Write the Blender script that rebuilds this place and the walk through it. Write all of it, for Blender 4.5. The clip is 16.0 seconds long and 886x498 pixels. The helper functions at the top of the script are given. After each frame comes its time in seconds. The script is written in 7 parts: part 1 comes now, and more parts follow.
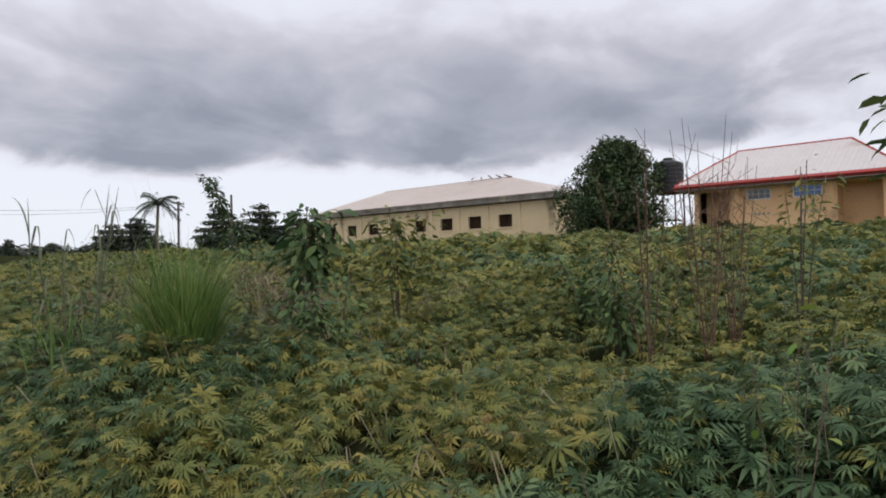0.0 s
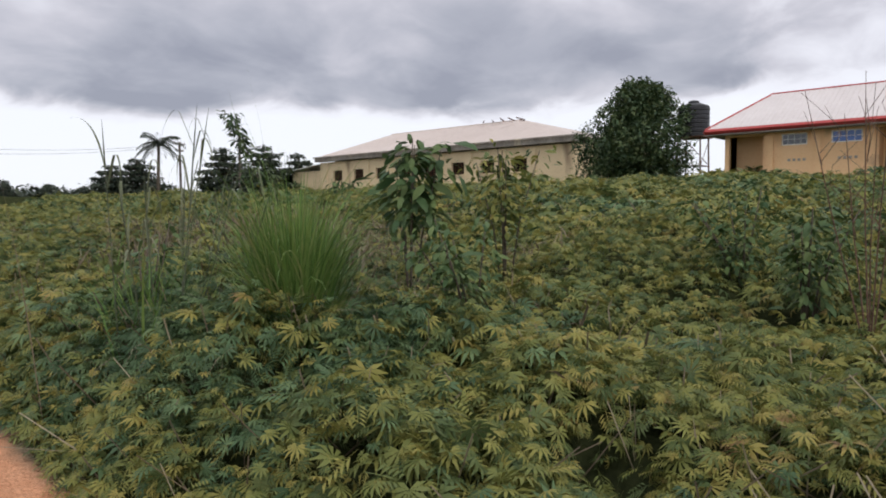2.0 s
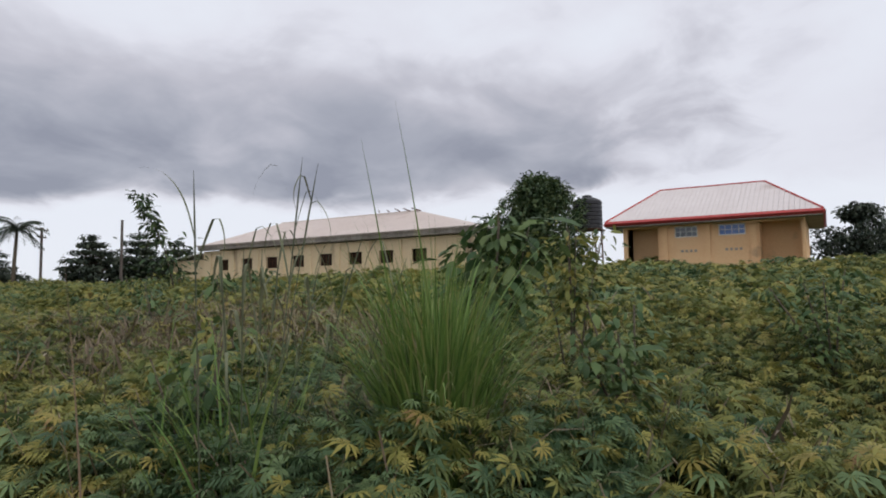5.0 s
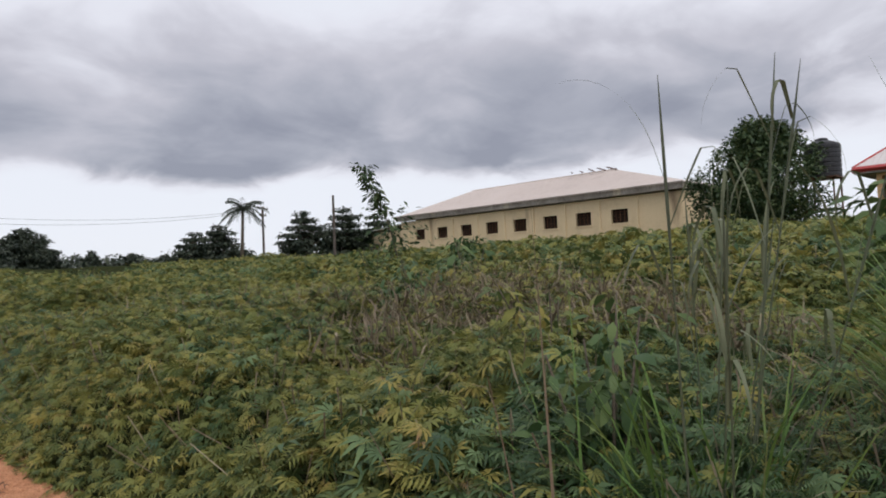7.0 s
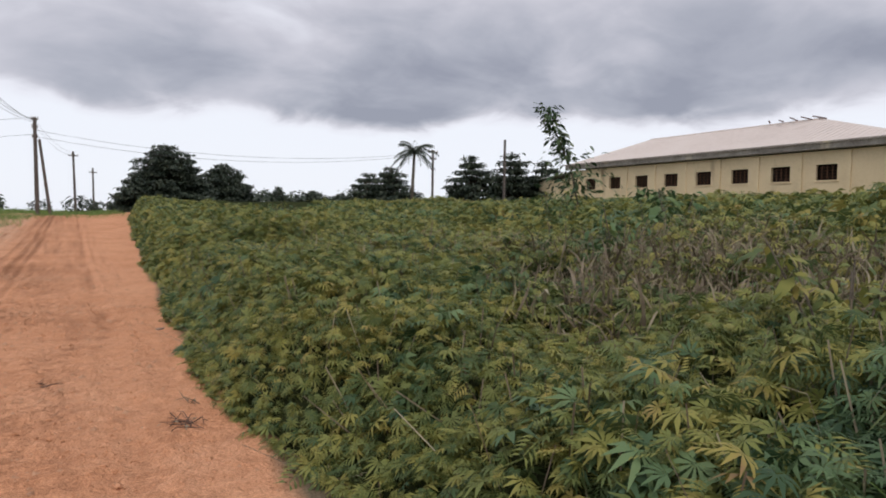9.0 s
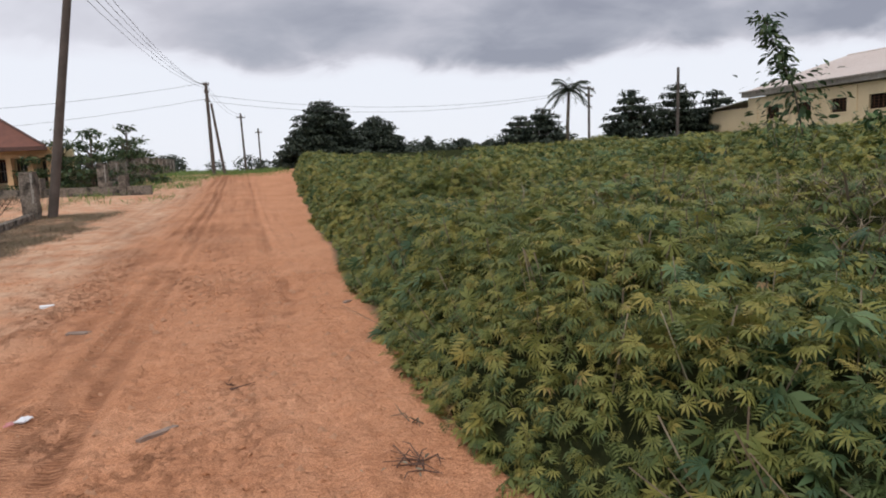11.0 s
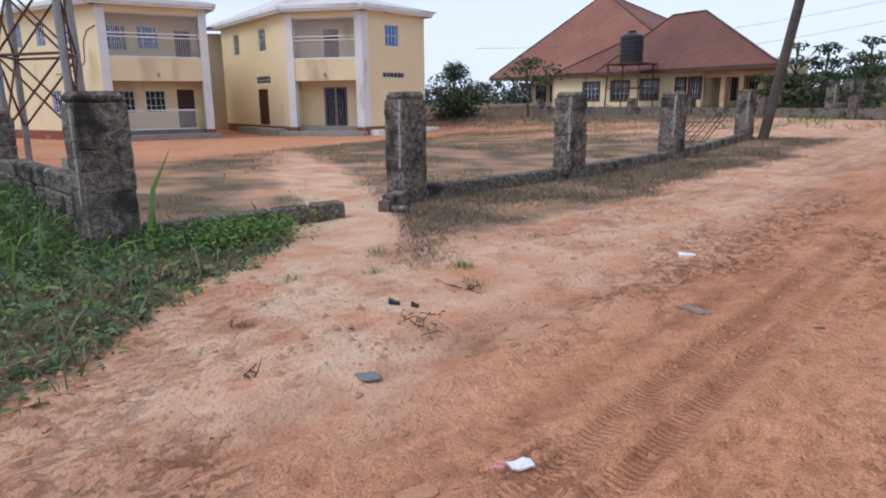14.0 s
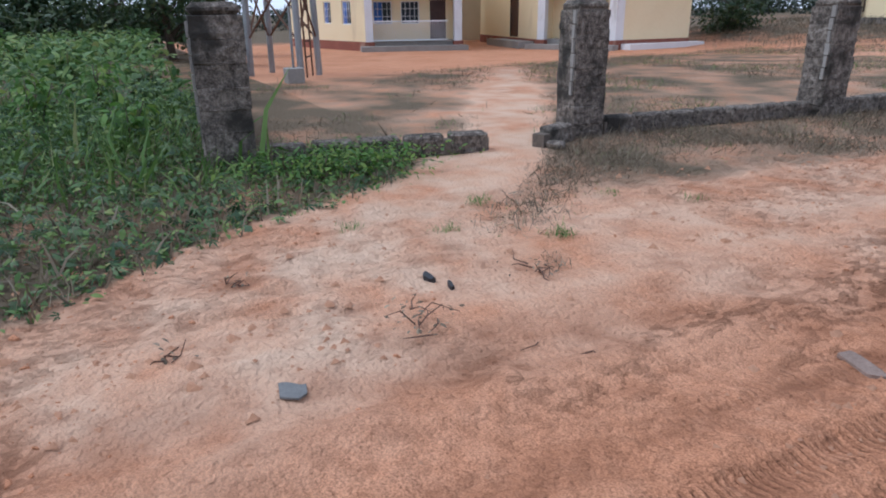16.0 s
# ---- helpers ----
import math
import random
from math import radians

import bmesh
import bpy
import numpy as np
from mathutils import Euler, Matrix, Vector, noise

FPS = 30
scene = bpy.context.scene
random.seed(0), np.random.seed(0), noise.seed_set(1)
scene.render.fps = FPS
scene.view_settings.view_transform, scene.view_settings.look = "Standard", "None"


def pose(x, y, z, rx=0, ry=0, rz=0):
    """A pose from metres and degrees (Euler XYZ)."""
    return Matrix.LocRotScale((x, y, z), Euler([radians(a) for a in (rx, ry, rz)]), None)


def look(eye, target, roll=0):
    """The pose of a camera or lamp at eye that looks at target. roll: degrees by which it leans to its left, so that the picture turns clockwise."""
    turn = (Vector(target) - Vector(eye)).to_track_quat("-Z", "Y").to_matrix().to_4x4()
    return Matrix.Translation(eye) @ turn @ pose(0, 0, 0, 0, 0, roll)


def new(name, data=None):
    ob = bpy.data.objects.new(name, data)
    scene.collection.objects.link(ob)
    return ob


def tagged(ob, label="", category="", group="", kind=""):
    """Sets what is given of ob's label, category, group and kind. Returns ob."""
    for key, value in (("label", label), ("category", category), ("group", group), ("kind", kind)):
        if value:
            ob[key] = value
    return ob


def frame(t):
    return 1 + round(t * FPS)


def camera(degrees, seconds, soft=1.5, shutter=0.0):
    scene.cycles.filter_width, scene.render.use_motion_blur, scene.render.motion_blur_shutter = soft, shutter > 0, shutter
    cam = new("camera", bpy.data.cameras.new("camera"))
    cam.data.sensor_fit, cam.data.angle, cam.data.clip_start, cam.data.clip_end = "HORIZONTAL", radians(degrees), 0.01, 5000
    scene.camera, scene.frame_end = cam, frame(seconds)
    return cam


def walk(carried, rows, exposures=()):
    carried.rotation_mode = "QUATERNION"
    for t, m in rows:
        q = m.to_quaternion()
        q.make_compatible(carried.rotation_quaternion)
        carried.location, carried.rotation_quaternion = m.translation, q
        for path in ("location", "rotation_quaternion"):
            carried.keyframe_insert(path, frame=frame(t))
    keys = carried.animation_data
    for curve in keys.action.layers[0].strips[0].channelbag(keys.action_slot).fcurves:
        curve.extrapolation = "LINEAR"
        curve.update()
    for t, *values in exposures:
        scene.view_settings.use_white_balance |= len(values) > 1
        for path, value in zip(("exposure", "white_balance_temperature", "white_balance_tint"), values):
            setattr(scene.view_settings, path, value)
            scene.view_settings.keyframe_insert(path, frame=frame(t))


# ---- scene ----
cam = camera(68.32, 16.0, soft=1.9)
PATH = [
    (0.0, pose(0.067, 4.399, 1.535, 91.09, 1.01, -48.16)),
    (0.5, pose(0.079, 4.847, 1.535, 89.95, 0.85, -47.83)),
    (0.8, pose(0.091, 5.136, 1.534, 88.85, 1.27, -48.33)),
    (1.0, pose(0.091, 5.319, 1.533, 87.84, 1.19, -48.76)),
    (1.5, pose(0.074, 5.740, 1.524, 89.56, -0.29, -48.32)),
    (2.0, pose(0.035, 6.117, 1.530, 86.29, 0.48, -48.59)),
    (2.5, pose(-0.051, 6.441, 1.530, 83.67, 0.43, -46.02)),
    (3.0, pose(-0.151, 6.726, 1.507, 84.18, 0.29, -46.11)),
    (3.2, pose(-0.169, 6.862, 1.502, 83.68, 0.55, -47.78)),
    (5.3, pose(-0.249, 8.469, 1.514, 95.02, 0.99, -59.67)),
    (5.5, pose(-0.199, 8.662, 1.531, 94.80, 1.03, -58.26)),
    (6.0, pose(-0.089, 9.132, 1.568, 92.64, 1.39, -53.10)),
    (6.5, pose(-0.037, 9.529, 1.583, 93.10, 0.93, -47.28)),
    (7.0, pose(-0.041, 9.887, 1.570, 91.49, 2.26, -43.67)),
    (7.5, pose(0.006, 10.159, 1.554, 90.18, 1.20, -38.79)),
    (8.0, pose(0.077, 10.274, 1.576, 88.82, 0.98, -35.78)),
    (8.5, pose(0.127, 10.510, 1.574, 86.95, 1.34, -34.25)),
    (8.7, pose(0.139, 10.640, 1.568, 87.13, 0.52, -32.39)),
    (10.8, pose(0.051, 12.566, 1.550, 83.33, 1.80, -19.02)),
    (11.0, pose(0.078, 12.718, 1.579, 82.44, 2.04, -17.02)),
    (11.5, pose(0.069, 13.159, 1.547, 82.20, 0.75, -8.98)),
    (12.0, pose(0.048, 13.598, 1.562, 80.36, 1.06, -1.98)),
    (12.2, pose(0.056, 13.782, 1.555, 79.50, 1.25, 1.41)),
    (12.5, pose(0.037, 14.042, 1.541, 77.56, 0.46, 6.70)),
    (13.0, pose(-0.023, 14.521, 1.511, 74.58, 0.23, 15.18)),
    (13.2, pose(-0.011, 14.696, 1.522, 73.03, 0.65, 19.16)),
    (13.5, pose(-0.024, 14.909, 1.552, 73.35, 0.97, 27.00)),
    (14.0, pose(0.003, 15.311, 1.528, 77.09, 0.55, 41.11)),
    (14.2, pose(0.004, 15.476, 1.527, 77.04, 0.73, 44.67)),
    (14.5, pose(0.003, 15.723, 1.524, 77.23, 0.70, 47.83)),
    (15.0, pose(0.026, 16.147, 1.510, 74.76, 1.08, 58.37)),
    (15.5, pose(-0.012, 16.648, 1.525, 70.42, 1.62, 64.54)),
    (16.0, pose(-0.118, 17.165, 1.519, 70.09, 0.73, 63.98)),
]
walk(cam, PATH, [(0.0, 0.05, 6500, 10), (1.5, 0.08, 6550, 10), (2.6, 0.32, 6600, 10), (3.2, 0.32, 6600, 10), (5.4, -0.05, 6500, 10), (8.5, 0.1, 6550, 10), (11.0, 0.05, 6550, 10), (12.4, 0.13, 6450, 10), (13.5, 0.17, 5850, 10), (14.5, 0.08, 5550, 10), (16.0, 0.14, 5350, 10)])

rng = np.random.default_rng(7)


# ---------------------------------------------------------------- light
def build_world():
    w = bpy.data.worlds.new("overcast_sky")
    scene.world = w
    w.use_nodes = True
    nt = w.node_tree
    nt.nodes.clear()
    N, L = nt.nodes.new, nt.links.new
    out, bg = N("ShaderNodeOutputWorld"), N("ShaderNodeBackground")
    tc, sep = N("ShaderNodeTexCoord"), N("ShaderNodeSeparateXYZ")
    L(tc.outputs["Generated"], sep.inputs[0])
    sky = N("ShaderNodeTexSky")
    sky.sky_type, sky.sun_disc = "NISHITA", False
    sky.sun_elevation, sky.sun_rotation = radians(55), radians(200)

    def math_node(op, a, b=None, c=None):
        n = N("ShaderNodeMath")
        n.operation = op
        for i, v in enumerate((a, b, c)):
            if v is None:
                continue
            if isinstance(v, (int, float)):
                n.inputs[i].default_value = v
            else:
                L(v, n.inputs[i])
        return n.outputs[0]

    def ramp(v, stops):
        n = N("ShaderNodeValToRGB")
        while len(n.color_ramp.elements) < len(stops):
            n.color_ramp.elements.new(0.5)
        for e, (p, c) in zip(n.color_ramp.elements, stops):
            e.position, e.color = p, (*c, 1)
        L(v, n.inputs[0])
        return n.outputs[0]

    # cloud deck seen in perspective: direction divided by its height
    h = math_node("ADD", math_node("MAXIMUM", sep.outputs[2], 0.0), 0.3)
    px, py = math_node("DIVIDE", sep.outputs[0], h), math_node("DIVIDE", sep.outputs[1], h)
    comb = N("ShaderNodeCombineXYZ")
    L(px, comb.inputs[0]), L(py, comb.inputs[1])
    n1, n2, n3 = N("ShaderNodeTexNoise"), N("ShaderNodeTexNoise"), N("ShaderNodeTexNoise")
    for n, sc, de, ro, di in ((n1, 1.5, 5, 0.5, 0.25), (n2, 3.6, 6, 0.52, 0.5), (n3, 0.5, 3, 0.5, 0.1)):
        n.inputs["Scale"].default_value, n.inputs["Detail"].default_value = sc, de
        n.inputs["Roughness"].default_value, n.inputs["Distortion"].default_value = ro, di
        L(comb.outputs[0], n.inputs["Vector"])

    def step(v, lo, hi):
        r = N("ShaderNodeMapRange")
        r.interpolation_type = "SMOOTHSTEP"
        r.inputs["From Min"].default_value, r.inputs["From Max"].default_value = lo, hi
        L(v, r.inputs["Value"])
        return r.outputs[0]
    # a heavy bank with a level base well above the horizon, thinning out to the west
    wob = math_node("MULTIPLY_ADD", n3.outputs[0], 0.16, -0.08)
    bank = step(math_node("ADD", sep.outputs[2], math_node("MULTIPLY_ADD", n2.outputs[0], 0.05, wob)), 0.155, 0.19)
    east = step(math_node("MULTIPLY_ADD", n3.outputs[0], 0.5, math_node("ADD", sep.outputs[0], -0.25)), -0.55, 0.3)
    # the bank breaks up towards the south-east
    rim = step(math_node("MULTIPLY_ADD", n2.outputs[0], 0.45, math_node("ADD", sep.outputs[1], math_node("MULTIPLY", sep.outputs[2], 0.9))), 0.42, 0.78)
    thick = math_node("MULTIPLY", math_node("MULTIPLY", bank, math_node("MULTIPLY_ADD", rim, 0.75, 0.25)), math_node("MULTIPLY_ADD", east, 0.8, 0.2))
    body = math_node("ADD", math_node("MULTIPLY", step(n1.outputs[0], 0.34, 0.64), 0.62), math_node("MULTIPLY", step(n2.outputs[0], 0.3, 0.7), 0.38))
    low = step(sep.outputs[2], 0.38, 0.17)
    dens = math_node("MULTIPLY", thick, math_node("ADD", math_node("MULTIPLY_ADD", low, 0.5, 0.0), math_node("MULTIPLY", body, 0.62)))
    cloud = ramp(dens, [(0.0, (0.83, 0.86, 0.94)), (0.22, (0.78, 0.79, 0.87)), (0.5, (0.56, 0.56, 0.63)), (0.78, (0.4, 0.415, 0.485)), (1.0, (0.3, 0.315, 0.385))])
    mix = N("ShaderNodeMix")
    mix.data_type = "RGBA"
    mix.inputs[0].default_value = 0.95
    sk = N("ShaderNodeVectorMath")
    sk.operation = "SCALE"
    sk.inputs["Scale"].default_value = 0.12
    L(sky.outputs[0], sk.inputs[0])
    L(sk.outputs[0], mix.inputs["A"])
    L(cloud, mix.inputs["B"])
    L(mix.outputs["Result"], bg.inputs[0])
    bg.inputs[1].default_value = SKY_STRENGTH
    L(bg.outputs[0], out.inputs[0])


SKY_STRENGTH = 1.0
build_world()
sun = new("sun", bpy.data.lights.new("sun", "SUN"))
sun.data.energy, sun.data.angle, sun.data.color = 1.3, radians(25), (1.0, 0.96, 0.9)
sun.matrix_world = look((-20, -40, 62), (0, 0, 0))
scene.view_settings.exposure = 0.0


# ---------------------------------------------------------------- materials
def material(name, stops, scale=2.0, fine=30.0, rough=0.8, bump=0.3, metal=0.0, island=0.0, obj=0.0, stain=None, bump_scale=None, spec=0.4):
    """Two noises blended over colour stops, bump from the finer, optional random shift per island or object and stains."""
    m = bpy.data.materials.new(name)
    m.use_nodes = True
    nt = m.node_tree
    N, L = nt.nodes.new, nt.links.new
    b = nt.nodes["Principled BSDF"]
    tc = N("ShaderNodeNewGeometry")
    vec = tc.outputs["Position"]
    a, f = N("ShaderNodeTexNoise"), N("ShaderNodeTexNoise")
    for n, s, d in ((a, scale, 4), (f, fine, 5)):
        n.inputs["Scale"].default_value, n.inputs["Detail"].default_value = s, d
        n.inputs["Roughness"].default_value = 0.6
        L(vec, n.inputs["Vector"])
    mx = N("ShaderNodeMath")
    mx.operation = "MULTIPLY_ADD"
    L(f.outputs[0], mx.inputs[0])
    mx.inputs[1].default_value = 0.45
    sc2 = N("ShaderNodeMath")
    sc2.operation = "MULTIPLY"
    L(a.outputs[0], sc2.inputs[0])
    sc2.inputs[1].default_value = 0.55
    L(sc2.outputs[0], mx.inputs[2])
    val = mx.outputs[0]
    for amount, sock in ((island, "Random Per Island"), (obj, "Random")):
        if amount:
            src = tc if sock == "Random Per Island" else N("ShaderNodeObjectInfo")
            k = N("ShaderNodeMath")
            k.operation = "MULTIPLY_ADD"
            L(src.outputs[sock], k.inputs[0])
            k.inputs[1].default_value = amount
            off = N("ShaderNodeMath")
            off.operation = "SUBTRACT"
            L(val, off.inputs[0])
            off.inputs[1].default_value = amount / 2
            L(off.outputs[0], k.inputs[2])
            val = k.outputs[0]
    r = N("ShaderNodeValToRGB")
    while len(r.color_ramp.elements) < len(stops):
        r.color_ramp.elements.new(0.5)
    for e, (p, c) in zip(r.color_ramp.elements, stops):
        e.position, e.color = p, (*c, 1)
    L(val, r.inputs[0])
    col = r.outputs[0]
    if stain:
        sn = N("ShaderNodeTexNoise")
        sn.inputs["Scale"].default_value, sn.inputs["Detail"].default_value = stain[1], 6
        mp = N("ShaderNodeMapping")
        mp.inputs["Scale"].default_value = stain[3] if len(stain) > 3 else (1, 1, 1)
        L(vec, mp.inputs[0])
        L(mp.outputs[0], sn.inputs["Vector"])
        mr = N("ShaderNodeMapRange")
        mr.inputs["From Min"].default_value, mr.inputs["From Max"].default_value = stain[2], stain[2] + 0.16
        L(sn.outputs[0], mr.inputs["Value"])
        mm = N("ShaderNodeMix")
        mm.data_type = "RGBA"
        L(mr.outputs[0], mm.inputs[0])
        L(col, mm.inputs["A"])
        mm.inputs["B"].default_value = (*stain[0], 1)
        col = mm.outputs["Result"]
    L(col, b.inputs["Base Color"])
    b.inputs["Roughness"].default_value, b.inputs["Metallic"].default_value = rough, metal
    b.inputs["Specular IOR Level"].default_value = spec
    if bump:
        bp = N("ShaderNodeBump")
        bp.inputs["Strength"].default_value, bp.inputs["Distance"].default_value = bump, 0.02
        src = f
        if bump_scale:
            src = N("ShaderNodeTexNoise")
            src.inputs["Scale"].default_value, src.inputs["Detail"].default_value = bump_scale, 6
            L(vec, src.inputs["Vector"])
        L(src.outputs[0], bp.inputs["Height"])
        L(bp.outputs[0], b.inputs["Normal"])
    return m


def leafy(name, stops, trans=0.25, **kw):
    """A leaf material: colour per leaf, with light coming through."""
    m = material(name, stops, bump=0, rough=kw.pop("rough", 0.55), island=kw.pop("island", 0.75), scale=kw.pop("scale", 0.7), fine=6.0, spec=0.25, **kw)
    nt = m.node_tree
    b, out = nt.nodes["Principled BSDF"], nt.nodes["Material Output"]
    tr, mix = nt.nodes.new("ShaderNodeBsdfTranslucent"), nt.nodes.new("ShaderNodeMixShader")
    nt.links.new(b.inputs["Base Color"].links[0].from_socket, tr.inputs[0])
    mix.inputs[0].default_value = trans
    nt.links.new(b.outputs[0], mix.inputs[1])
    nt.links.new(tr.outputs[0], mix.inputs[2])
    nt.links.new(mix.outputs[0], out.inputs[0])
    return m


def glass(name, tint, rough=0.05):
    m = bpy.data.materials.new(name)
    m.use_nodes = True
    b = m.node_tree.nodes["Principled BSDF"]
    b.inputs["Base Color"].default_value = (*tint, 1)
    b.inputs["Roughness"].default_value = rough
    b.inputs["Specular IOR Level"].default_value = 0.8
    return m


def ground_material():
    """Orange sand, paler where it is dry and trodden, darker in damp ruts, with shade painted into dents and tyre bars,
    and litter soil beneath the weeds.
    """
    m = material("sandy_earth", [(0.25, (0.42, 0.19, 0.1)), (0.45, (0.6, 0.292, 0.162)), (0.6, (0.67, 0.35, 0.206)), (0.78, (0.7, 0.4, 0.25))],
                 scale=0.55, fine=9.0, rough=0.95, bump=0.8, bump_scale=30.0, spec=0.1)
    m.node_tree.nodes["Bump"].inputs["Distance"].default_value = 0.055
    nt = m.node_tree
    N, L = nt.nodes.new, nt.links.new
    b = nt.nodes["Principled BSDF"]
    base = b.inputs["Base Color"].links[0].from_socket
    geo = nt.nodes["Geometry"]
    sep = N("ShaderNodeSeparateXYZ")
    L(geo.outputs["Position"], sep.inputs[0])
    # grains and crumbs
    g = N("ShaderNodeTexNoise")
    g.inputs["Scale"].default_value, g.inputs["Detail"].default_value = 120, 3
    L(geo.outputs["Position"], g.inputs["Vector"])
    gr = N("ShaderNodeValToRGB")
    gr.color_ramp.elements[0].position, gr.color_ramp.elements[0].color = 0.32, (0.6, 0.55, 0.52, 1)
    gr.color_ramp.elements[1].position, gr.color_ramp.elements[1].color = 0.62, (1.08, 1.06, 1.04, 1)
    L(g.outputs[0], gr.inputs[0])
    mul = N("ShaderNodeMix")
    mul.data_type, mul.blend_type = "RGBA", "MULTIPLY"
    mul.inputs[0].default_value = 1.0
    L(base, mul.inputs["A"])
    L(gr.outputs[0], mul.inputs["B"])
    # paler, pinker sand where people walk; damp red patches on the wheel ways
    pale = N("ShaderNodeAttribute")
    pale.attribute_name = "pale"
    pm = N("ShaderNodeMix")
    pm.data_type = "RGBA"
    pf = N("ShaderNodeTexNoise")
    pf.inputs["Scale"].default_value, pf.inputs["Detail"].default_value = 1.6, 7
    L(geo.outputs["Position"], pf.inputs["Vector"])
    pk = N("ShaderNodeMath")
    pk.operation = "MULTIPLY"
    L(pale.outputs["Fac"], pk.inputs[0])
    pr = N("ShaderNodeMapRange")
    pr.inputs["From Min"].default_value, pr.inputs["From Max"].default_value = 0.3, 0.62
    L(pf.outputs[0], pr.inputs["Value"])
    L(pr.outputs[0], pk.inputs[1])
    L(pk.outputs[0], pm.inputs[0])
    L(mul.outputs["Result"], pm.inputs["A"])
    pm.inputs["B"].default_value = (0.66, 0.46, 0.32, 1)
    wet = N("ShaderNodeTexNoise")
    wmap = N("ShaderNodeMapping")
    wmap.inputs["Scale"].default_value = (1.0, 0.35, 1.0)
    L(geo.outputs["Position"], wmap.inputs[0])
    wet.inputs["Scale"].default_value, wet.inputs["Detail"].default_value = 3.2, 9
    wet.inputs["Roughness"].default_value = 0.68
    L(wmap.outputs[0], wet.inputs["Vector"])
    wr = N("ShaderNodeMapRange")
    wr.inputs["From Min"].default_value, wr.inputs["From Max"].default_value = 0.54, 0.7
    wr.inputs["To Max"].default_value = 0.42
    L(wet.outputs[0], wr.inputs["Value"])
    wm = N("ShaderNodeMix")
    wm.data_type = "RGBA"
    L(wr.outputs[0], wm.inputs[0])
    L(pm.outputs["Result"], wm.inputs["A"])
    wm.inputs["B"].default_value = (0.3, 0.135, 0.075, 1)
    damp_shade = N("ShaderNodeAttribute")
    damp_shade.attribute_name = "damp_shade"
    dm = N("ShaderNodeMix")
    dm.data_type = "RGBA"
    # bars of the tyre print; groove shade is painted darker with the bump
    tr = N("ShaderNodeAttribute")
    tr.attribute_name = "tread"
    wave = N("ShaderNodeTexWave")
    wave.bands_direction = "Y"
    wave.inputs["Scale"].default_value = 7.6
    wave.inputs["Distortion"].default_value = 0.7
    wave.inputs["Detail"].default_value = 2.0
    wave.inputs["Detail Scale"].default_value = 1.5
    L(geo.outputs["Position"], wave.inputs["Vector"])
    bar = N("ShaderNodeMapRange")
    bar.inputs["From Min"].default_value, bar.inputs["From Max"].default_value = 0.5, 0.8
    L(wave.outputs["Fac"], bar.inputs["Value"])
    pressed = N("ShaderNodeMath")
    pressed.operation = "MULTIPLY"
    L(bar.outputs[0], pressed.inputs[0])
    L(tr.outputs["Fac"], pressed.inputs[1])
    # broken crust: sharp-edged darker crumbs, drawn out along the road
    churn = N("ShaderNodeAttribute")
    churn.attribute_name = "churn"
    crust, cmap = N("ShaderNodeTexNoise"), N("ShaderNodeMapping")
    cmap.inputs["Scale"].default_value = (1.0, 0.6, 1.0)
    cmap.inputs["Rotation"].default_value = (0, 0, 0.35)
    L(geo.outputs["Position"], cmap.inputs[0])
    L(cmap.outputs[0], crust.inputs["Vector"])
    crust.inputs["Scale"].default_value, crust.inputs["Detail"].default_value = 13.0, 9
    crust.inputs["Roughness"].default_value, crust.inputs["Distortion"].default_value = 0.66, 0.15
    cr = N("ShaderNodeMapRange")
    cr.inputs["From Min"].default_value, cr.inputs["From Max"].default_value = 0.5, 0.64
    L(crust.outputs[0], cr.inputs["Value"])
    ck = N("ShaderNodeMath")
    ck.operation = "MULTIPLY"
    L(cr.outputs[0], ck.inputs[0])
    L(churn.outputs["Fac"], ck.inputs[1])
    cadd = N("ShaderNodeMath")
    cadd.operation = "MULTIPLY_ADD"
    cadd.inputs[1].default_value = 0.3
    L(ck.outputs[0], cadd.inputs[0])
    L(damp_shade.outputs["Fac"], cadd.inputs[2])
    cb = N("ShaderNodeBump")
    cb.inputs["Strength"].default_value, cb.inputs["Distance"].default_value = 0.9, 0.03
    L(ck.outputs[0], cb.inputs["Height"])
    L(b.inputs["Normal"].links[0].from_socket, cb.inputs["Normal"])
    L(cb.outputs[0], b.inputs["Normal"])
    both = N("ShaderNodeMath")
    both.operation = "MULTIPLY_ADD"
    both.use_clamp = True
    both.inputs[1].default_value = 0.32
    L(pressed.outputs[0], both.inputs[0])
    L(cadd.outputs[0], both.inputs[2])
    tb = N("ShaderNodeBump")
    tb.invert = True
    tb.inputs["Strength"].default_value, tb.inputs["Distance"].default_value = 1.0, 0.012
    L(pressed.outputs[0], tb.inputs["Height"])
    L(b.inputs["Normal"].links[0].from_socket, tb.inputs["Normal"])
    L(tb.outputs[0], b.inputs["Normal"])
    L(both.outputs[0], dm.inputs[0])
    L(wm.outputs["Result"], dm.inputs["A"])
    dm.inputs["B"].default_value = (0.27, 0.115, 0.06, 1)
    mul = dm
    # soil with humus, away from the trodden road
    d = N("ShaderNodeTexNoise")
    d.inputs["Scale"].default_value, d.inputs["Detail"].default_value = 0.8, 6
    L(geo.outputs["Position"], d.inputs["Vector"])
    att = N("ShaderNodeAttribute")
    att.attribute_name = "soil"
    add = N("ShaderNodeMath")
    add.operation = "MULTIPLY_ADD"
    L(d.outputs[0], add.inputs[0])
    add.inputs[1].default_value = 1.2
    off = N("ShaderNodeMath")
    off.operation = "SUBTRACT"
    L(att.outputs["Fac"], off.inputs[0])
    off.inputs[1].default_value = 0.6
    L(off.outputs[0], add.inputs[2])
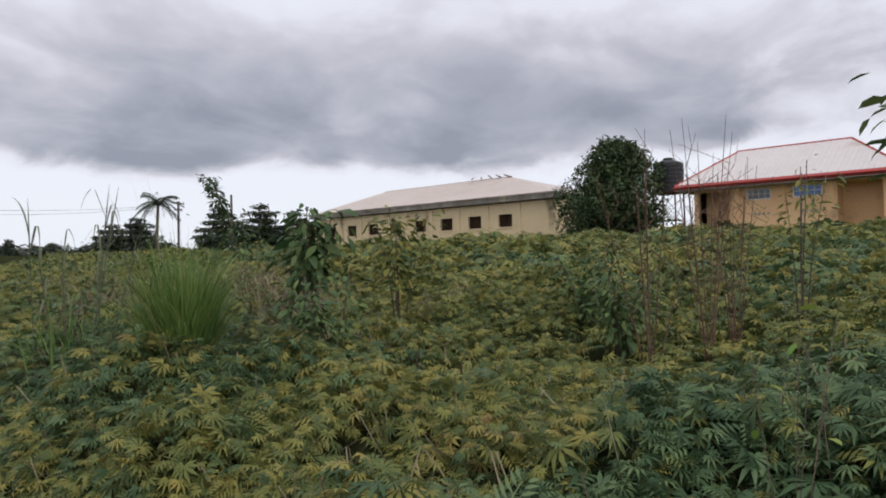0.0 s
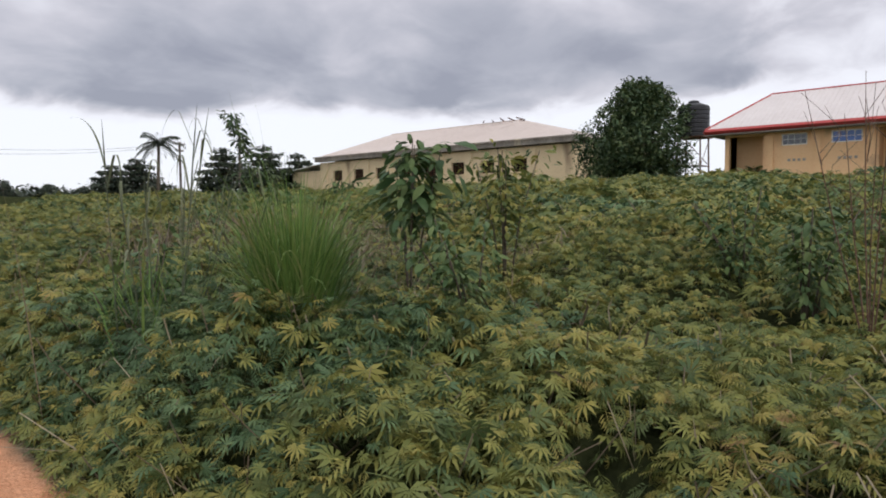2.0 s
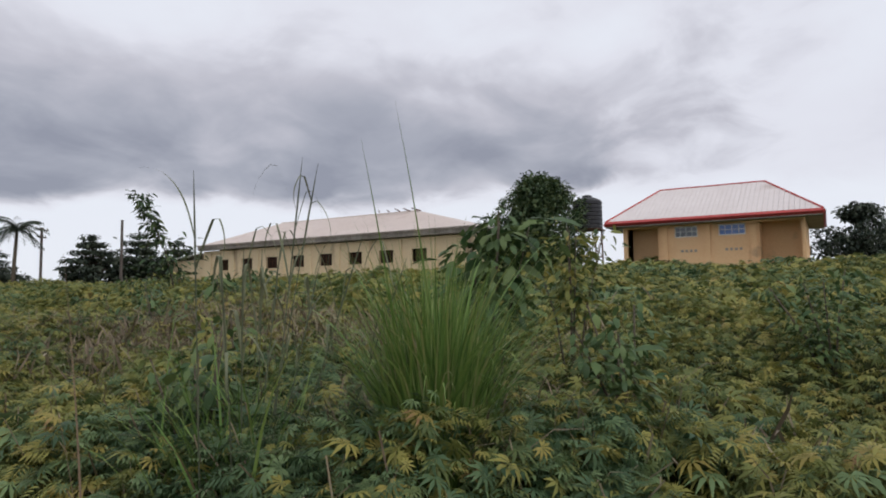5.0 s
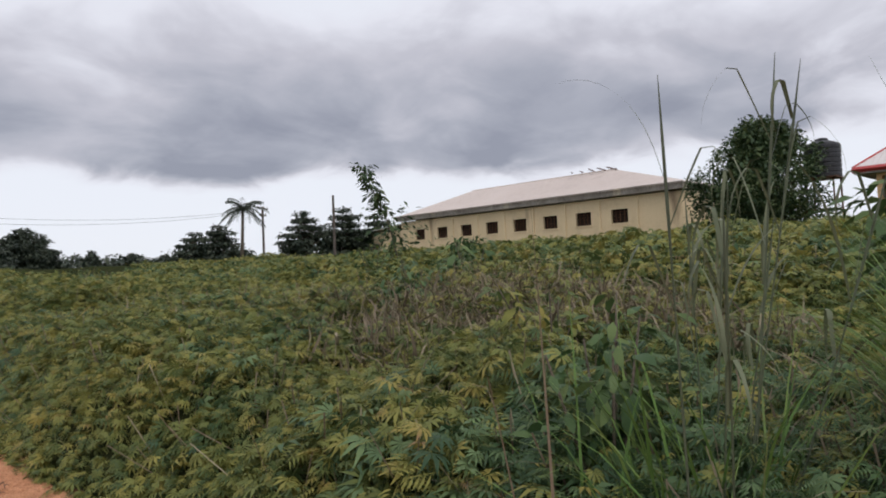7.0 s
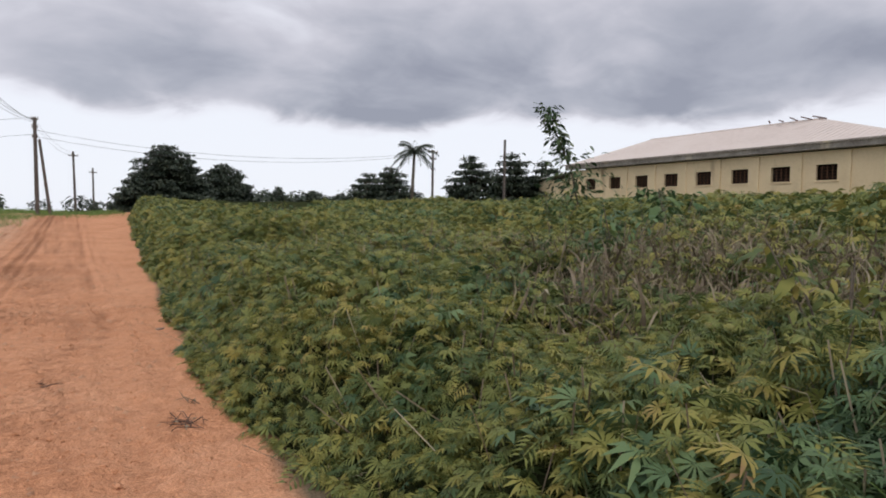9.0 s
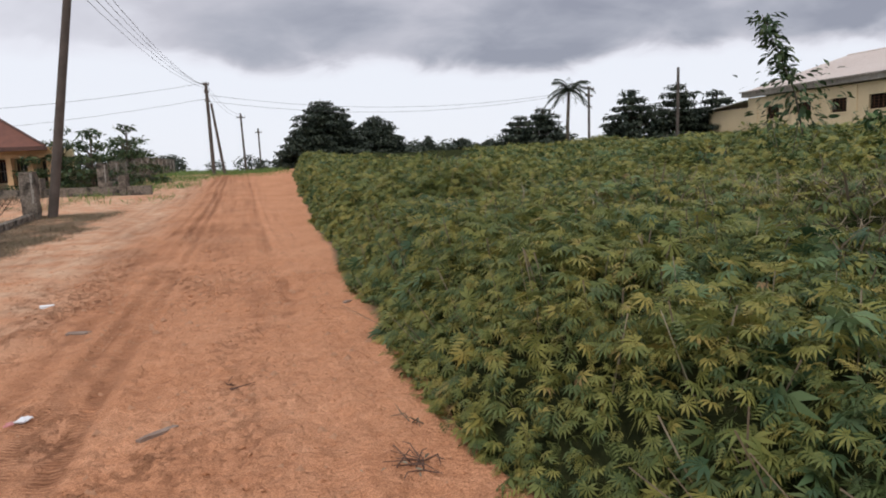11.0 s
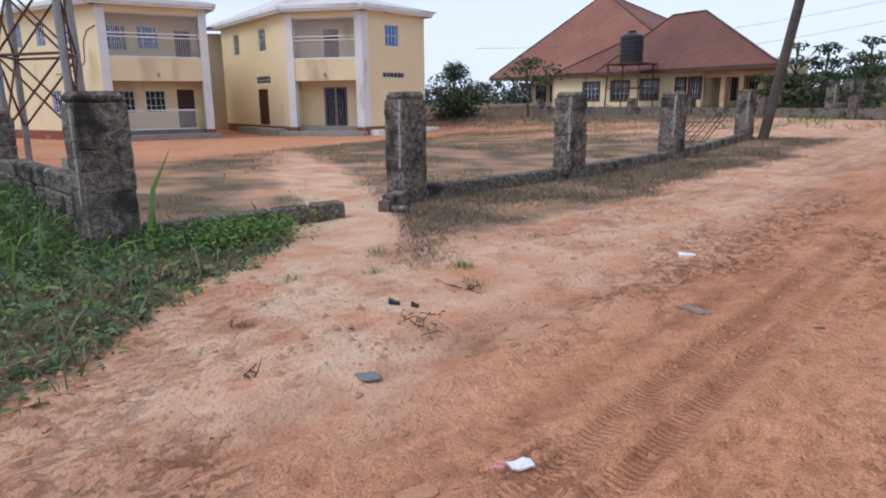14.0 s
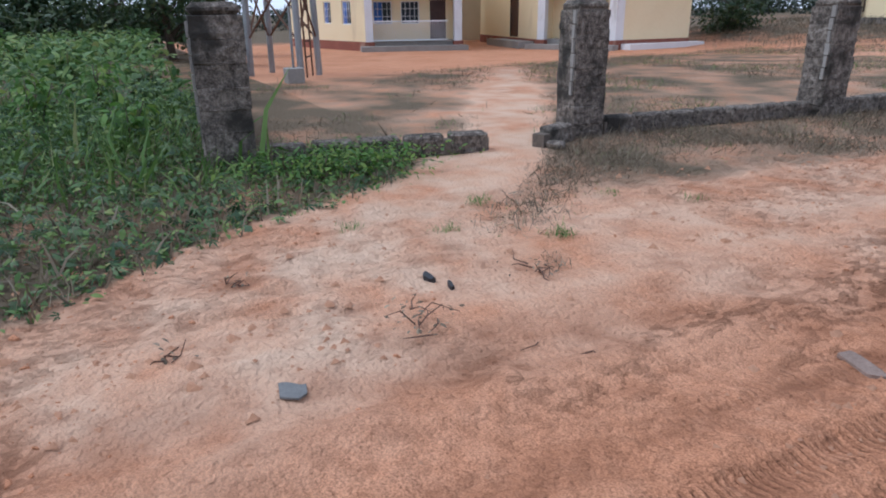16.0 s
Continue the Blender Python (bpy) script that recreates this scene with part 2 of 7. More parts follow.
    mr = N("ShaderNodeMapRange")
    mr.inputs["From Min"].default_value, mr.inputs["From Max"].default_value = 0.35, 0.75
    L(add.outputs[0], mr.inputs["Value"])
    mx = N("ShaderNodeMix")
    mx.data_type = "RGBA"
    L(mr.outputs[0], mx.inputs[0])
    L(mul.outputs["Result"], mx.inputs["A"])
    mx.inputs["B"].default_value = (0.15, 0.115, 0.075, 1)
    L(mx.outputs["Result"], b.inputs["Base Color"])
    return m


M = {}
M["earth"] = ground_material()
# near-black greens hold painted shade for the gaps between weed leaves
M["under"] = material("undergrowth_shade", [(0.3, (0.012, 0.014, 0.008)), (0.5, (0.03, 0.036, 0.016)), (0.7, (0.06, 0.06, 0.025))], scale=1.2, fine=22, rough=1.0, bump=1.0, spec=0.0)
M["weed"] = leafy("weed_leaf", [(0.05, (0.045, 0.08, 0.03)), (0.3, (0.105, 0.14, 0.048)), (0.5, (0.175, 0.195, 0.055)), (0.72, (0.26, 0.25, 0.066)), (0.9, (0.33, 0.27, 0.075)), (0.98, (0.28, 0.17, 0.085))], trans=0.3)
M["weed_blue"] = leafy("weed_leaf_bluish", [(0.1, (0.03, 0.065, 0.03)), (0.5, (0.08, 0.135, 0.06)), (0.9, (0.16, 0.23, 0.1))])
M["grass"] = leafy("grass_blade", [(0.1, (0.06, 0.12, 0.03)), (0.45, (0.12, 0.21, 0.05)), (0.75, (0.2, 0.29, 0.08)), (0.95, (0.3, 0.29, 0.14))], trans=0.25)
M["straw"] = leafy("dry_straw", [(0.1, (0.09, 0.07, 0.045)), (0.5, (0.2, 0.155, 0.11)), (0.9, (0.34, 0.29, 0.2))], trans=0.15, rough=0.8)
M["cane"] = leafy("dry_cane_leaf", [(0.1, (0.05, 0.06, 0.045)), (0.5, (0.12, 0.14, 0.085)), (0.9, (0.24, 0.25, 0.15))], trans=0.15)
M["herb"] = leafy("herb_leaf", [(0.1, (0.05, 0.11, 0.032)), (0.5, (0.12, 0.21, 0.06)), (0.8, (0.22, 0.3, 0.085)), (0.95, (0.3, 0.28, 0.11))], trans=0.3)
M["broad"] = leafy("broad_leaf", [(0.1, (0.035, 0.075, 0.028)), (0.5, (0.075, 0.125, 0.045)), (0.9, (0.14, 0.19, 0.065))], trans=0.2)
M["tree"] = leafy("tree_leaf", [(0.1, (0.022, 0.046, 0.022)), (0.5, (0.05, 0.085, 0.035)), (0.9, (0.105, 0.13, 0.05))], trans=0.15)
M["far"] = leafy("distant_tree_leaf", [(0.1, (0.022, 0.034, 0.027)), (0.5, (0.04, 0.055, 0.038)), (0.9, (0.068, 0.08, 0.05))], trans=0.1)
M["bright"] = leafy("bright_herb_leaf", [(0.1, (0.05, 0.12, 0.025)), (0.5, (0.11, 0.22, 0.04)), (0.9, (0.24, 0.3, 0.06))], trans=0.3)
M["bark"] = material("bark", [(0.3, (0.05, 0.04, 0.032)), (0.6, (0.13, 0.105, 0.08)), (0.8, (0.2, 0.17, 0.13))], scale=3, fine=40, rough=0.95, bump=0.8)
M["yellow"] = material("cream_yellow_render", [(0.2, (0.72, 0.58, 0.34)), (0.5, (0.82, 0.68, 0.42)), (0.8, (0.86, 0.73, 0.48))], scale=0.4, fine=14, rough=0.85, bump=0.12, stain=((0.5, 0.38, 0.22), 0.5, 0.62, (1, 1, 0.35)))
M["hallwall"] = material("weathered_cream_render", [(0.2, (0.5, 0.4, 0.26)), (0.5, (0.66, 0.52, 0.33)), (0.8, (0.72, 0.58, 0.38))], scale=0.5, fine=9, rough=0.9, bump=0.2, stain=((0.28, 0.2, 0.13), 0.8, 0.6, (1, 1, 0.3)))
M["redwall"] = material("peach_render", [(0.2, (0.6, 0.36, 0.19)), (0.5, (0.75, 0.48, 0.26)), (0.8, (0.8, 0.56, 0.32))], scale=0.5, fine=10, rough=0.9, bump=0.15, stain=((0.36, 0.24, 0.15), 0.7, 0.62))
M["white"] = material("white_paint", [(0.2, (0.6, 0.59, 0.57)), (0.5, (0.76, 0.76, 0.75)), (0.8, (0.8, 0.8, 0.8))], scale=0.8, fine=18, rough=0.7, bump=0.1, stain=((0.42, 0.38, 0.33), 1.2, 0.62, (1, 1, 0.3)))
M["plinth"] = material("red_brown_plinth", [(0.2, (0.16, 0.05, 0.035)), (0.6, (0.28, 0.1, 0.065)), (0.8, (0.33, 0.16, 0.11))], scale=1, fine=14, rough=0.9, bump=0.2, stain=((0.4, 0.3, 0.22), 1.4, 0.58))
M["concrete"] = material("raw_concrete", [(0.2, (0.17, 0.155, 0.14)), (0.5, (0.3, 0.28, 0.25)), (0.8, (0.42, 0.39, 0.35))], scale=1.2, fine=25, rough=0.95, bump=0.5)
M["gutter"] = material("streaked_gutter_concrete", [(0.25, (0.12, 0.1, 0.09)), (0.5, (0.27, 0.24, 0.21)), (0.75, (0.45, 0.41, 0.36))], scale=0.9, fine=6, rough=0.95, bump=0.3, stain=((0.6, 0.5, 0.36), 0.7, 0.58, (1, 1, 0.4)))
M["block"] = material("weathered_sandcrete", [(0.34, (0.035, 0.03, 0.026)), (0.47, (0.135, 0.115, 0.097)), (0.57, (0.25, 0.215, 0.18)), (0.7, (0.4, 0.36, 0.31))], scale=17.0, fine=60, rough=1.0, bump=1.0, bump_scale=34, obj=0.06, spec=0.1, stain=((0.05, 0.046, 0.04), 2.6, 0.5))
M["mortar"] = material("mortar_crumbled", [(0.3, (0.09, 0.075, 0.062)), (0.7, (0.24, 0.2, 0.165))], scale=6, fine=45, rough=1.0, bump=1.0, spec=0.1)
M["sheet"] = material("pale_aluminium_sheet", [(0.2, (0.5, 0.45, 0.44)), (0.5, (0.6, 0.55, 0.54)), (0.8, (0.68, 0.64, 0.63))], scale=0.25, fine=3, rough=0.55, bump=0.05, metal=0.0, stain=((0.44, 0.36, 0.33), 0.5, 0.6))
M["hallsheet"] = material("dusty_long_span_sheet", [(0.2, (0.42, 0.35, 0.32)), (0.5, (0.55, 0.47, 0.43)), (0.8, (0.62, 0.55, 0.51))], scale=0.2, fine=3, rough=0.6, bump=0.05, stain=((0.36, 0.28, 0.24), 0.4, 0.62))
M["redtrim"] = material("red_roof_trim", [(0.2, (0.3, 0.03, 0.03)), (0.7, (0.42, 0.06, 0.055))], scale=1, fine=10, rough=0.5, bump=0.05)
M["rust"] = material("rusty_roof_sheet", [(0.2, (0.09, 0.036, 0.027)), (0.45, (0.165, 0.063, 0.042)), (0.65, (0.24, 0.092, 0.056)), (0.85, (0.3, 0.13, 0.08))], scale=0.22, fine=2.5, rough=0.75, bump=0.1, obj=0.25)
M["rusttrim"] = material("dark_fascia", [(0.3, (0.06, 0.03, 0.025)), (0.7, (0.13, 0.065, 0.05))], scale=1, fine=10, rough=0.7, bump=0.1)
M["dark"] = material("interior_shade", [(0.3, (0.012, 0.011, 0.01)), (0.7, (0.03, 0.027, 0.024))], scale=1, fine=8, rough=0.9, bump=0)
M["brownwood"] = material("dark_brown_door", [(0.3, (0.035, 0.018, 0.014)), (0.7, (0.085, 0.04, 0.03))], scale=2, fine=20, rough=0.5, bump=0.1)
M["greymetal"] = material("galvanised_steel", [(0.3, (0.22, 0.215, 0.21)), (0.7, (0.38, 0.375, 0.37))], scale=2, fine=25, rough=0.5, bump=0.1, metal=0.5)
M["rustmetal"] = material("rusted_steel", [(0.3, (0.07, 0.035, 0.022)), (0.7, (0.17, 0.085, 0.05))], scale=3, fine=30, rough=0.8, bump=0.3, metal=0.2)
M["black"] = material("black_plastic_tank", [(0.3, (0.012, 0.012, 0.014)), (0.7, (0.03, 0.031, 0.035))], scale=2, fine=14, rough=0.5, bump=0.1)
M["glass"] = glass("window_glass", (0.03, 0.04, 0.055))
M["blueglass"] = glass("blue_tinted_glass", (0.035, 0.12, 0.42), 0.12)
M["pole"] = material("weathered_timber_pole", [(0.3, (0.055, 0.045, 0.04)), (0.7, (0.14, 0.115, 0.1))], scale=2, fine=30, rough=0.95, bump=0.5)
M["wire"] = material("cable", [(0.3, (0.05, 0.05, 0.055)), (0.7, (0.09, 0.09, 0.095))], scale=2, fine=10, rough=0.7, bump=0)
M["paper"] = material("white_sachet", [(0.3, (0.7, 0.7, 0.72)), (0.7, (0.8, 0.8, 0.82))], scale=20, fine=80, rough=0.4, bump=0.2)
M["pink"] = material("printed_red", [(0.3, (0.6, 0.2, 0.2)), (0.7, (0.7, 0.4, 0.4))], scale=40, fine=90, rough=0.5, bump=0)
M["board"] = material("grey_broken_board", [(0.3, (0.19, 0.13, 0.1)), (0.7, (0.34, 0.25, 0.2))], scale=5, fine=60, rough=0.9, bump=0.5)
M["slate"] = material("dark_grey_cement_patch", [(0.3, (0.12, 0.122, 0.118)), (0.7, (0.22, 0.215, 0.205))], scale=8, fine=50, rough=0.9, bump=0.4)
M["twig"] = material("dry_twig", [(0.3, (0.07, 0.04, 0.03)), (0.7, (0.18, 0.1, 0.07))], scale=10, fine=60, rough=0.9, bump=0.3)
M["clod"] = material("earth_clod", [(0.3, (0.3, 0.14, 0.075)), (0.7, (0.5, 0.27, 0.16))], scale=8, fine=40, rough=1.0, bump=0.6, obj=0.3)


# ---------------------------------------------------------------- builders
def mesh_ob(name, bm, mat, smooth=False):
    me = bpy.data.meshes.new(name)
    bm.to_mesh(me)
    bm.free()
    if smooth:
        me.polygons.foreach_set("use_smooth", [True] * len(me.polygons))
    me.materials.append(mat)
    return new(name, me)


def part(name, bm, mat, parent, label="", smooth=False):
    ob = mesh_ob(name, bm, mat, smooth)
    ob.parent = parent
    if label:
        ob["label"] = label
    return ob


def thing(name, label, category, loc=(0, 0, 0), rz=0.0, group="", kind=""):
    e = new(name)
    e.empty_display_size = 0.2
    e.matrix_world = pose(*loc, 0, 0, rz)
    return tagged(e, label, category, group, kind)


def box(bm, x0, x1, y0, y1, z0, z1, m=None):
    v = [bm.verts.new(p) for p in ((x0, y0, z0), (x1, y0, z0), (x1, y1, z0), (x0, y1, z0), (x0, y0, z1), (x1, y0, z1), (x1, y1, z1), (x0, y1, z1))]
    for f in ((3, 2, 1, 0), (4, 5, 6, 7), (0, 1, 5, 4), (1, 2, 6, 5), (2, 3, 7, 6), (3, 0, 4, 7)):
        bm.faces.new([v[i] for i in f])
    if m is not None:
        for q in v:
            q.co = m @ q.co
    return v


def boxes(*specs, bevel=0.0):
    bm = bmesh.new()
    for s in specs:
        box(bm, *s)
    if bevel:
        bmesh.ops.bevel(bm, geom=bm.edges[:], offset=bevel, segments=1, affect="EDGES")
    return bm


def rod(bm, a, b, r0, r1=None, n=8):
    """A tapered round bar from a to b."""
    a, b = Vector(a), Vector(b)
    r1 = r0 if r1 is None else r1
    q = (b - a).to_track_quat("Z", "Y")
    rings = []
    for c, r in ((a, r0), (b, r1)):
        rings.append([bm.verts.new(c + q @ Vector((r * math.cos(2 * math.pi * i / n), r * math.sin(2 * math.pi * i / n), 0))) for i in range(n)])
    for i in range(n):
        bm.faces.new((rings[0][i], rings[0][(i + 1) % n], rings[1][(i + 1) % n], rings[1][i]))
    bm.faces.new(rings[0][::-1])
    bm.faces.new(rings[1])


def tube(bm, pts, radii, n=7):
    """A bent tapered limb through the points."""
    rings = []
    for i, (p, r) in enumerate(zip(pts, radii)):
        p = Vector(p)
        d = Vector(pts[min(i + 1, len(pts) - 1)]) - Vector(pts[max(i - 1, 0)])
        q = d.to_track_quat("Z", "Y")
        rings.append([bm.verts.new(p + q @ Vector((r * math.cos(2 * math.pi * k / n), r * math.sin(2 * math.pi * k / n), 0))) for k in range(n)])
    for a, b in zip(rings, rings[1:]):
        for i in range(n):
            bm.faces.new((a[i], a[(i + 1) % n], b[(i + 1) % n], b[i]))
    bm.faces.new(rings[0][::-1])
    bm.faces.new(rings[-1])


def lathe(bm, prof, n=28, cx=0, cy=0):
    rings = [[bm.verts.new((cx + r * math.cos(2 * math.pi * i / n), cy + r * math.sin(2 * math.pi * i / n), z)) for i in range(n)] for r, z in prof]
    for a, b in zip(rings, rings[1:]):
        for i in range(n):
            bm.faces.new((a[i], a[(i + 1) % n], b[(i + 1) % n], b[i]))
    bm.faces.new(rings[0][::-1])
    bm.faces.new(rings[-1])


def tri_mesh(name, verts, faces, mats, idx=None):
    """A mesh out of arrays; faces all with the same number of corners."""
    me = bpy.data.meshes.new(name)
    nv, (nf, k) = len(verts), faces.shape
    me.vertices.add(nv)
    me.vertices.foreach_set("co", verts.astype(np.float32).ravel())
    me.loops.add(nf * k)
    me.loops.foreach_set("vertex_index", faces.astype(np.int32).ravel())
    me.polygons.add(nf)
    me.polygons.foreach_set("loop_start", np.arange(0, nf * k, k, dtype=np.int32))
    for m in mats:
        me.materials.append(m)
    if idx is not None:
        me.polygons.foreach_set("material_index", idx.astype(np.int32))
    me.update(calc_edges=True)
    return new(name, me)


def turns(yaw, pitch, roll):
    """Rotation matrices for many leaves: roll about x, then pitch, then yaw about z."""
    cz, sz, cy, sy, cx, sx = np.cos(yaw), np.sin(yaw), np.cos(pitch), np.sin(pitch), np.cos(roll), np.sin(roll)
    o, z = np.ones_like(yaw), np.zeros_like(yaw)
    Rz = np.array([[cz, -sz, z], [sz, cz, z], [z, z, o]]).transpose(2, 0, 1)
    Ry = np.array([[cy, z, sy], [z, o, z], [-sy, z, cy]]).transpose(2, 0, 1)
    Rx = np.array([[o, z, z], [z, cx, -sx], [z, sx, cx]]).transpose(2, 0, 1)
    return Rz @ Ry @ Rx


def scatter(tv, tf, pos, R, size):
    """Copies of a small template, joined: arrays of vertices and faces."""
    v = np.einsum("nij,kj->nki", R, tv) * size[:, None, None] + pos[:, None, :]
    f = tf[None] + (np.arange(len(pos)) * len(tv))[:, None, None]
    return v.reshape(-1, 3), f.reshape(-1, tf.shape[1])


def palm_leaf(n, spread=220.0, width=0.085, droop=0.35):
    """A lobed leaf along +x: n narrow leaflets that spread from one point and droop at their tips."""
    v, f = [(0, 0, 0)], []
    for i in range(n):
        a = radians(-spread / 2 + spread * i / (n - 1))
        ln = 1.0 - 0.42 * abs(2 * i / (n - 1) - 1) ** 1.5
        ca, sa = math.cos(a), math.sin(a)
        k = len(v)
        for u, w, z in ((0.52, width, -0.03), (0.52, -width, -0.03), (1.0, 0, -droop)):
            v.append((ca * u * ln - sa * w, sa * u * ln + ca * w, z * ln))
        f += [(0, k + 1, k), (k, k + 1, k + 2)]
    return np.array(v, float), np.array(f)


def frond_leaf(pairs, width=0.06, droop=0.3):
    """A feathered leaf along +x: paired leaflets on one midrib, which holds them together."""
    v, f = [(0, 0.012, 0), (0, -0.012, 0)], []
    for i in range(pairs):
        x = 0.22 + 0.62 * i / max(1, pairs - 1)
        z = -droop * x * x * 0.5
        k = len(v)
        v += [(x, 0.012, z), (x, -0.012, z)]
        f += [(k - 2 if i else 0, k - 1 if i else 1, k + 1), (k - 2 if i else 0, k + 1, k)]
        if i:
            f[-2:] = [(k - 8 + 0, k - 8 + 1, k + 1), (k - 8, k + 1, k)]
        ln = 0.42 * (1 - 0.45 * i / pairs)
        for s in (1, -1):
            m = len(v)
            v += [(x + ln * 0.45 + width * 0.5, s * (ln * 0.55), z + 0.01), (x + ln * 0.45 - width, s * (ln * 0.6), z + 0.01), (x + ln * 0.85, s * ln, z - 0.08)]
            f += [(k if s > 0 else k + 1, m, m + 1), (m + 1, m, m + 2)]
    return np.array(v, float), np.array(f)


LEAF_OVAL = (np.array([(0, 0, 0), (0.35, 0.2, 0.05), (0.35, -0.2, 0.05), (0.75, 0.15, 0.0), (0.75, -0.15, 0.0), (1, 0, -0.12)], float),
             np.array([(0, 2, 1), (1, 2, 4), (1, 4, 3), (3, 4, 5)]))


# ---------------------------------------------------------------- terrain
def smooth(a, b, x):
    t = np.clip((x - a) / (b - a), 0, 1)
    return t * t * (3 - 2 * t)


def vnoise(x, y, s, seed=0):
    """Smooth value noise for arrays."""
    x, y = np.asarray(x, float) / s + seed * 17.3, np.asarray(y, float) / s - seed * 9.1
    xi, yi = np.floor(x), np.floor(y)
    fx, fy = x - xi, y - yi
    fx, fy = fx * fx * (3 - 2 * fx), fy * fy * (3 - 2 * fy)

    def h(i, j):
        q = np.sin(i * 127.1 + j * 311.7 + seed * 74.7) * 43758.5453
        return q - np.floor(q)
    return (h(xi, yi) * (1 - fx) + h(xi + 1, yi) * fx) * (1 - fy) + (h(xi, yi + 1) * (1 - fx) + h(xi + 1, yi + 1) * fx) * fy


def land(x, y):
    """Height of the land: level road, rising fields to the east, a slight rise to the far west."""
    x, y = np.asarray(x, float), np.asarray(y, float)
    e = np.clip(x - 1.2, 0, None)
    z = 0.078 * np.minimum(e, 12) + 0.047 * np.clip(np.minimum(e, 42) - 12, 0, None)
    z = z * smooth(0, 2.5, e)
    z = z + 0.75 * smooth(42, 62, y) * smooth(-9, -18, x)
    z = z - 0.42 * smooth(-15, -27, x) * smooth(50, 46, y) * smooth(19, 24, y)
    z = z + 0.25 * smooth(60, 110, y) * smooth(1.2, -10, x)
    z = z + 1.2 * smooth(30, 76, y) * smooth(-20, -8, x) * smooth(34, 10, x)
    return z


def road_relief(x, y):
    """Ruts, tyre prints and crumbly wheel ridges of the road."""
    z = 0.03 * (vnoise(x, y, 1.3, 3) - 0.5) + 0.008 * (vnoise(x, y, 0.37, 4) - 0.5) + 0.006 * (vnoise(x * 1.4, y * 0.9, 0.13, 5) - 0.5)
    z = z - 0.006 * smooth(0.8, 0.9, vnoise(x * 1.5, y, 0.17, 15)) - 0.004 * smooth(0.78, 0.86, vnoise(x, y * 1.4, 0.10, 16))
    on = smooth(-6.2, -4.6, x) * smooth(1.7, 1.0, x)
    wob = 0.12 * (vnoise(y, y * 0, 6.0, 8) - 0.5)
    for c, wd, dp in ((-1.05, 0.10, 0.035), (-1.28, 0.10, 0.035), (-1.65, 0.14, 0.03), (-1.95, 0.16, 0.035), (0.46, 0.12, 0.028), (-2.5, 0.2, 0.025), (-3.3, 0.25, 0.015)):
        d = (x - c - wob) / wd
        dp = dp * (0.25 + 1.3 * vnoise(x, y, 2.4, 60 + c))
        z = z - on * dp * np.exp(-d * d) + on * dp * 0.55 * (np.exp(-((np.abs(d) - 1.9) / 0.6) ** 2))
    for c in (-1.05, -1.28, 0.47):
        d = np.abs(x - c - wob)
        z = z - on * 0.012 * smooth(0.1, 0.07, d) * smooth(0.25, 0.55, vnoise(x, y, 2.2, 9))
    z = z + on * 0.03 * np.clip(vnoise(x, y * 0.6, 0.12, 12) - 0.58, 0, 1) * 2.0 * smooth(0.4, 0.6, vnoise(x, y, 1.6, 14))
    # churned sand: crumbly ridges along the way and scuffed footprints
    ch = churned(x, y)
    z = z + on * ch * (0.034 * (vnoise(x, y * 0.55, 0.24, 35) - 0.5) + 0.028 * (vnoise(x, y * 0.8, 0.12, 36) - 0.5))
    z = z - on * 0.016 * smooth(0.7, 0.82, vnoise(x * 1.3, y * 0.8, 0.19, 37)) + on * 0.012 * smooth(0.62, 0.7, vnoise(x * 1.3, y * 0.8 + 0.07, 0.19, 37)) * smooth(0.86, 0.74, vnoise(x * 1.3, y * 0.8 + 0.07, 0.19, 37))
    return z


def churned(x, y):
    """How far feet and wheels have broken up the sand."""
    return smooth(0.36, 0.6, 0.65 * vnoise(x, y * 0.4, 0.9, 38) + 0.35 * vnoise(x, y * 0.6, 0.3, 39)) * smooth(0.4, -0.6, np.asarray(x, float))


def road_bend(y):
    """How far the right edge of the road drifts east with distance."""
    return np.interp(y, [17, 20.7, 27, 60, 110], [0.0, 0.13, 0.42, 2.4, 6.5])


def weed_edge_left(y):
    """Where the weeds left of the road begin."""
    return np.interp(y, [8, 14, 16.4, 17, 17.7, 18.6, 19.9, 20.3], [-3.0, -3.2, -3.55, -4.0, -4.7, -5.1, -6.1, -7.6])


PATH_LINE = ((-2.6, 17.3), (-4.6, 18.9), (-5.9, 20.3), (-7.1, 21.4), (-9.2, 22.7), (-12.0, 24.4), (-17, 27.5))


def off_path(x, y):
    """Distance from the foot path."""
    d = np.full(np.shape(x), 99.0)
    for (x0, y0), (x1, y1) in zip(PATH_LINE, PATH_LINE[1:]):
        t = np.clip(((x - x0) * (x1 - x0) + (y - y0) * (y1 - y0)) / ((x1 - x0) ** 2 + (y1 - y0) ** 2), 0, 1)
        d = np.minimum(d, np.hypot(x - x0 - t * (x1 - x0), y - y0 - t * (y1 - y0)))
    return d


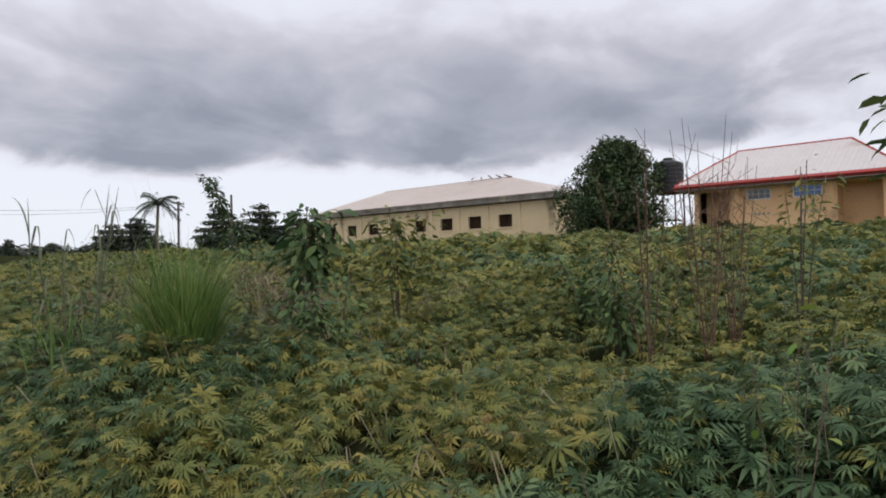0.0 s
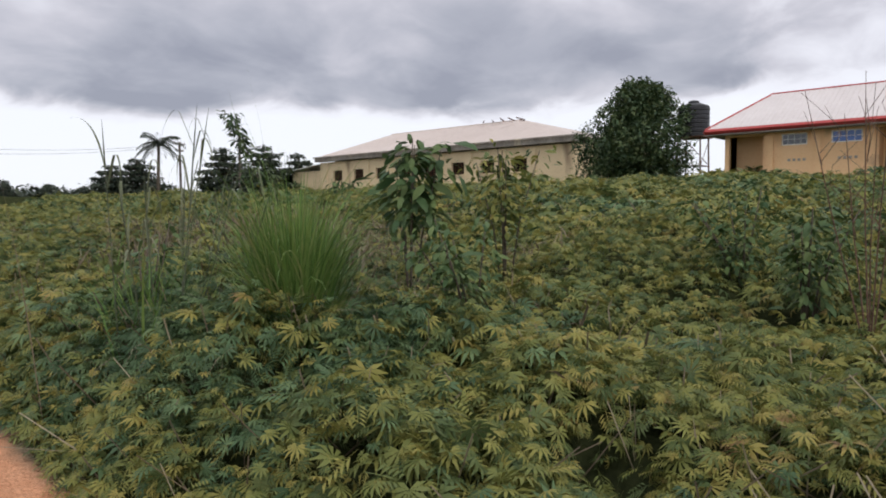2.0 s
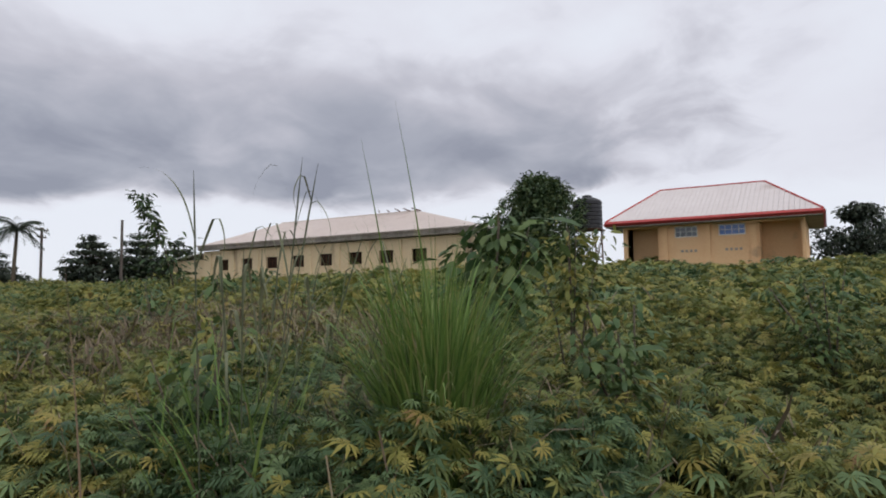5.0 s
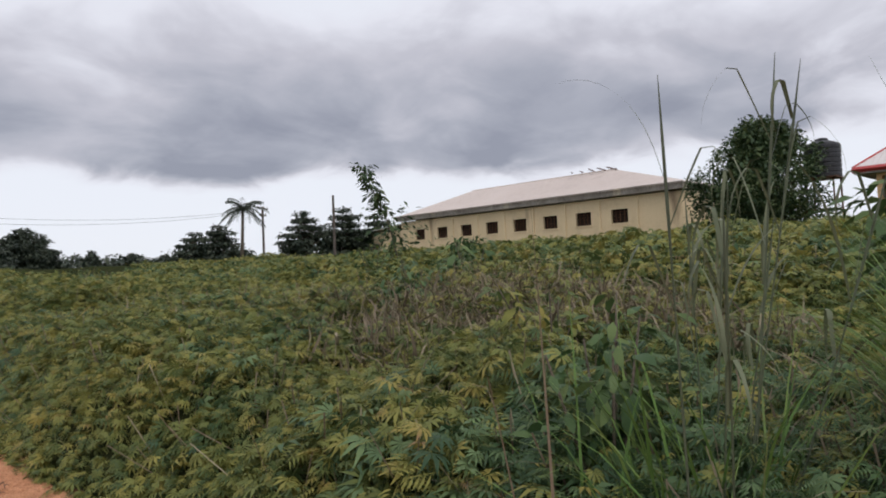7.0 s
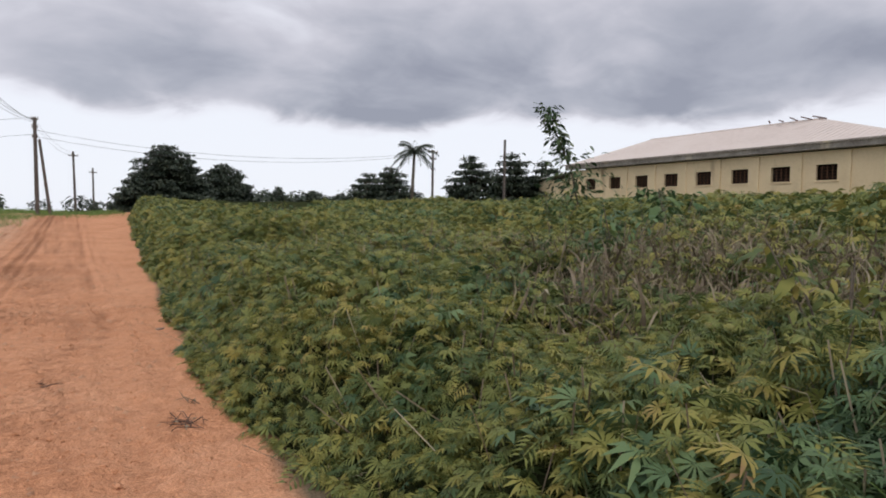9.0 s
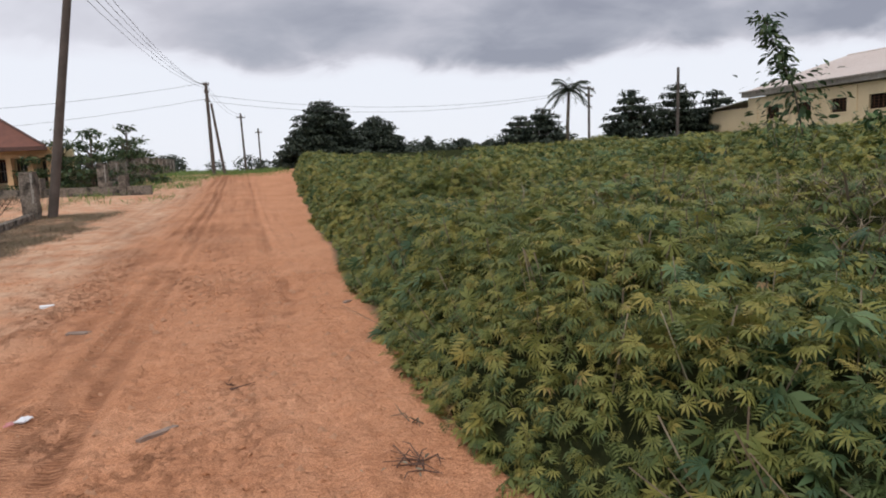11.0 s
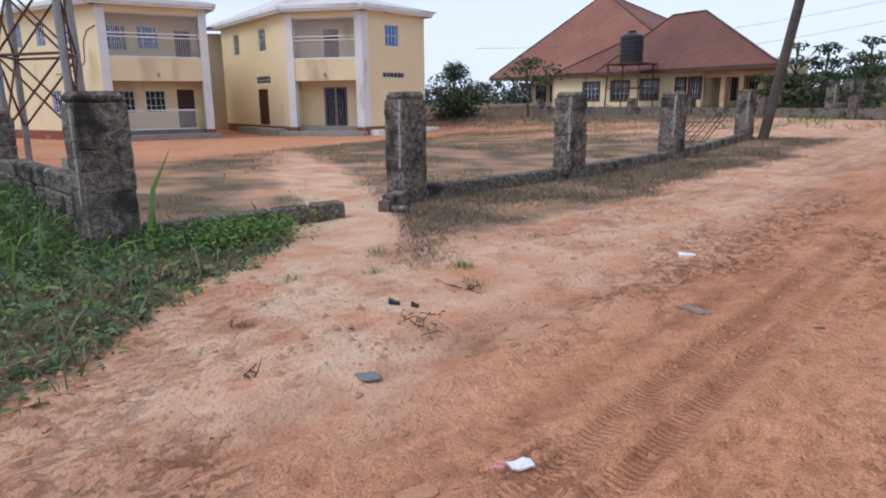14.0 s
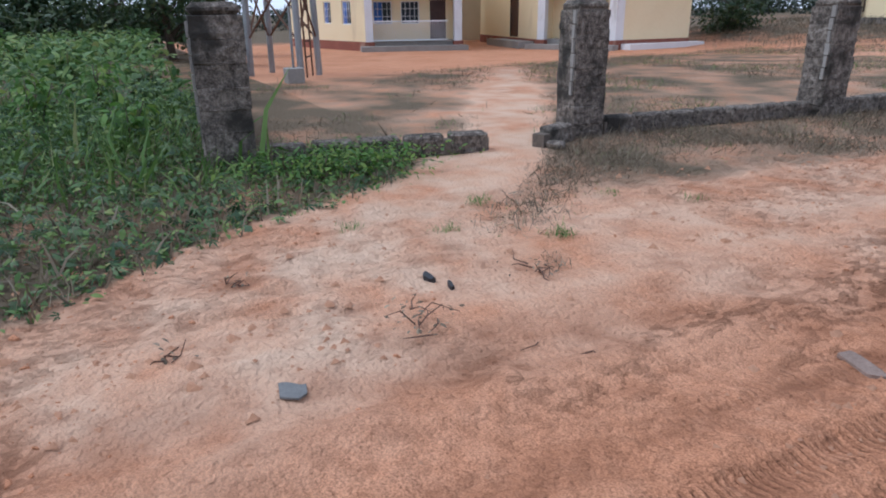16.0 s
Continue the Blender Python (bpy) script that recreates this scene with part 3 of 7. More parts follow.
def build_ground():
    def axis(lo, hi, step, far):
        mid = np.arange(lo, hi, step)
        out = [hi]
        s = step
        while out[-1] < far:
            s *= 1.14
            out.append(out[-1] + s)
        neg = [lo]
        s = step
        while neg[-1] > -far:
            s *= 1.14
            neg.append(neg[-1] - s)
        return np.array(neg[1:][::-1] + list(mid) + out)
    xs, ys = axis(-6.2, 1.8, 0.036, 900), axis(11.5, 24.0, 0.034, 900)
    X, Y = np.meshgrid(xs, ys)
    Z = land(X, Y) + road_relief(X, Y) * smooth(3.0, 1.5, X)
    v = np.column_stack([X.ravel(), Y.ravel(), Z.ravel()])
    nx, ny = len(xs), len(ys)
    i = (np.arange(ny - 1)[:, None] * nx + np.arange(nx - 1)[None]).ravel()
    f = np.column_stack([i, i + 1, i + nx + 1, i + nx])
    ob = tri_mesh("ground", v, f, [M["earth"]])
    soil = smooth(1.0, 1.5, X - road_bend(Y)) + 0.75 * smooth(0.0, -0.5, X - weed_edge_left(np.clip(Y, 8, 20.3))) * (Y < 20.3)
    trod = off_path(X, Y)
    verge = smooth(-3.9, -4.9, X + 0.6 * (vnoise(X, Y, 1.2, 51) - 0.5)) * smooth(-8.5, -7.3, X) * smooth(18.9, 19.8, Y) * smooth(40, 36, Y) * smooth(0.3, 0.8, trod)
    soil = np.maximum(soil, 0.6 * verge)
    soil = np.maximum(soil, 0.62 * smooth(-7.0, -8, X) * smooth(-19, -15, X + 0.35 * (Y - 22)) * smooth(10, 16, Y) * smooth(44, 36, Y) * smooth(0.3, 0.9, trod))
    soil = np.maximum(soil, smooth(70, 95, Y))
    soil = np.maximum(soil, 0.75 * smooth(-9, -13, X) * smooth(44, 50, Y))
    soil = np.maximum(soil, smooth(-44, -52, X))
    soil = np.maximum(soil, smooth(-10, -16, X) * smooth(19, 17, Y))
    pale = smooth(-1.6, -3.0, X) * smooth(-20, -9, X) * (0.75 + 0.25 * smooth(1.2, 0.3, trod))
    pale = np.maximum(pale, smooth(0.55, 0.25, trod))
    wob = 0.12 * (vnoise(Y, Y * 0, 6.0, 8) - 0.5)
    damp_shade = sum(np.exp(-((X - c - wob) / wd) ** 2) * smooth(0.3, 0.7, vnoise(X, Y, 1.3, 66 + c)) for c, wd in ((-1.05, 0.10), (-1.28, 0.1), (-1.65, 0.15), (-1.95, 0.2), (-2.5, 0.25), (0.46, 0.1), (0.15, 0.15)))
    damp_shade = damp_shade * (0.25 + 0.5 * smooth(0.35, 0.6, vnoise(X, Y, 0.2, 67))) * 0.6
    # shade painted into the small dents of road_relief, same noise as there
    damp_shade = damp_shade + 0.22 * (smooth(0.78, 0.86, vnoise(X * 1.5, Y, 0.17, 15)) + smooth(0.78, 0.86, vnoise(X, Y * 1.4, 0.10, 16))) * smooth(1.3, 1.0, X) * smooth(-5.5, -4.5, X)
    damp_shade = damp_shade + 0.22 * churned(X, Y) * smooth(0.4, 0.64, 0.6 * vnoise(X, Y * 0.5, 0.16, 40) + 0.4 * vnoise(X, Y * 0.7, 0.07, 41)) * smooth(-5.6, -4.2, X) * smooth(0.2, 0.6, trod)
    tread = sum(smooth(0.085, 0.06, np.abs(X - c - wob)) * smooth(lo, lo + 0.3, vnoise(X, Y, 2.2, 9)) for c, lo in ((-1.05, 0.0), (-1.3, 0.05), (-1.72, 0.35), (0.47, 0.25)))
    ct = ob.data.attributes.new("churn", "FLOAT", "POINT")
    ct.data.foreach_set("value", np.clip((0.2 + 0.8 * churned(X, Y)) * smooth(1.3, 0.7, X) * smooth(-6.5, -4.5, X) * (1 - 0.75 * pale), 0, 1).ravel().astype(np.float32))
    tt = ob.data.attributes.new("tread", "FLOAT", "POINT")
    tt.data.foreach_set("value", np.clip(tread, 0, 1).ravel().astype(np.float32))
    dt = ob.data.attributes.new("damp_shade", "FLOAT", "POINT")
    dt.data.foreach_set("value", np.clip(damp_shade, 0, 0.85).ravel().astype(np.float32))
    pt = ob.data.attributes.new("pale", "FLOAT", "POINT")
    pt.data.foreach_set("value", np.clip(pale, 0, 1).ravel().astype(np.float32))
    at = ob.data.attributes.new("soil", "FLOAT", "POINT")
    at.data.foreach_set("value", np.clip(soil, 0, 1).ravel().astype(np.float32))
    ob.data.polygons.foreach_set("use_smooth", [True] * len(ob.data.polygons))
    tagged(ob, "orange sandy dirt road and earth with tyre tracks", "ground", kind="structure")


build_ground()


# ---------------------------------------------------------------- the thicket along the road
def thicket_top(x, y):
    """Height of the weeds above the land."""
    e = np.asarray(x, float) - 1.28 - 0.34 * (vnoise(y, y * 0, 1.1, 21) - 0.5) - road_bend(y)
    low = 0.62 + 0.42 * smooth(11, 18, y) + 0.1 * smooth(22, 34, y) + 0.1 * smooth(7, 2, y) - 0.42 * smooth(4.5, 8, x) * smooth(15, 19, y)
    bumps = 0.5 * (vnoise(x, y, 5.2, 26) - 0.5) * smooth(2, 4, x) + 0.55 * (vnoise(x, y, 2.3, 22) - 0.45) + 0.34 * (vnoise(x, y, 0.8, 23) - 0.5) + 0.16 * (vnoise(x, y, 0.36, 25) - 0.5)
    mound = 0.45 * np.exp(-(((x - 9.5) / 4.5) ** 2 + ((y - 24.5) / 4.5) ** 2))
    back = 0.12 * smooth(7, 16, x)
    # hollows where the stems show
    hollow = 0.0
    for hx, hy, hr, hd in ((1.75, 4.95, 0.3, 0.85), (2.3, 5.12, 0.36, 0.85), (2.9, 5.05, 0.4, 0.6), (2.15, 9.15, 0.2, 0.6), (3.1, 8.75, 0.28, 0.6), (2.6, 6.75, 0.22, 0.5), (3.5, 7.4, 0.3, 0.45), (2.9, 13.0, 0.25, 0.45)):
        hollow = hollow + hd * np.exp(-(((x - hx) / hr) ** 2 + ((y - hy) / hr) ** 2))
    bumps = bumps - 0.3 * smooth(0.72, 0.9, vnoise(x, y, 0.55, 27)) * smooth(0.3, 0.7, e)
    h = (low + bumps + mound + back) * (1 - np.clip(hollow, 0, 0.9)) * smooth(-0.08, 0.75, e) ** 0.75
    return np.where(e > -0.08, np.maximum(h, 0.02), 0.0)


def build_thicket():
    # closed sheet below the leaf tops, coloured near black as shade in the gaps
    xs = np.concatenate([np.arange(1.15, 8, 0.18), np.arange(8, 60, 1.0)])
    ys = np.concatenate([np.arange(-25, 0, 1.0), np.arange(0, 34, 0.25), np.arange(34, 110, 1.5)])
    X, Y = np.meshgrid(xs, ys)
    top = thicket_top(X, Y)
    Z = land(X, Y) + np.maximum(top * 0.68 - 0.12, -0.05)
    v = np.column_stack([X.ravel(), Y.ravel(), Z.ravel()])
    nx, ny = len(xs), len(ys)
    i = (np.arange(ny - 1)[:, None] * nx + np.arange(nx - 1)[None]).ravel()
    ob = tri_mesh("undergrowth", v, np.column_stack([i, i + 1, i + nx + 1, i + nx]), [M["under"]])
    tagged(ob, "closed undergrowth sheet with shade painted near black beneath the weeds", "undergrowth", kind="stuff")
    t9, t7, t5 = palm_leaf(9, 250), palm_leaf(7, 210, 0.1), palm_leaf(5, 190, 0.15)
    fr = frond_leaf(5, 0.055)

    def bed(name, x0, x1, y0, y1, dens, size, tpl, share_blue, label, fade=None):
        n = int((x1 - x0) * (y1 - y0) * dens)
        x, y = rng.uniform(x0, x1, n), rng.uniform(y0, y1, n)
        if fade:
            keep = rng.random(n) < fade(x, y)
            x, y = x[keep], y[keep]
        h = thicket_top(x, y)
        keep = h > 0.03
        x, y, h = x[keep], y[keep], h[keep]
        n = len(x)
        dep = np.abs(rng.normal(0, 1, n)) * 0.16
        z = land(x, y) + np.maximum(h * (1.02 - dep) + rng.normal(0, 0.03, n), 0.03)
        # lean away from the slope of the bed
        gx = (thicket_top(x + 0.15, y) - thicket_top(x - 0.15, y)) / 0.3
        gy = (thicket_top(x, y + 0.15) - thicket_top(x, y - 0.15)) / 0.3
        yaw = np.where(rng.random(n) < 0.45, np.arctan2(-gy, -gx) + rng.normal(0, 0.7, n), rng.uniform(0, 2 * math.pi, n))
        R = turns(yaw, rng.normal(0.12, 0.38, n) + 0.25 * np.clip(np.hypot(gx, gy), 0, 2), rng.normal(0, 0.4, n))
        s = size * rng.lognormal(0, 0.28, n) * (0.75 + 0.5 * vnoise(x, y, 1.7, 31))
        v, f = scatter(*tpl, np.column_stack([x, y, z]), R, s)
        patch = vnoise(x, y, 2.2, 33) * 0.7 + vnoise(x, y, 0.5, 34) * 0.3
        blue = (patch + rng.normal(0, 0.12, n) + 0.1 * smooth(11, 15, y) - 0.13 * smooth(8, 5.5, y)) < share_blue
        idx = np.repeat(blue.astype(np.int32), len(tpl[1]))
        ob = tri_mesh(name, v, f, [M["weed"], M["weed_blue"]], idx)
        tagged(ob, label, "weeds", kind="stuff")
    lab = "dense lobed green and yellowing leaves of roadside weeds"
    bed("weed_leaves", 1.1, 4.2, 3.5, 24, 430, 0.086, t9, 0.3, lab)
    bed("weed_leaves", 1.1, 4.2, 3.5, 24, 290, 0.115, fr, 0.28, lab)
    # larger bluish plants in patches
    bed("weed_leaves", 1.1, 4.6, 3.5, 22, 150, 0.135, palm_leaf(8, 200, 0.085), 0.8, lab, fade=lambda x, y: smooth(0.5, 0.66, 0.7 * vnoise(x, y, 1.5, 33 + 2) + 0.3 * vnoise(x, y, 0.45, 36)))
    bed("weed_leaves", 4.2, 9, 2.0, 30, 300, 0.085, t7, 0.24, lab)
    bed("weed_leaves", 1.2, 9, 24, 40, 230, 0.105, t7, 0.3, lab)
    bed("weed_leaves", 1.2, 9, -6, 3.5, 90, 0.15, t7, 0.4, lab)
    bed("weed_leaves", 9, 22, -8, 50, 100, 0.15, t5, 0.3, lab)
    bed("weed_leaves", 1.2, 9, 40, 75, 120, 0.16, t5, 0.3, lab)
    bed("weed_leaves", 22, 48, -22, 80, 26, 0.28, t5, 0.3, lab)
    # bare stalks that show through gaps
    n = 1500
    x, y = rng.uniform(1.3, 5, n), rng.uniform(4, 23, n)
    h = thicket_top(x, y)
    bl = (np.array([(-0.5, 0, 0), (0.5, 0, 0), (0.35, 0, 1), (-0.35, 0, 1)], float), np.array([(0, 1, 2), (0, 2, 3)]))
    v = np.einsum("nij,kj->nki", turns(rng.uniform(0, 6.3, n), rng.normal(0, 0.3, n), rng.normal(0, 0.3, n)), bl[0] * np.array([0.011, 1, 1]))
    v = v * np.column_stack([np.ones(n), np.ones(n), h * 1.05 + 0.05])[:, None, :] + np.column_stack([x, y, land(x, y)])[:, None, :]
    f = (bl[1][None] + (np.arange(n) * 4)[:, None, None]).reshape(-1, 3)
    tagged(tri_mesh("weed_stalks", v.reshape(-1, 3), f, [M["straw"]]), "thin dry brown stalks among the weeds", "stalks", kind="stuff")


build_thicket()


# ---------------------------------------------------------------- grasses
def blade(length, width, yaw, lean, curl, seg=7, fold=None, stalk=False):
    """One arching blade: two columns of points from the root to the tip; fold breaks it over at that share of its length."""
    pts = []
    x = z = 0.0
    a = lean
    ds = length / seg
    for i in range(seg + 1):
        t = i / seg
        w = width * (0.55 + 0.9 * t if t < 0.4 else 0.91 * (1 - t) / 0.6 + 0.02)
        if stalk:
            w = 0.003 if t < 0.68 else max(0.001, width * math.sin(math.pi * (0.18 + 0.82 * (t - 0.68) / 0.32)) ** 0.8)
        pts.append((x, z, w))
        if fold is not None and i in (int(fold * seg), int(fold * seg) + 1):
            a += 0.75 + 30 * width
        elif fold is not None and i > fold * seg:
            a += 0.12
        a += curl / seg * 2.0 * t
        x, z = x + math.sin(a) * ds, z + math.cos(a) * ds
    c, s = math.cos(yaw), math.sin(yaw)
    v, f = [], []
    for k, (px, pz, w) in enumerate(pts):
        v += [(px * c - w * s, px * s + w * c, pz), (px * c + w * s, px * s - w * c, pz)]
        if k:
            f.append((2 * k - 2, 2 * k - 1, 2 * k + 1, 2 * k))
    return np.array(v), np.array(f)


def blades(name, specs, mat, parent, label=""):
    vs, fs, n = [], [], 0
    for root, args in specs:
        v, f = blade(**args)
        vs.append(v + np.array(root))
        fs.append(f + n)
        n += len(v)
    ob = tri_mesh(name, np.concatenate(vs), np.concatenate(fs), [mat])
    ob.parent = parent
    if label:
        ob["label"] = label
    return ob


def grass_clump(loc, n, height, spread, label, tips=(), seed=1, dry=30, name="grass_clump"):
    r = np.random.default_rng(seed)
    z = float(land(loc[0], loc[1]))
    g = thing(name, label, "grass", (loc[0], loc[1], z))
    sp = []
    for _ in range(n):
        a, q = r.uniform(0, 6.283), abs(r.normal(0, 0.45))
        root = (0.2 * spread * math.cos(a) * q, 0.2 * spread * math.sin(a) * q, 0)
        ln = height * (0.45 + 0.5 * r.beta(2, 2.2)) * (1.05 - 0.12 * q)
        if r.random() < 0.48:
            sp.append((root, dict(length=ln * 0.95, width=r.uniform(0.005, 0.010), yaw=a + r.normal(0, 0.5), lean=r.uniform(0.1, 0.45), curl=r.uniform(0.9, 2.3))))
            continue
        sp.append((root, dict(length=ln, width=r.uniform(0.005, 0.012), yaw=a + r.normal(0, 0.7), lean=0.01 + 0.13 * q * r.uniform(0.0, 1.5), curl=abs(r.normal(0, 0.85)) + 0.5 * q)))
    blades("foliage", sp, M["grass"], g)
    sp = []
    for _ in range(dry):
        a = r.uniform(0, 6.283)
        sp.append(((0.1 * math.cos(a), 0.1 * math.sin(a), 0), dict(length=height * r.uniform(0.5, 0.85), width=0.006, yaw=a, lean=0.5 + r.uniform(0, 0.4), curl=r.uniform(1.0, 2.0))))
    if sp:
        blades("dead_foliage", sp, M["straw"], g, "arched straw-coloured dead blades")
    if tips:
        for p, ln, w, yw, le, cu, fo in tips:
            blades("tall_stem", [(p, dict(length=ln, width=w, yaw=yw, lean=le, curl=cu, fold=fo, seg=20, stalk=True))], M["cane"], g, "dark tall stem rising over the clump")
    return g


def elephant_grass(loc, n, seed):
    """A dense upright tuft: stiff stems at the foot, arching blades above, a few tall ones that bend over, dead ones round the foot."""
    r = np.random.default_rng(seed)
    g = thing("grass_clump", "tall dense tuft of green elephant grass in the weeds", "grass", (*loc, float(land(*loc))))
    sp = []
    for _ in range(n):
        a, q = r.uniform(0, 6.283), math.sqrt(r.random())
        root = (0.21 * q * math.cos(a), 0.21 * q * math.sin(a), 0)
        out = a + r.normal(0, 0.5)
        k = r.random()
        if k < 0.62:
            sp.append((root, dict(length=r.uniform(1.15, 1.85) * (1.05 - 0.2 * q), width=r.uniform(0.005, 0.010), yaw=out, lean=0.01 + 0.1 * q * r.random(), curl=r.uniform(0.05, 0.6))))
        elif k < 0.9:
            sp.append((root, dict(length=r.uniform(1.3, 1.95), width=r.uniform(0.006, 0.012), yaw=out, lean=0.02 + 0.1 * r.random(), curl=r.uniform(0.7, 2.2), seg=10)))
        else:
            sp.append((root, dict(length=r.uniform(0.9, 1.3), width=r.uniform(0.005, 0.009), yaw=out, lean=r.uniform(0.1, 0.35), curl=r.uniform(1.0, 2.0))))
    blades("foliage", sp, M["grass"], g)
    sp = [((0.2 * math.cos(a), 0.2 * math.sin(a), 0.1), dict(length=r.uniform(0.9, 1.5), width=0.006, yaw=a, lean=r.uniform(0.35, 0.8), curl=r.uniform(1.1, 1.9))) for a in r.uniform(0, 6.283, 60)]
    blades("dead_foliage", sp, M["straw"], g, "arched straw-coloured dead blades")
    for ln, w, yaw, lean, curl in ((2.35, 0.014, 2.6, 0.10, 0.12), (2.2, 0.012, 2.9, 0.16, 0.1), (2.15, 0.011, 2.2, 0.22, 0.2), (2.15, 0.014, -1.0, 0.12, 1.1), (2.1, 0.014, -0.7, 0.2, 0.9), (2.1, 0.012, 0.3, 0.1, 1.5), (1.9, 0.012, -1.4, 0.2, 0.7), (2.0, 0.012, 1.7, 0.2, 1.6)):
        blades("tall_blade", [((r.normal(0, 0.08), r.normal(0, 0.08), 0), dict(length=ln + 0.12, width=w * 1.4, yaw=yaw, lean=lean, curl=curl, seg=18))], M["grass"], g, "broad green blade bending over the tuft")
    return g


def cane_grass(loc, stalks, seed):
    """Half-dry canes: thin jointed stalks that carry long leaves, snapped over and hanging."""
    r = np.random.default_rng(seed)
    g = thing("cane_grass", "thin stand of half-dry cane grass with snapped leaves", "grass", (*loc, float(land(*loc))))
    for dx, dy, ht, yaw, lean, leaves in stalks:
        d = Vector((math.cos(yaw) * math.tan(lean), math.sin(yaw) * math.tan(lean), 1.0))
        side = Vector((-d.y, d.x, 0))
        pts = [Vector((dx, dy, 0)) + d * (ht * t) + side * (0.04 * math.sin(5 * t + dx * 9)) for t in (0, 0.25, 0.5, 0.7, 0.8, 0.9, 1.0)]
        bm = bmesh.new()
        tube(bm, pts, [0.006, 0.005, 0.004, 0.003, 0.0055, 0.0048, 0.001], 6)
        st = part("stalk", bm, M["cane"], g)
        leaves += 1
        for k in range(leaves):
            t = 0.6 + 0.34 * (k + r.random() * 0.6) / leaves
            root = pts[0] + d * (ht * t)
            snapped = r.random() < 0.7
            blades("leaf", [(root, dict(length=r.uniform(0.32, 0.62), width=r.uniform(0.007, 0.013), yaw=yaw + math.pi * k + r.normal(0, 0.7), lean=r.uniform(0.1, 0.4), curl=r.uniform(0.1, 0.5) if snapped else r.uniform(0.8, 1.6), fold=r.uniform(0.35, 0.6) if snapped else None, seg=14))], M["cane"], st)
    sp = [((r.normal(0, 0.16), r.normal(0, 0.16), 0), dict(length=r.uniform(0.8, 1.6), width=r.uniform(0.005, 0.011), yaw=r.uniform(0, 6.283), lean=r.uniform(0.05, 0.4), curl=r.uniform(0.3, 1.6))) for _ in range(130)]
    blades("foliage", sp, M["grass"], g)
    sp = [((r.normal(0, 0.15), r.normal(0, 0.15), 0), dict(length=r.uniform(0.9, 1.5), width=0.007, yaw=r.uniform(0, 6.283), lean=r.uniform(0.3, 0.8), curl=r.uniform(0.8, 1.9))) for _ in range(60)]
    blades("dead_foliage", sp, M["straw"], g, "arched straw-coloured dead blades")
    return g


elephant_grass((2.9, 10.1), 1300, 3)
cane_grass((2.25, 11.0), [(0.1, -0.1, 2.28, -0.7, 0.10, 3), (0.05, -0.05, 2.25, -0.75, 0.17, 3), (-0.3, -0.14, 2.12, 2.6, 0.03, 2), (0.15, 0.05, 1.8, -0.2, 0.12, 4), (0.0, -0.05, 1.75, -2.2, 0.12, 4),
                          (0.1, -0.1, 1.85, -0.9, 0.3, 3), (0.2, 0.05, 1.7, -0.4, 0.24, 4), (-0.1, -0.15, 1.7, -2.6, 0.16, 3), (0.2, 0.05, 1.8, 0.6, 0.12, 3), (0.3, -0.2, 1.7, -1.1, 0.35, 3)], 5)


def dry_stalks(loc, specs, label):
    """A few pale dry stalks that stand out of the weeds."""
    g = thing("dry_stalk", label, "grass", (*loc, float(land(*loc))), group="pale dry stalks")
    for dx, dy, ln, w, yaw, lean, fold in specs:
        blades("stalk", [((dx, dy, 0), dict(length=ln, width=w, yaw=yaw, lean=lean, curl=0.1, fold=fold, seg=14))], M["straw"], g)


dry_stalks((2.6, 22.0), [(0.1, 1.0, 1.75, 0.02, 2.6, 0.25, None), (0.2, 1.1, 1.6, 0.016, -0.4, 0.3, None), (-0.1, -1.1, 1.75, 0.02, -0.3, 0.3, None)], "pale broken cane stalks leaning out of the weeds")
dry_stalks((1.5, 11.05), [(0, 0, 1.75, 0.006, 3.6, 0.1, None), (0.1, 0.1, 1.6, 0.007, 2.9, 0.16, 0.8)], "thin grey dry stalks at the edge of the weeds")
dry_stalks((2.9, 11.9), [(0, 0, 1.35, 0.012, 2.4, 0.1, 0.72), (0.15, 0.05, 1.4, 0.012, -0.6, 0.15, 0.7), (-0.2, 0.2, 1.3, 0.01, 2.0, 0.3, 0.66), (0.1, 0.35, 1.25, 0.01, 0.8, 0.2, 0.7)], "arched bleached grass stalks among the weeds")
grass_clump((4.9, 14.6), 60, 1.0, 1.0, "small pale tuft of dying grass", seed=8, dry=30)


# ---------------------------------------------------------------- trees and shrubs
def crown_leaves(centres, radii, per, size, r, tpl=LEAF_OVAL, flat=1.0):
    """Leaves spread through several clumps."""
    pos = []
    for c, rad in zip(centres, radii):
        n = int(per * rad * rad)
        d = r.normal(0, 1, (n, 3))
        d /= np.linalg.norm(d, axis=1)[:, None]
        q = rad * r.uniform(0.45, 1.05, n) ** 0.6
        pos.append(np.array(c) + d * q[:, None] * np.array([1, 1, flat]))
    pos = np.concatenate(pos)
    n = len(pos)
    R = turns(r.uniform(0, 6.283, n), r.normal(0.35, 0.45, n), r.normal(0, 0.5, n))
    return scatter(*tpl, pos, R, size * r.lognormal(0, 0.25, n))


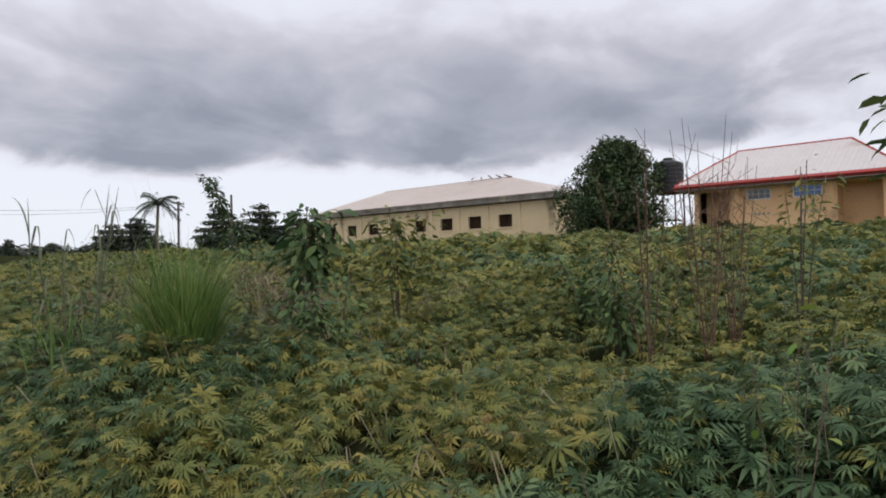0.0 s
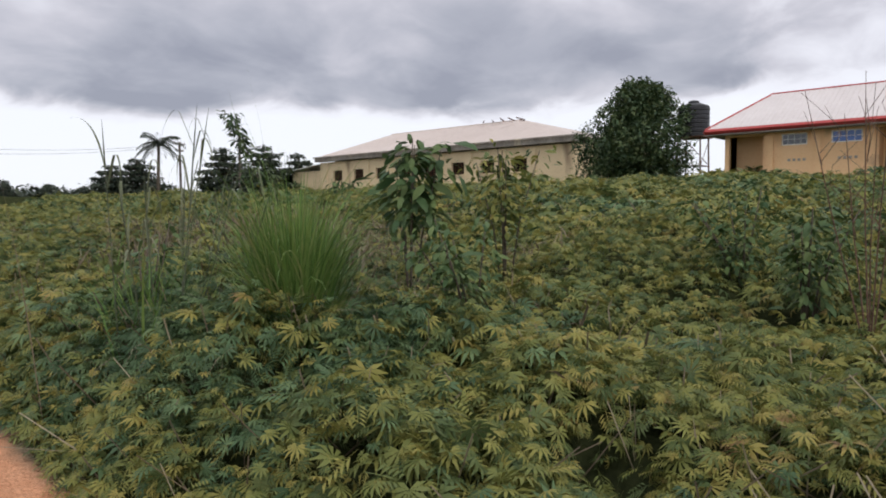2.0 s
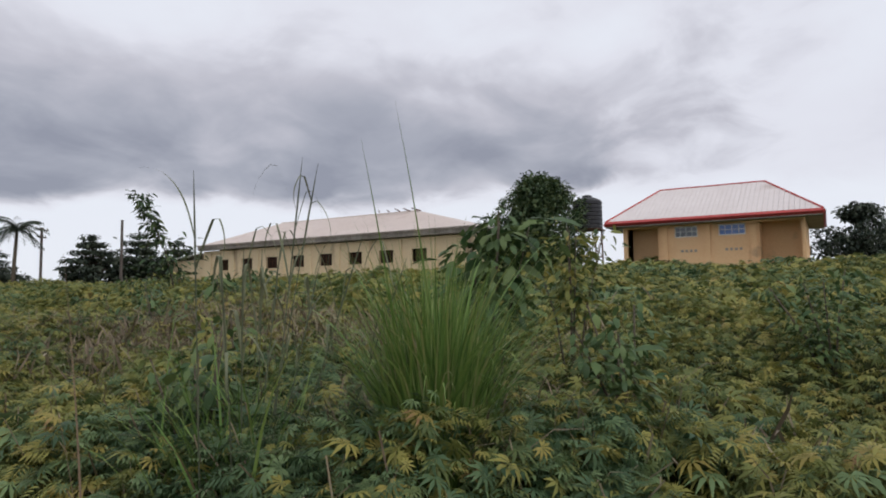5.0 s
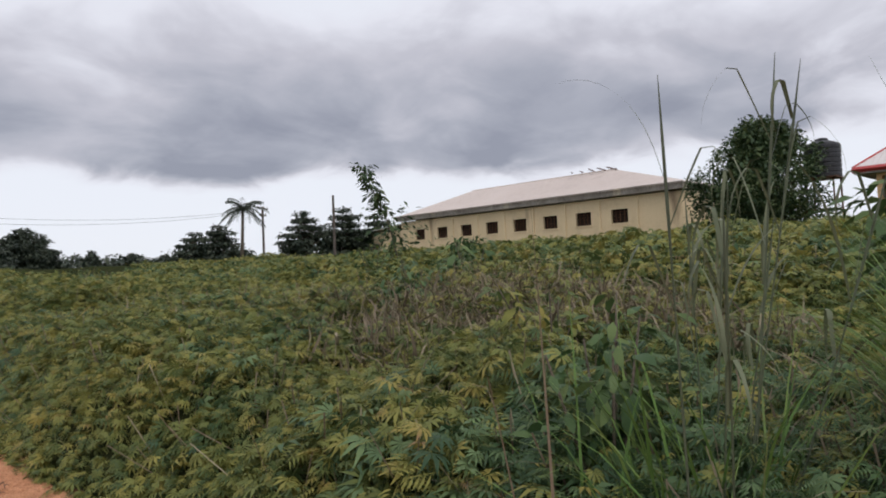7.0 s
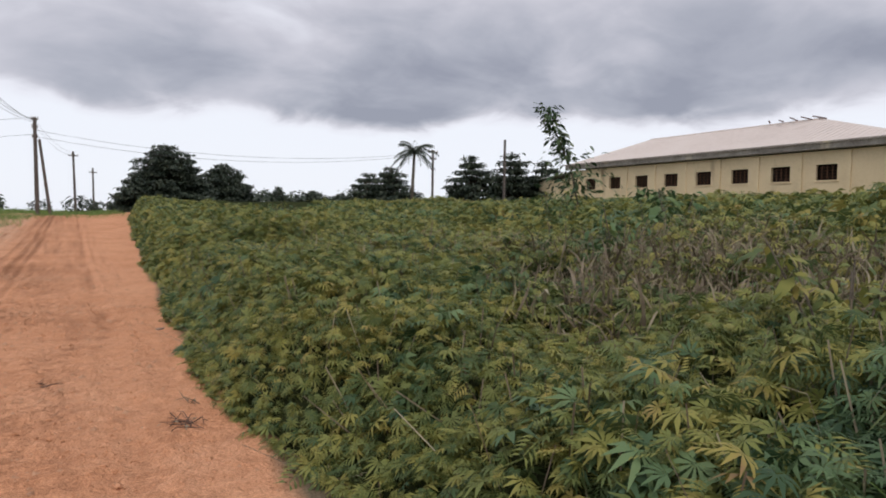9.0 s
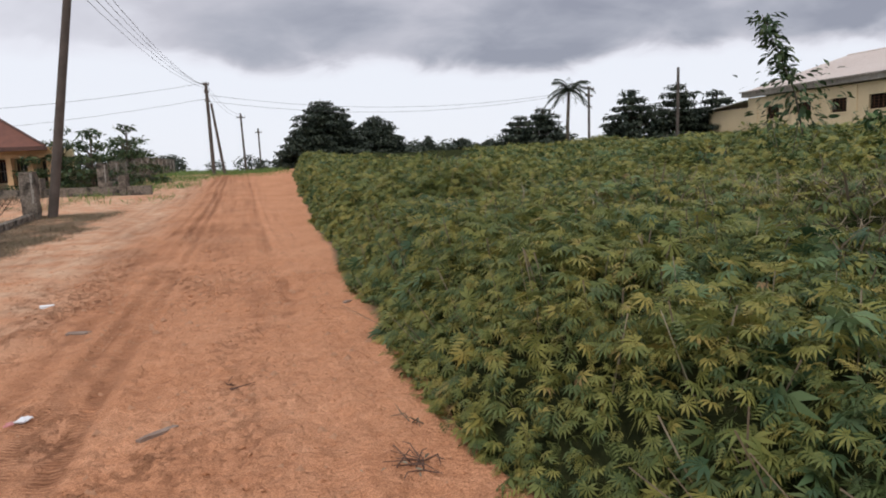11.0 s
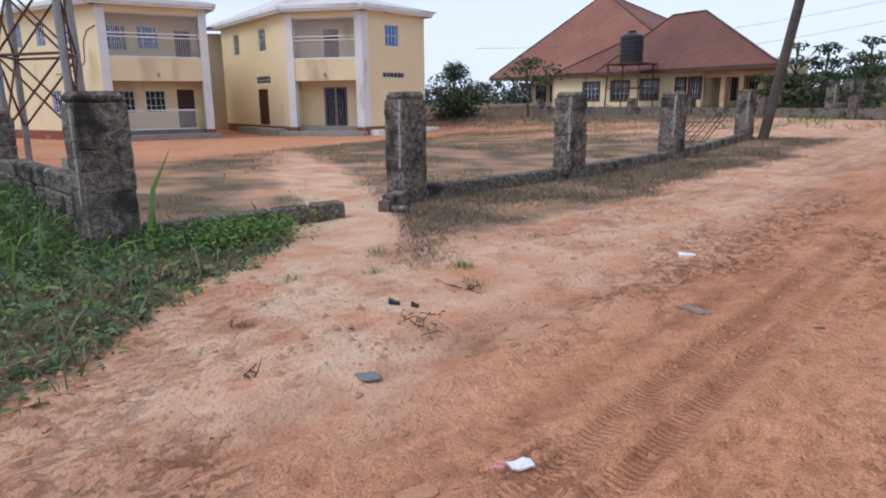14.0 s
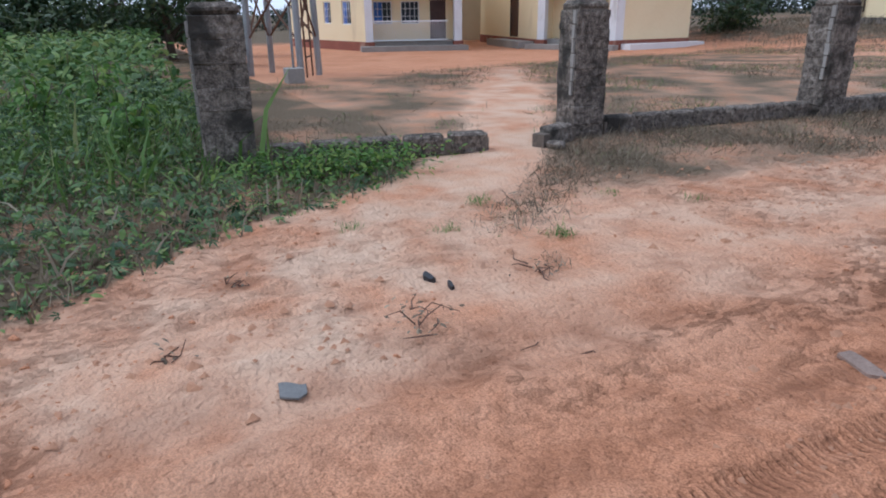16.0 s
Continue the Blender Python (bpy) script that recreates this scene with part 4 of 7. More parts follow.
def tree(name, loc, height, crown_r, label, trunk=0.16, clumps=26, per=90, leaf=0.2, mat="tree", seed=1, base=0.35, flat=0.6, tiers=0, squash=1.0):
    """A tapered trunk, limbs to each clump of leaves, and a crown with gaps; tiers makes storeyed branches."""
    r = np.random.default_rng(seed)
    z0 = float(land(loc[0], loc[1]))
    g = thing(name, label, "tree", (loc[0], loc[1], z0))
    cs, rs = [], []
    for i in range(clumps):
        if tiers:
            k = int(tiers * (1 - math.sqrt(1 - (i + 0.5) / clumps)))
            h = height * (base + (1 - base) * (k + 0.5) / tiers)
            rr = crown_r * (1 - 0.88 * (k / (tiers - 1)) ** 1.8) * math.sqrt(r.uniform(0.02, 1.0))
            h -= height * 0.1 * (rr / crown_r) ** 2
        else:
            u = r.uniform(0, 1)
            h = height * (base + (1 - base) * u) * 0.97
            rr = crown_r * math.sqrt(max(0.04, 1 - (2 * u - 0.85) ** 2)) * r.uniform(0.2, 0.95)
        a = i * 2.399 + r.normal(0, 0.3)
        rad = crown_r * r.uniform(0.24, 0.4) * squash * (0.72 if tiers else 1.0)
        cs.append((rr * math.cos(a), rr * math.sin(a), h - rad * flat * 0.5))
        rs.append(rad)
    bm = bmesh.new()
    lean = (r.normal(0, 0.05) * height, r.normal(0, 0.05) * height)
    tube(bm, [(0, 0, -0.2), (lean[0] * 0.3, lean[1] * 0.3, height * 0.3), (lean[0] * 0.7, lean[1] * 0.7, height * 0.6), (lean[0], lean[1], height * 0.92)], [trunk, trunk * 0.8, trunk * 0.5, trunk * 0.12], 9)
    part("trunk", bm, M["bark"], g, smooth=True)
    bm = bmesh.new()
    for c in cs:
        h0 = max(height * base * 0.7, c[2] * 0.72)
        k = h0 / height
        s = (lean[0] * k, lean[1] * k, h0)
        mid = [(s[j] * 0.5 + c[j] * 0.5 + (0.06 * height if j == 2 and c[2] > h0 else 0)) for j in range(3)]
        tube(bm, [s, mid, c], [trunk * 0.3, trunk * 0.18, trunk * 0.05], 5)
    part("branchwork", bm, M["bark"], g, smooth=True)
    v, f = crown_leaves(cs, rs, per, leaf, r, flat=flat)
    ob = tri_mesh("crown", v, f, [M[mat]])
    ob.parent = g
    return g


tree("mango_tree", (38.6, 24.0), 7.1, 3.6, "large dense dark green mango tree beside the hall", trunk=0.35, clumps=90, per=260, leaf=0.24, seed=11, base=0.1, flat=0.85, squash=1.1)
LEAFY = dict(mat="far", per=150, leaf=0.34, trunk=0.25)
for x, y, h, cr, sd, ti in ((36.1, 68.2, 6.0, 3.4, 21, 4), (39.6, 66.1, 6.1, 3.4, 22, 4), (43.5, 65.6, 5.3, 3.0, 23, 3), (31.6, 78.3, 5.4, 3.4, 24, 4), (28.5, 77.5, 4.6, 2.8, 25, 3)):
    tree("umbrella_tree", (x, y), h, cr, "dark spreading storeyed tree beyond the field", clumps=120, seed=sd, base=0.08, flat=0.3, tiers=ti + 4, **LEAFY)
for x, y, h, cr, sd in ((8.9, 85.2, 7.0, 5.2, 31), (16.4, 94.1, 5.6, 4.2, 32), (25.4, 102, 3.6, 1.6, 33), (30.0, 101, 3.2, 2.6, 34), (20.9, 104, 2.2, 2.0, 37), (35.5, 104, 2.8, 2.6, 35)):
    tree("spreading_tree", (x, y), h, cr, "dark rounded tree beside the far road", clumps=170, seed=sd, base=0.04, flat=0.3, tiers=10, **LEAFY)
for x, y, h, cr, sd in ((-7.6, 56.5, 3.8, 2.5, 41), (-6.2, 60.5, 4.2, 2.4, 42), (-9.6, 58.5, 4.1, 2.6, 43), (-8.2, 72, 3.4, 2.6, 44), (-9.4, 84, 3.4, 3.0, 45)):
    tree("almond_tree", (x - 0.9, y), h, cr, "dark storeyed almond tree behind the fence", trunk=0.12, clumps=46, per=170, leaf=0.24, mat="tree", seed=sd, base=0.06, flat=0.42, tiers=5)
for x, y, h, cr, sd, ba in ((-26.9, 19.2, 5.4, 2.3, 51, 0.15), (-31.9, 17.6, 5.2, 3.6, 52, 0.05), (-30, 14.8, 3.0, 3.0, 53, 0.05), (-26.5, 13.2, 2.2, 2.6, 54, 0.05), (-39, 10.5, 3.0, 4.0, 55, 0.05), (-35.4, 22.0, 4.0, 1.9, 56, 0.5)):
    tree("leafy_tree", (x, y), h, cr, "bushy green tree behind the compound wall", trunk=0.16, clumps=40, per=130, leaf=0.24, mat="tree", seed=sd, base=ba, flat=0.6)
tree("garden_bush", (-29.7, 50.6), 3.7, 2.2, "rounded dark garden bush beside the house", trunk=0.12, clumps=44, per=190, leaf=0.22, seed=61, base=0.05, flat=0.8)
tree("frangipani_tree", (-24.6, 52), 3.9, 2.4, "sparse brownish leafed tree before the bungalow", trunk=0.08, clumps=20, per=60, leaf=0.24, mat="tree", seed=62, base=0.55, flat=0.35)
for x, y, h, cr, sd in ((59.7, 6.0, 6.0, 3.4, 71), (64, 2, 6.5, 4, 72), (60, -3, 5.5, 4, 73)):
    tree("spreading_tree", (x, y), h, cr, "dark rounded tree behind the small house", clumps=40, seed=sd, base=0.08, flat=0.6, **LEAFY)


def shrub(loc, height, label, leaf=0.22, n=90, seed=1, mat="broad", lean=(0, 0), tall=False, name="shrub", spread=1.0, low=0.35, thick=1.0):
    """A few stems set with large leaves."""
    r = np.random.default_rng(seed)
    z0 = float(land(loc[0], loc[1]))
    g = thing(name, label, "shrub", (loc[0], loc[1], z0))
    pos, yaw = [], []
    stems = 1 if tall else 5
    for s in range(stems):
        a = r.uniform(0, 6.283)
        k = 0.0 if tall else r.uniform(0.1, 0.4) * spread
        top = (lean[0] + k * math.cos(a) * height, lean[1] + k * math.sin(a) * height, height * r.uniform(0.8, 1.0))
        mid = (top[0] * 0.4, top[1] * 0.4, top[2] * 0.55)
        bm = bmesh.new()
        tube(bm, [(0, 0, -0.1), mid, top], [0.03 if tall else 0.014 * thick, 0.02 if tall else 0.009 * thick, 0.005 * thick], 6)
        part("stem", bm, M["bark"], g, smooth=True)
        for i in range(n // stems):
            t = r.uniform(low, 1.0)
            p = [mid[j] + (top[j] - mid[j]) * (t - 0.55) / 0.45 if t > 0.55 else mid[j] * t / 0.55 for j in range(3)]
            w = (0.3 if t < 0.62 else 0.075) if tall else 0.22 * (0.4 + 0.6 * spread)
            d = r.normal(0, w * height / 3, 3)
            pos.append((p[0] + d[0], p[1] + d[1], p[2] + d[2] * 0.5))
            yaw.append(math.atan2(d[1], d[0]))
    pos, m = np.array(pos), len(pos)
    v, f = scatter(*LEAF_OVAL, pos, turns(np.array(yaw), r.normal(0.4, 0.4, m), r.normal(0, 0.4, m)), leaf * r.lognormal(0, 0.25, m))
    ob = tri_mesh("foliage", v, f, [M[mat]])
    ob.parent = g
    return g


shrub((12.25, 24.3), 4.0, "tall slender sapling leaning over the weeds", leaf=0.17, n=620, seed=4, lean=(-1.3, 0.25), tall=True, name="sapling", mat="tree")
shrub((4.66, 10.64), 2.0, "broad-leaved shrub rising out of the weeds", leaf=0.16, n=360, seed=5, spread=0.5, low=0.6)
shrub((2.4, 11.45), 1.4, "broad-leaved green shrub among the dry cane", leaf=0.1, n=260, seed=17, spread=0.7)
shrub((5.88, 10.36), 2.05, "reddish-brown leafed shrub in the weeds", leaf=0.1, n=460, seed=6, mat="weed", spread=0.5, low=0.55)
shrub((8.6, 18.2), 1.5, "dark broad-leaved shrub in the weeds", leaf=0.16, n=260, seed=9)
shrub((7.0, 8.2), 1.3, "broad-leaved creeper mound in the weeds", leaf=0.085, n=620, seed=12)
shrub((6.0, 7.4), 1.15, "broad-leaved creeper mound in the weeds", leaf=0.08, n=620, seed=13)
shrub((4.0, 9.3), 1.25, "broad-leaved creeper mound beside the tall grass", leaf=0.085, n=560, seed=19)
shrub((4.45, 4.72), 2.45, "tall shrub with round glossy leaves at the roadside", leaf=0.12, n=110, seed=15, spread=0.22, low=0.78, thick=0.6)
shrub((6.9, 6.0), 2.05, "sparse brownish shrub standing in the weeds", leaf=0.08, n=170, seed=16, mat="weed", spread=0.35, low=0.6, thick=0.7)
shrub((2.35, 4.98), 1.4, "thin creeper sprig with yellow-green leaves", leaf=0.06, n=14, seed=18, mat="bright", spread=0.3, low=0.75, thick=0.2, name="creeper_sprig")
shrub((16, 30), 1.7, "yellowing leafy shrub in the field", leaf=0.25, n=200, seed=10, mat="weed")
shrub((17.5, 27), 1.6, "dark leafy shrub in the field", leaf=0.25, n=200, seed=14)


for i in range(22):
    r = random.Random(300 + i)
    px, py = r.uniform(3.5, 13), r.uniform(13, 44)
    shrub((px, py), r.uniform(1.15, 1.6), "leafy weed standing above the thicket", leaf=0.11, n=240, seed=200 + i, mat=r.choice(("weed", "weed_blue", "broad")), name="leafy_weed")


def tall_weed(loc, height, seed):
    """Bare reddish stalks that fork above the weeds."""
    r = np.random.default_rng(seed)
    z0 = float(land(*loc))
    g = thing("tall_weed", "thin leafless reddish weed stalks standing above the thicket", "weed", (*loc, z0), group="bare weed stalks")
    for i in range(7):
        a, k = r.uniform(0, 6.283), r.uniform(0.05, 0.22)
        top = Vector((k * math.cos(a) * height, k * math.sin(a) * height, height * r.uniform(0.7, 1)))
        bm = bmesh.new()
        tube(bm, [(0, 0, 0), top * 0.5 + Vector((0.03, 0.02, 0)), top], [0.007, 0.005, 0.002], 5)
        for j in range(4):
            s = top * r.uniform(0.4, 0.9)
            tube(bm, [s, s + Vector((r.normal(0, 0.12), r.normal(0, 0.12), 0.18)), s + Vector((r.normal(0, 0.2), r.normal(0, 0.2), 0.4))], [0.003, 0.0025, 0.0015], 4)
        part("stalk", bm, M["twig"], g)


tall_weed((5.9, 6.5), 2.55, 1)
tall_weed((6.3, 6.4), 2.0, 2)
tall_weed((5.6, 6.9), 2.3, 3)


def palm(loc, height):
    r = np.random.default_rng(77)
    z0 = float(land(*loc))
    g = thing("palm_tree", "slender coconut palm with drooping fronds beyond the field", "palm", (*loc, z0))
    bm = bmesh.new()
    tube(bm, [(0, 0, -0.2), (0.1, 0, height * 0.5), (0.25, 0, height)], [0.2, 0.15, 0.12], 9)
    part("trunk", bm, M["bark"], g, smooth=True)
    for i in range(28):
        a, up = i * 2.399, r.uniform(-0.4, 1.35)
        vs, fs = [], []
        ln = r.uniform(1.7, 2.3)
        for k in range(15):
            t = k / 14
            x, z = ln * t * math.cos(up * (1 - t * 0.4)), ln * t * math.sin(up) - 1.0 * t * t * ln * 0.55
            w = 0.5 * math.sin(math.pi * min(1, 0.12 + t * 0.88)) + 0.04
            for s in (1, -1):
                b = len(vs)
                vs += [(x, 0, z), (x + 0.13, 0, z), (x + 0.16, s * w, z - 0.3)]
                fs.append((b, b + 1, b + 2))
        v = np.array(vs) @ np.array([[math.cos(a), math.sin(a), 0], [-math.sin(a), math.cos(a), 0], [0, 0, 1]]) + np.array([0.25, 0, height])
        ob = tri_mesh("frond", v, np.array(fs), [M["far"]])
        ob.parent = g


palm((28.3, 66.5), 5.9)


# ---------------------------------------------------------------- poles and wires
def pole(base, top, label, r0=0.14, r1=0.1, arms=(), group="utility poles"):
    g = thing("utility_pole", label, "pole", base, group=group)
    d = Vector(top) - Vector(base)
    bm = bmesh.new()
    rod(bm, (0, 0, -0.3), d, r0, r1, 12)
    part("shaft", bm, M["pole"], g, smooth=False)
    for h, w, yaw in arms:
        bm = bmesh.new()
        box(bm, -w, w, -0.05, 0.05, -0.06, 0.06, Matrix.Translation(d * h) @ pose(0, 0, 0, 0, 0, yaw))
        part("crossarm", bm, M["pole"], g)
        for k in (-0.9, -0.3, 0.3, 0.9):
            bm = bmesh.new()
            lathe(bm, [(0.03, 0.06), (0.05, 0.1), (0.03, 0.14), (0.045, 0.18), (0.02, 0.22)], 8)
            for q in bm.verts:
                q.co = Matrix.Translation(d * h) @ pose(0, 0, 0, 0, 0, yaw) @ (q.co + Vector((k * w, 0, 0)))
            part("insulator", bm, M["concrete"], g)
    return g


def wire(a, b, sag, r=0.012):
    a, b = Vector(a), Vector(b)
    bm = bmesh.new()
    n = 14
    pts = [a.lerp(b, i / n) - Vector((0, 0, sag * 4 * (i / n) * (1 - i / n))) for i in range(n + 1)]
    tube(bm, pts, [r] * (n + 1), 4)
    return tagged(mesh_ob("overhead_wire", bm, M["wire"]), "thin dark overhead cable between poles", "cable", "overhead wires")


POLE_A, POLE_A_TOP = (-6.55, 39.0, 0.0), (-4.95, 38.4, 8.8)
POLE_B, POLE_B_TOP = (-2.2, 72.1, 1.2), (-2.3, 72.1, 8.9)
pole(POLE_A, POLE_A_TOP, "leaning weathered grey wooden utility pole by the fence", 0.165, 0.125, arms=((0.97, 0.6, 0),))
pole(POLE_B, POLE_B_TOP, "upright wooden utility pole beside the far road", 0.17, 0.12, arms=((0.98, 0.25, 20), (0.9, 0.2, 20), (0.8, 0.2, 20)))
pole((-1.3, 72.3, 1.2), (-2.0, 72.2, 7.2), "slanting prop pole against a utility pole", 0.13, 0.1)
pole((0.6, 99, 1.3), (0.4, 99, 8.5), "far wooden utility pole along the road", 0.15, 0.11, arms=((0.93, 0.5, 0),))
pole((3.1, 122, 1.3), (3.0, 122, 8.0), "far wooden utility pole along the road", 0.15, 0.11, arms=((0.9, 0.5, 0),))
pole((22.7, 43.2, 1.4), (22.7, 43.2, 6.15), "thin grey post standing in the field", 0.09, 0.07)
pole((30.6, 66.6, 2.0), (30.6, 66.6, 7.9), "far wooden pole with a crossarm", 0.12, 0.1, arms=((0.97, 0.9, 30), (0.86, 0.6, 30)))
for dx in (-0.5, -0.15, 0.2, 0.5):
    wire((POLE_A_TOP[0] + dx, 38.4, 8.5), (POLE_B_TOP[0] + dx * 0.4, 72.1, 8.75 - abs(dx) * 0.4), 0.7)
    wire((POLE_A_TOP[0] + dx, 38.4, 8.5), (-9.5 + dx, -6, 8.6), 0.9)
wire(POLE_B_TOP, (-40, 66, 6.2), 1.2)
wire((-2.2, 72.1, 7.6), (-45, 90, 6.0), 1.0)
for k in range(2):
    wire((POLE_B_TOP[0], 72.1, 7.9 - k * 0.5), (30.6 - k, 66.6, 7.7 - k * 0.3), 1.3)
    wire((-2.2, 72.1, 8.6 - k * 0.4), (0.5, 99, 8.4 - k * 0.4), 0.6)


# ---------------------------------------------------------------- buildings
def frame_of(p, q):
    """A local frame on a wall's foot: u along p to q, v outwards to the right of it, w up."""
    d = Vector((q[0] - p[0], q[1] - p[1], 0))
    return Matrix.Translation((p[0], p[1], 0)) @ Matrix.Rotation(math.atan2(d.y, d.x), 4, "Z"), d.length


def wall(name, p, q, z0, z1, mat, parent, holes=(), thick=0.22, label=""):
    """A wall from p to q whose outer face lies to the right of its direction, with holes (u0, u1, z0, z1) cut through."""
    m, ln = frame_of(p, q)
    us = sorted({0.0, ln, *[u for h in holes for u in h[:2]]})
    zs = sorted({z0, z1, *[z for h in holes for z in h[2:]]})
    bm = bmesh.new()
    for a, b in zip(us, us[1:]):
        for c, d in zip(zs, zs[1:]):
            mu, mz = (a + b) / 2, (c + d) / 2
            if any(h[0] < mu < h[1] and h[2] < mz < h[3] for h in holes):
                continue
            box(bm, a, b, 0, thick, c, d, m)
    bmesh.ops.remove_doubles(bm, verts=bm.verts, dist=0.001)
    return part(name, bm, mat, parent, label)


def window(p, q, hole, parent, frame_mat, pane_mat, cols=2, rows=2, surround=None, grille=False, name="window"):
    """A framed window with its panes and bars in a hole of the wall p to q."""
    m, ln = frame_of(p, q)
    u0, u1, z0, z1 = hole
    if surround:
        bm = bmesh.new()
        s = 0.14
        for b in ((u0 - s, u1 + s, z1, z1 + s), (u0 - s, u1 + s, z0 - s, z0), (u0 - s, u0, z0, z1), (u1, u1 + s, z0, z1)):
            box(bm, b[0], b[1], -0.05, 0.003, b[2], b[3], m)
        part("surround", bm, surround, parent)
    bm = bmesh.new()
    for b in ((u0, u1, z1 - 0.05, z1), (u0, u1, z0, z0 + 0.05), (u0, u0 + 0.05, z0 + 0.05, z1 - 0.05), (u1 - 0.05, u1, z0 + 0.05, z1 - 0.05)):
        box(bm, b[0], b[1], 0.05, 0.11, b[2], b[3], m)
    fr = part(name, bm, frame_mat, parent)
    for i in range(cols):
        bm = bmesh.new()
        a, b = u0 + 0.05 + (u1 - u0 - 0.1) * i / cols, u0 + 0.05 + (u1 - u0 - 0.1) * (i + 1) / cols
        box(bm, a, b - 0.01, 0.075 + 0.012 * (i % 2), 0.083 + 0.012 * (i % 2), z0 + 0.05, z1 - 0.05, m)
        part("pane", bm, pane_mat if not isinstance(pane_mat, tuple) else pane_mat[i % len(pane_mat)], fr)
    bm = bmesh.new()
    for i in range(1, cols * 2):
        u = u0 + (u1 - u0) * i / (cols * 2)
        box(bm, u - 0.012, u + 0.012, 0.03, 0.045, z0, z1, m)
    for i in range(1, rows + 1):
        z = z0 + (z1 - z0) * i / (rows + 1)
        box(bm, u0, u1, 0.032, 0.044, z - 0.012, z + 0.012, m)
    part("grille", bm, M["white"], fr)


def railing(p, q, z0, z1, parent, mat, step=0.11, mid=None):
    """Rails and upright bars between two posts."""
    m, ln = frame_of(p, q)
    bm = bmesh.new()
    for z in [z0, z1] + ([mid] if mid else []):
        box(bm, 0, ln, 0.06, 0.12, z - 0.035, z + 0.035, m)
    part("rail", bm, mat, parent)
    n = int(ln / step)
    bm = bmesh.new()
    box(bm, -0.011, 0.011, 0.08, 0.1, z0, z1)
    first = part("baluster", bm, mat, parent)
    first.matrix_local = m @ Matrix.Translation((ln / n, 0, 0))
    for i in range(2, n):
        o = new("baluster", first.data)
        o.parent = parent
        o.matrix_local = m @ Matrix.Translation((ln * i / n, 0, 0))


def sheet_face(bm, pts, rib=0.0):
    bm.faces.new([bm.verts.new(p) for p in pts])


def solid(bm, depth):
    """Give a set of faces thickness downwards."""
    r = bmesh.ops.extrude_face_region(bm, geom=bm.faces[:])
    for q in (e for e in r["geom"] if isinstance(e, bmesh.types.BMVert)):
        q.co.z -= depth
    bmesh.ops.recalc_face_normals(bm, faces=bm.faces[:])


def hip_roof(parent, m, x0, x1, y0, y1, ze, zr, ridge, mat, trim, over=0.6, fascia=0.22, back=0.0):
    """A hipped roof over a rectangle in the frame m; ridge = (xa, xb, y)."""
    a, b, c, d = (x0 - over, y0 - over, ze), (x1 + over, y0 - over, ze), (x1 + over - back, y1 + over, ze), (x0 - over, y1 + over, ze)
    e, f = (ridge[0], ridge[2], zr), (ridge[1], ridge[2], zr)
    for face in ((a, b, f, e), (b, c, f), (c, d, e, f), (d, a, e)):
        bm = bmesh.new()
        sheet_face(bm, [m @ Vector(p) for p in face])
        solid(bm, 0.04)
        part("roof_slope", bm, mat, parent)
    bm = bmesh.new()
    for s, t in ((a, b), (b, c), (c, d), (d, a)):
        s, t = Vector(s), Vector(t)
        n = Vector(((t - s).y, -(t - s).x, 0)).normalized()
        vs = [s, t, t + n * 0.03, s + n * 0.03]
        lo = [bm.verts.new(m @ (q - Vector((0, 0, fascia)))) for q in vs]
        hi = [bm.verts.new(m @ (q + Vector((0, 0, 0.02)))) for q in vs]
        for i in range(4):
            bm.faces.new((lo[i], lo[(i + 1) % 4], hi[(i + 1) % 4], hi[i]))
        bm.faces.new(lo[::-1]), bm.faces.new(hi)
    bmesh.ops.recalc_face_normals(bm, faces=bm.faces[:])
    part("fascia", bm, trim, parent)
    bm = bmesh.new()
    for s, t in ((e, f), (a, e), (d, e), (b, f), (c, f)):
        rod(bm, m @ (Vector(s) + Vector((0, 0, 0.03))), m @ (Vector(t) + Vector((0, 0, 0.03))), 0.07, 0.07, 6)
    part("ridge_cap", bm, trim, parent)
    bm = bmesh.new()
    box(bm, x0 - over, x1 + over - back, y0 - over, y1 + over, ze - 0.16, ze - 0.12, m)
    part("soffit", bm, M["concrete"], parent)


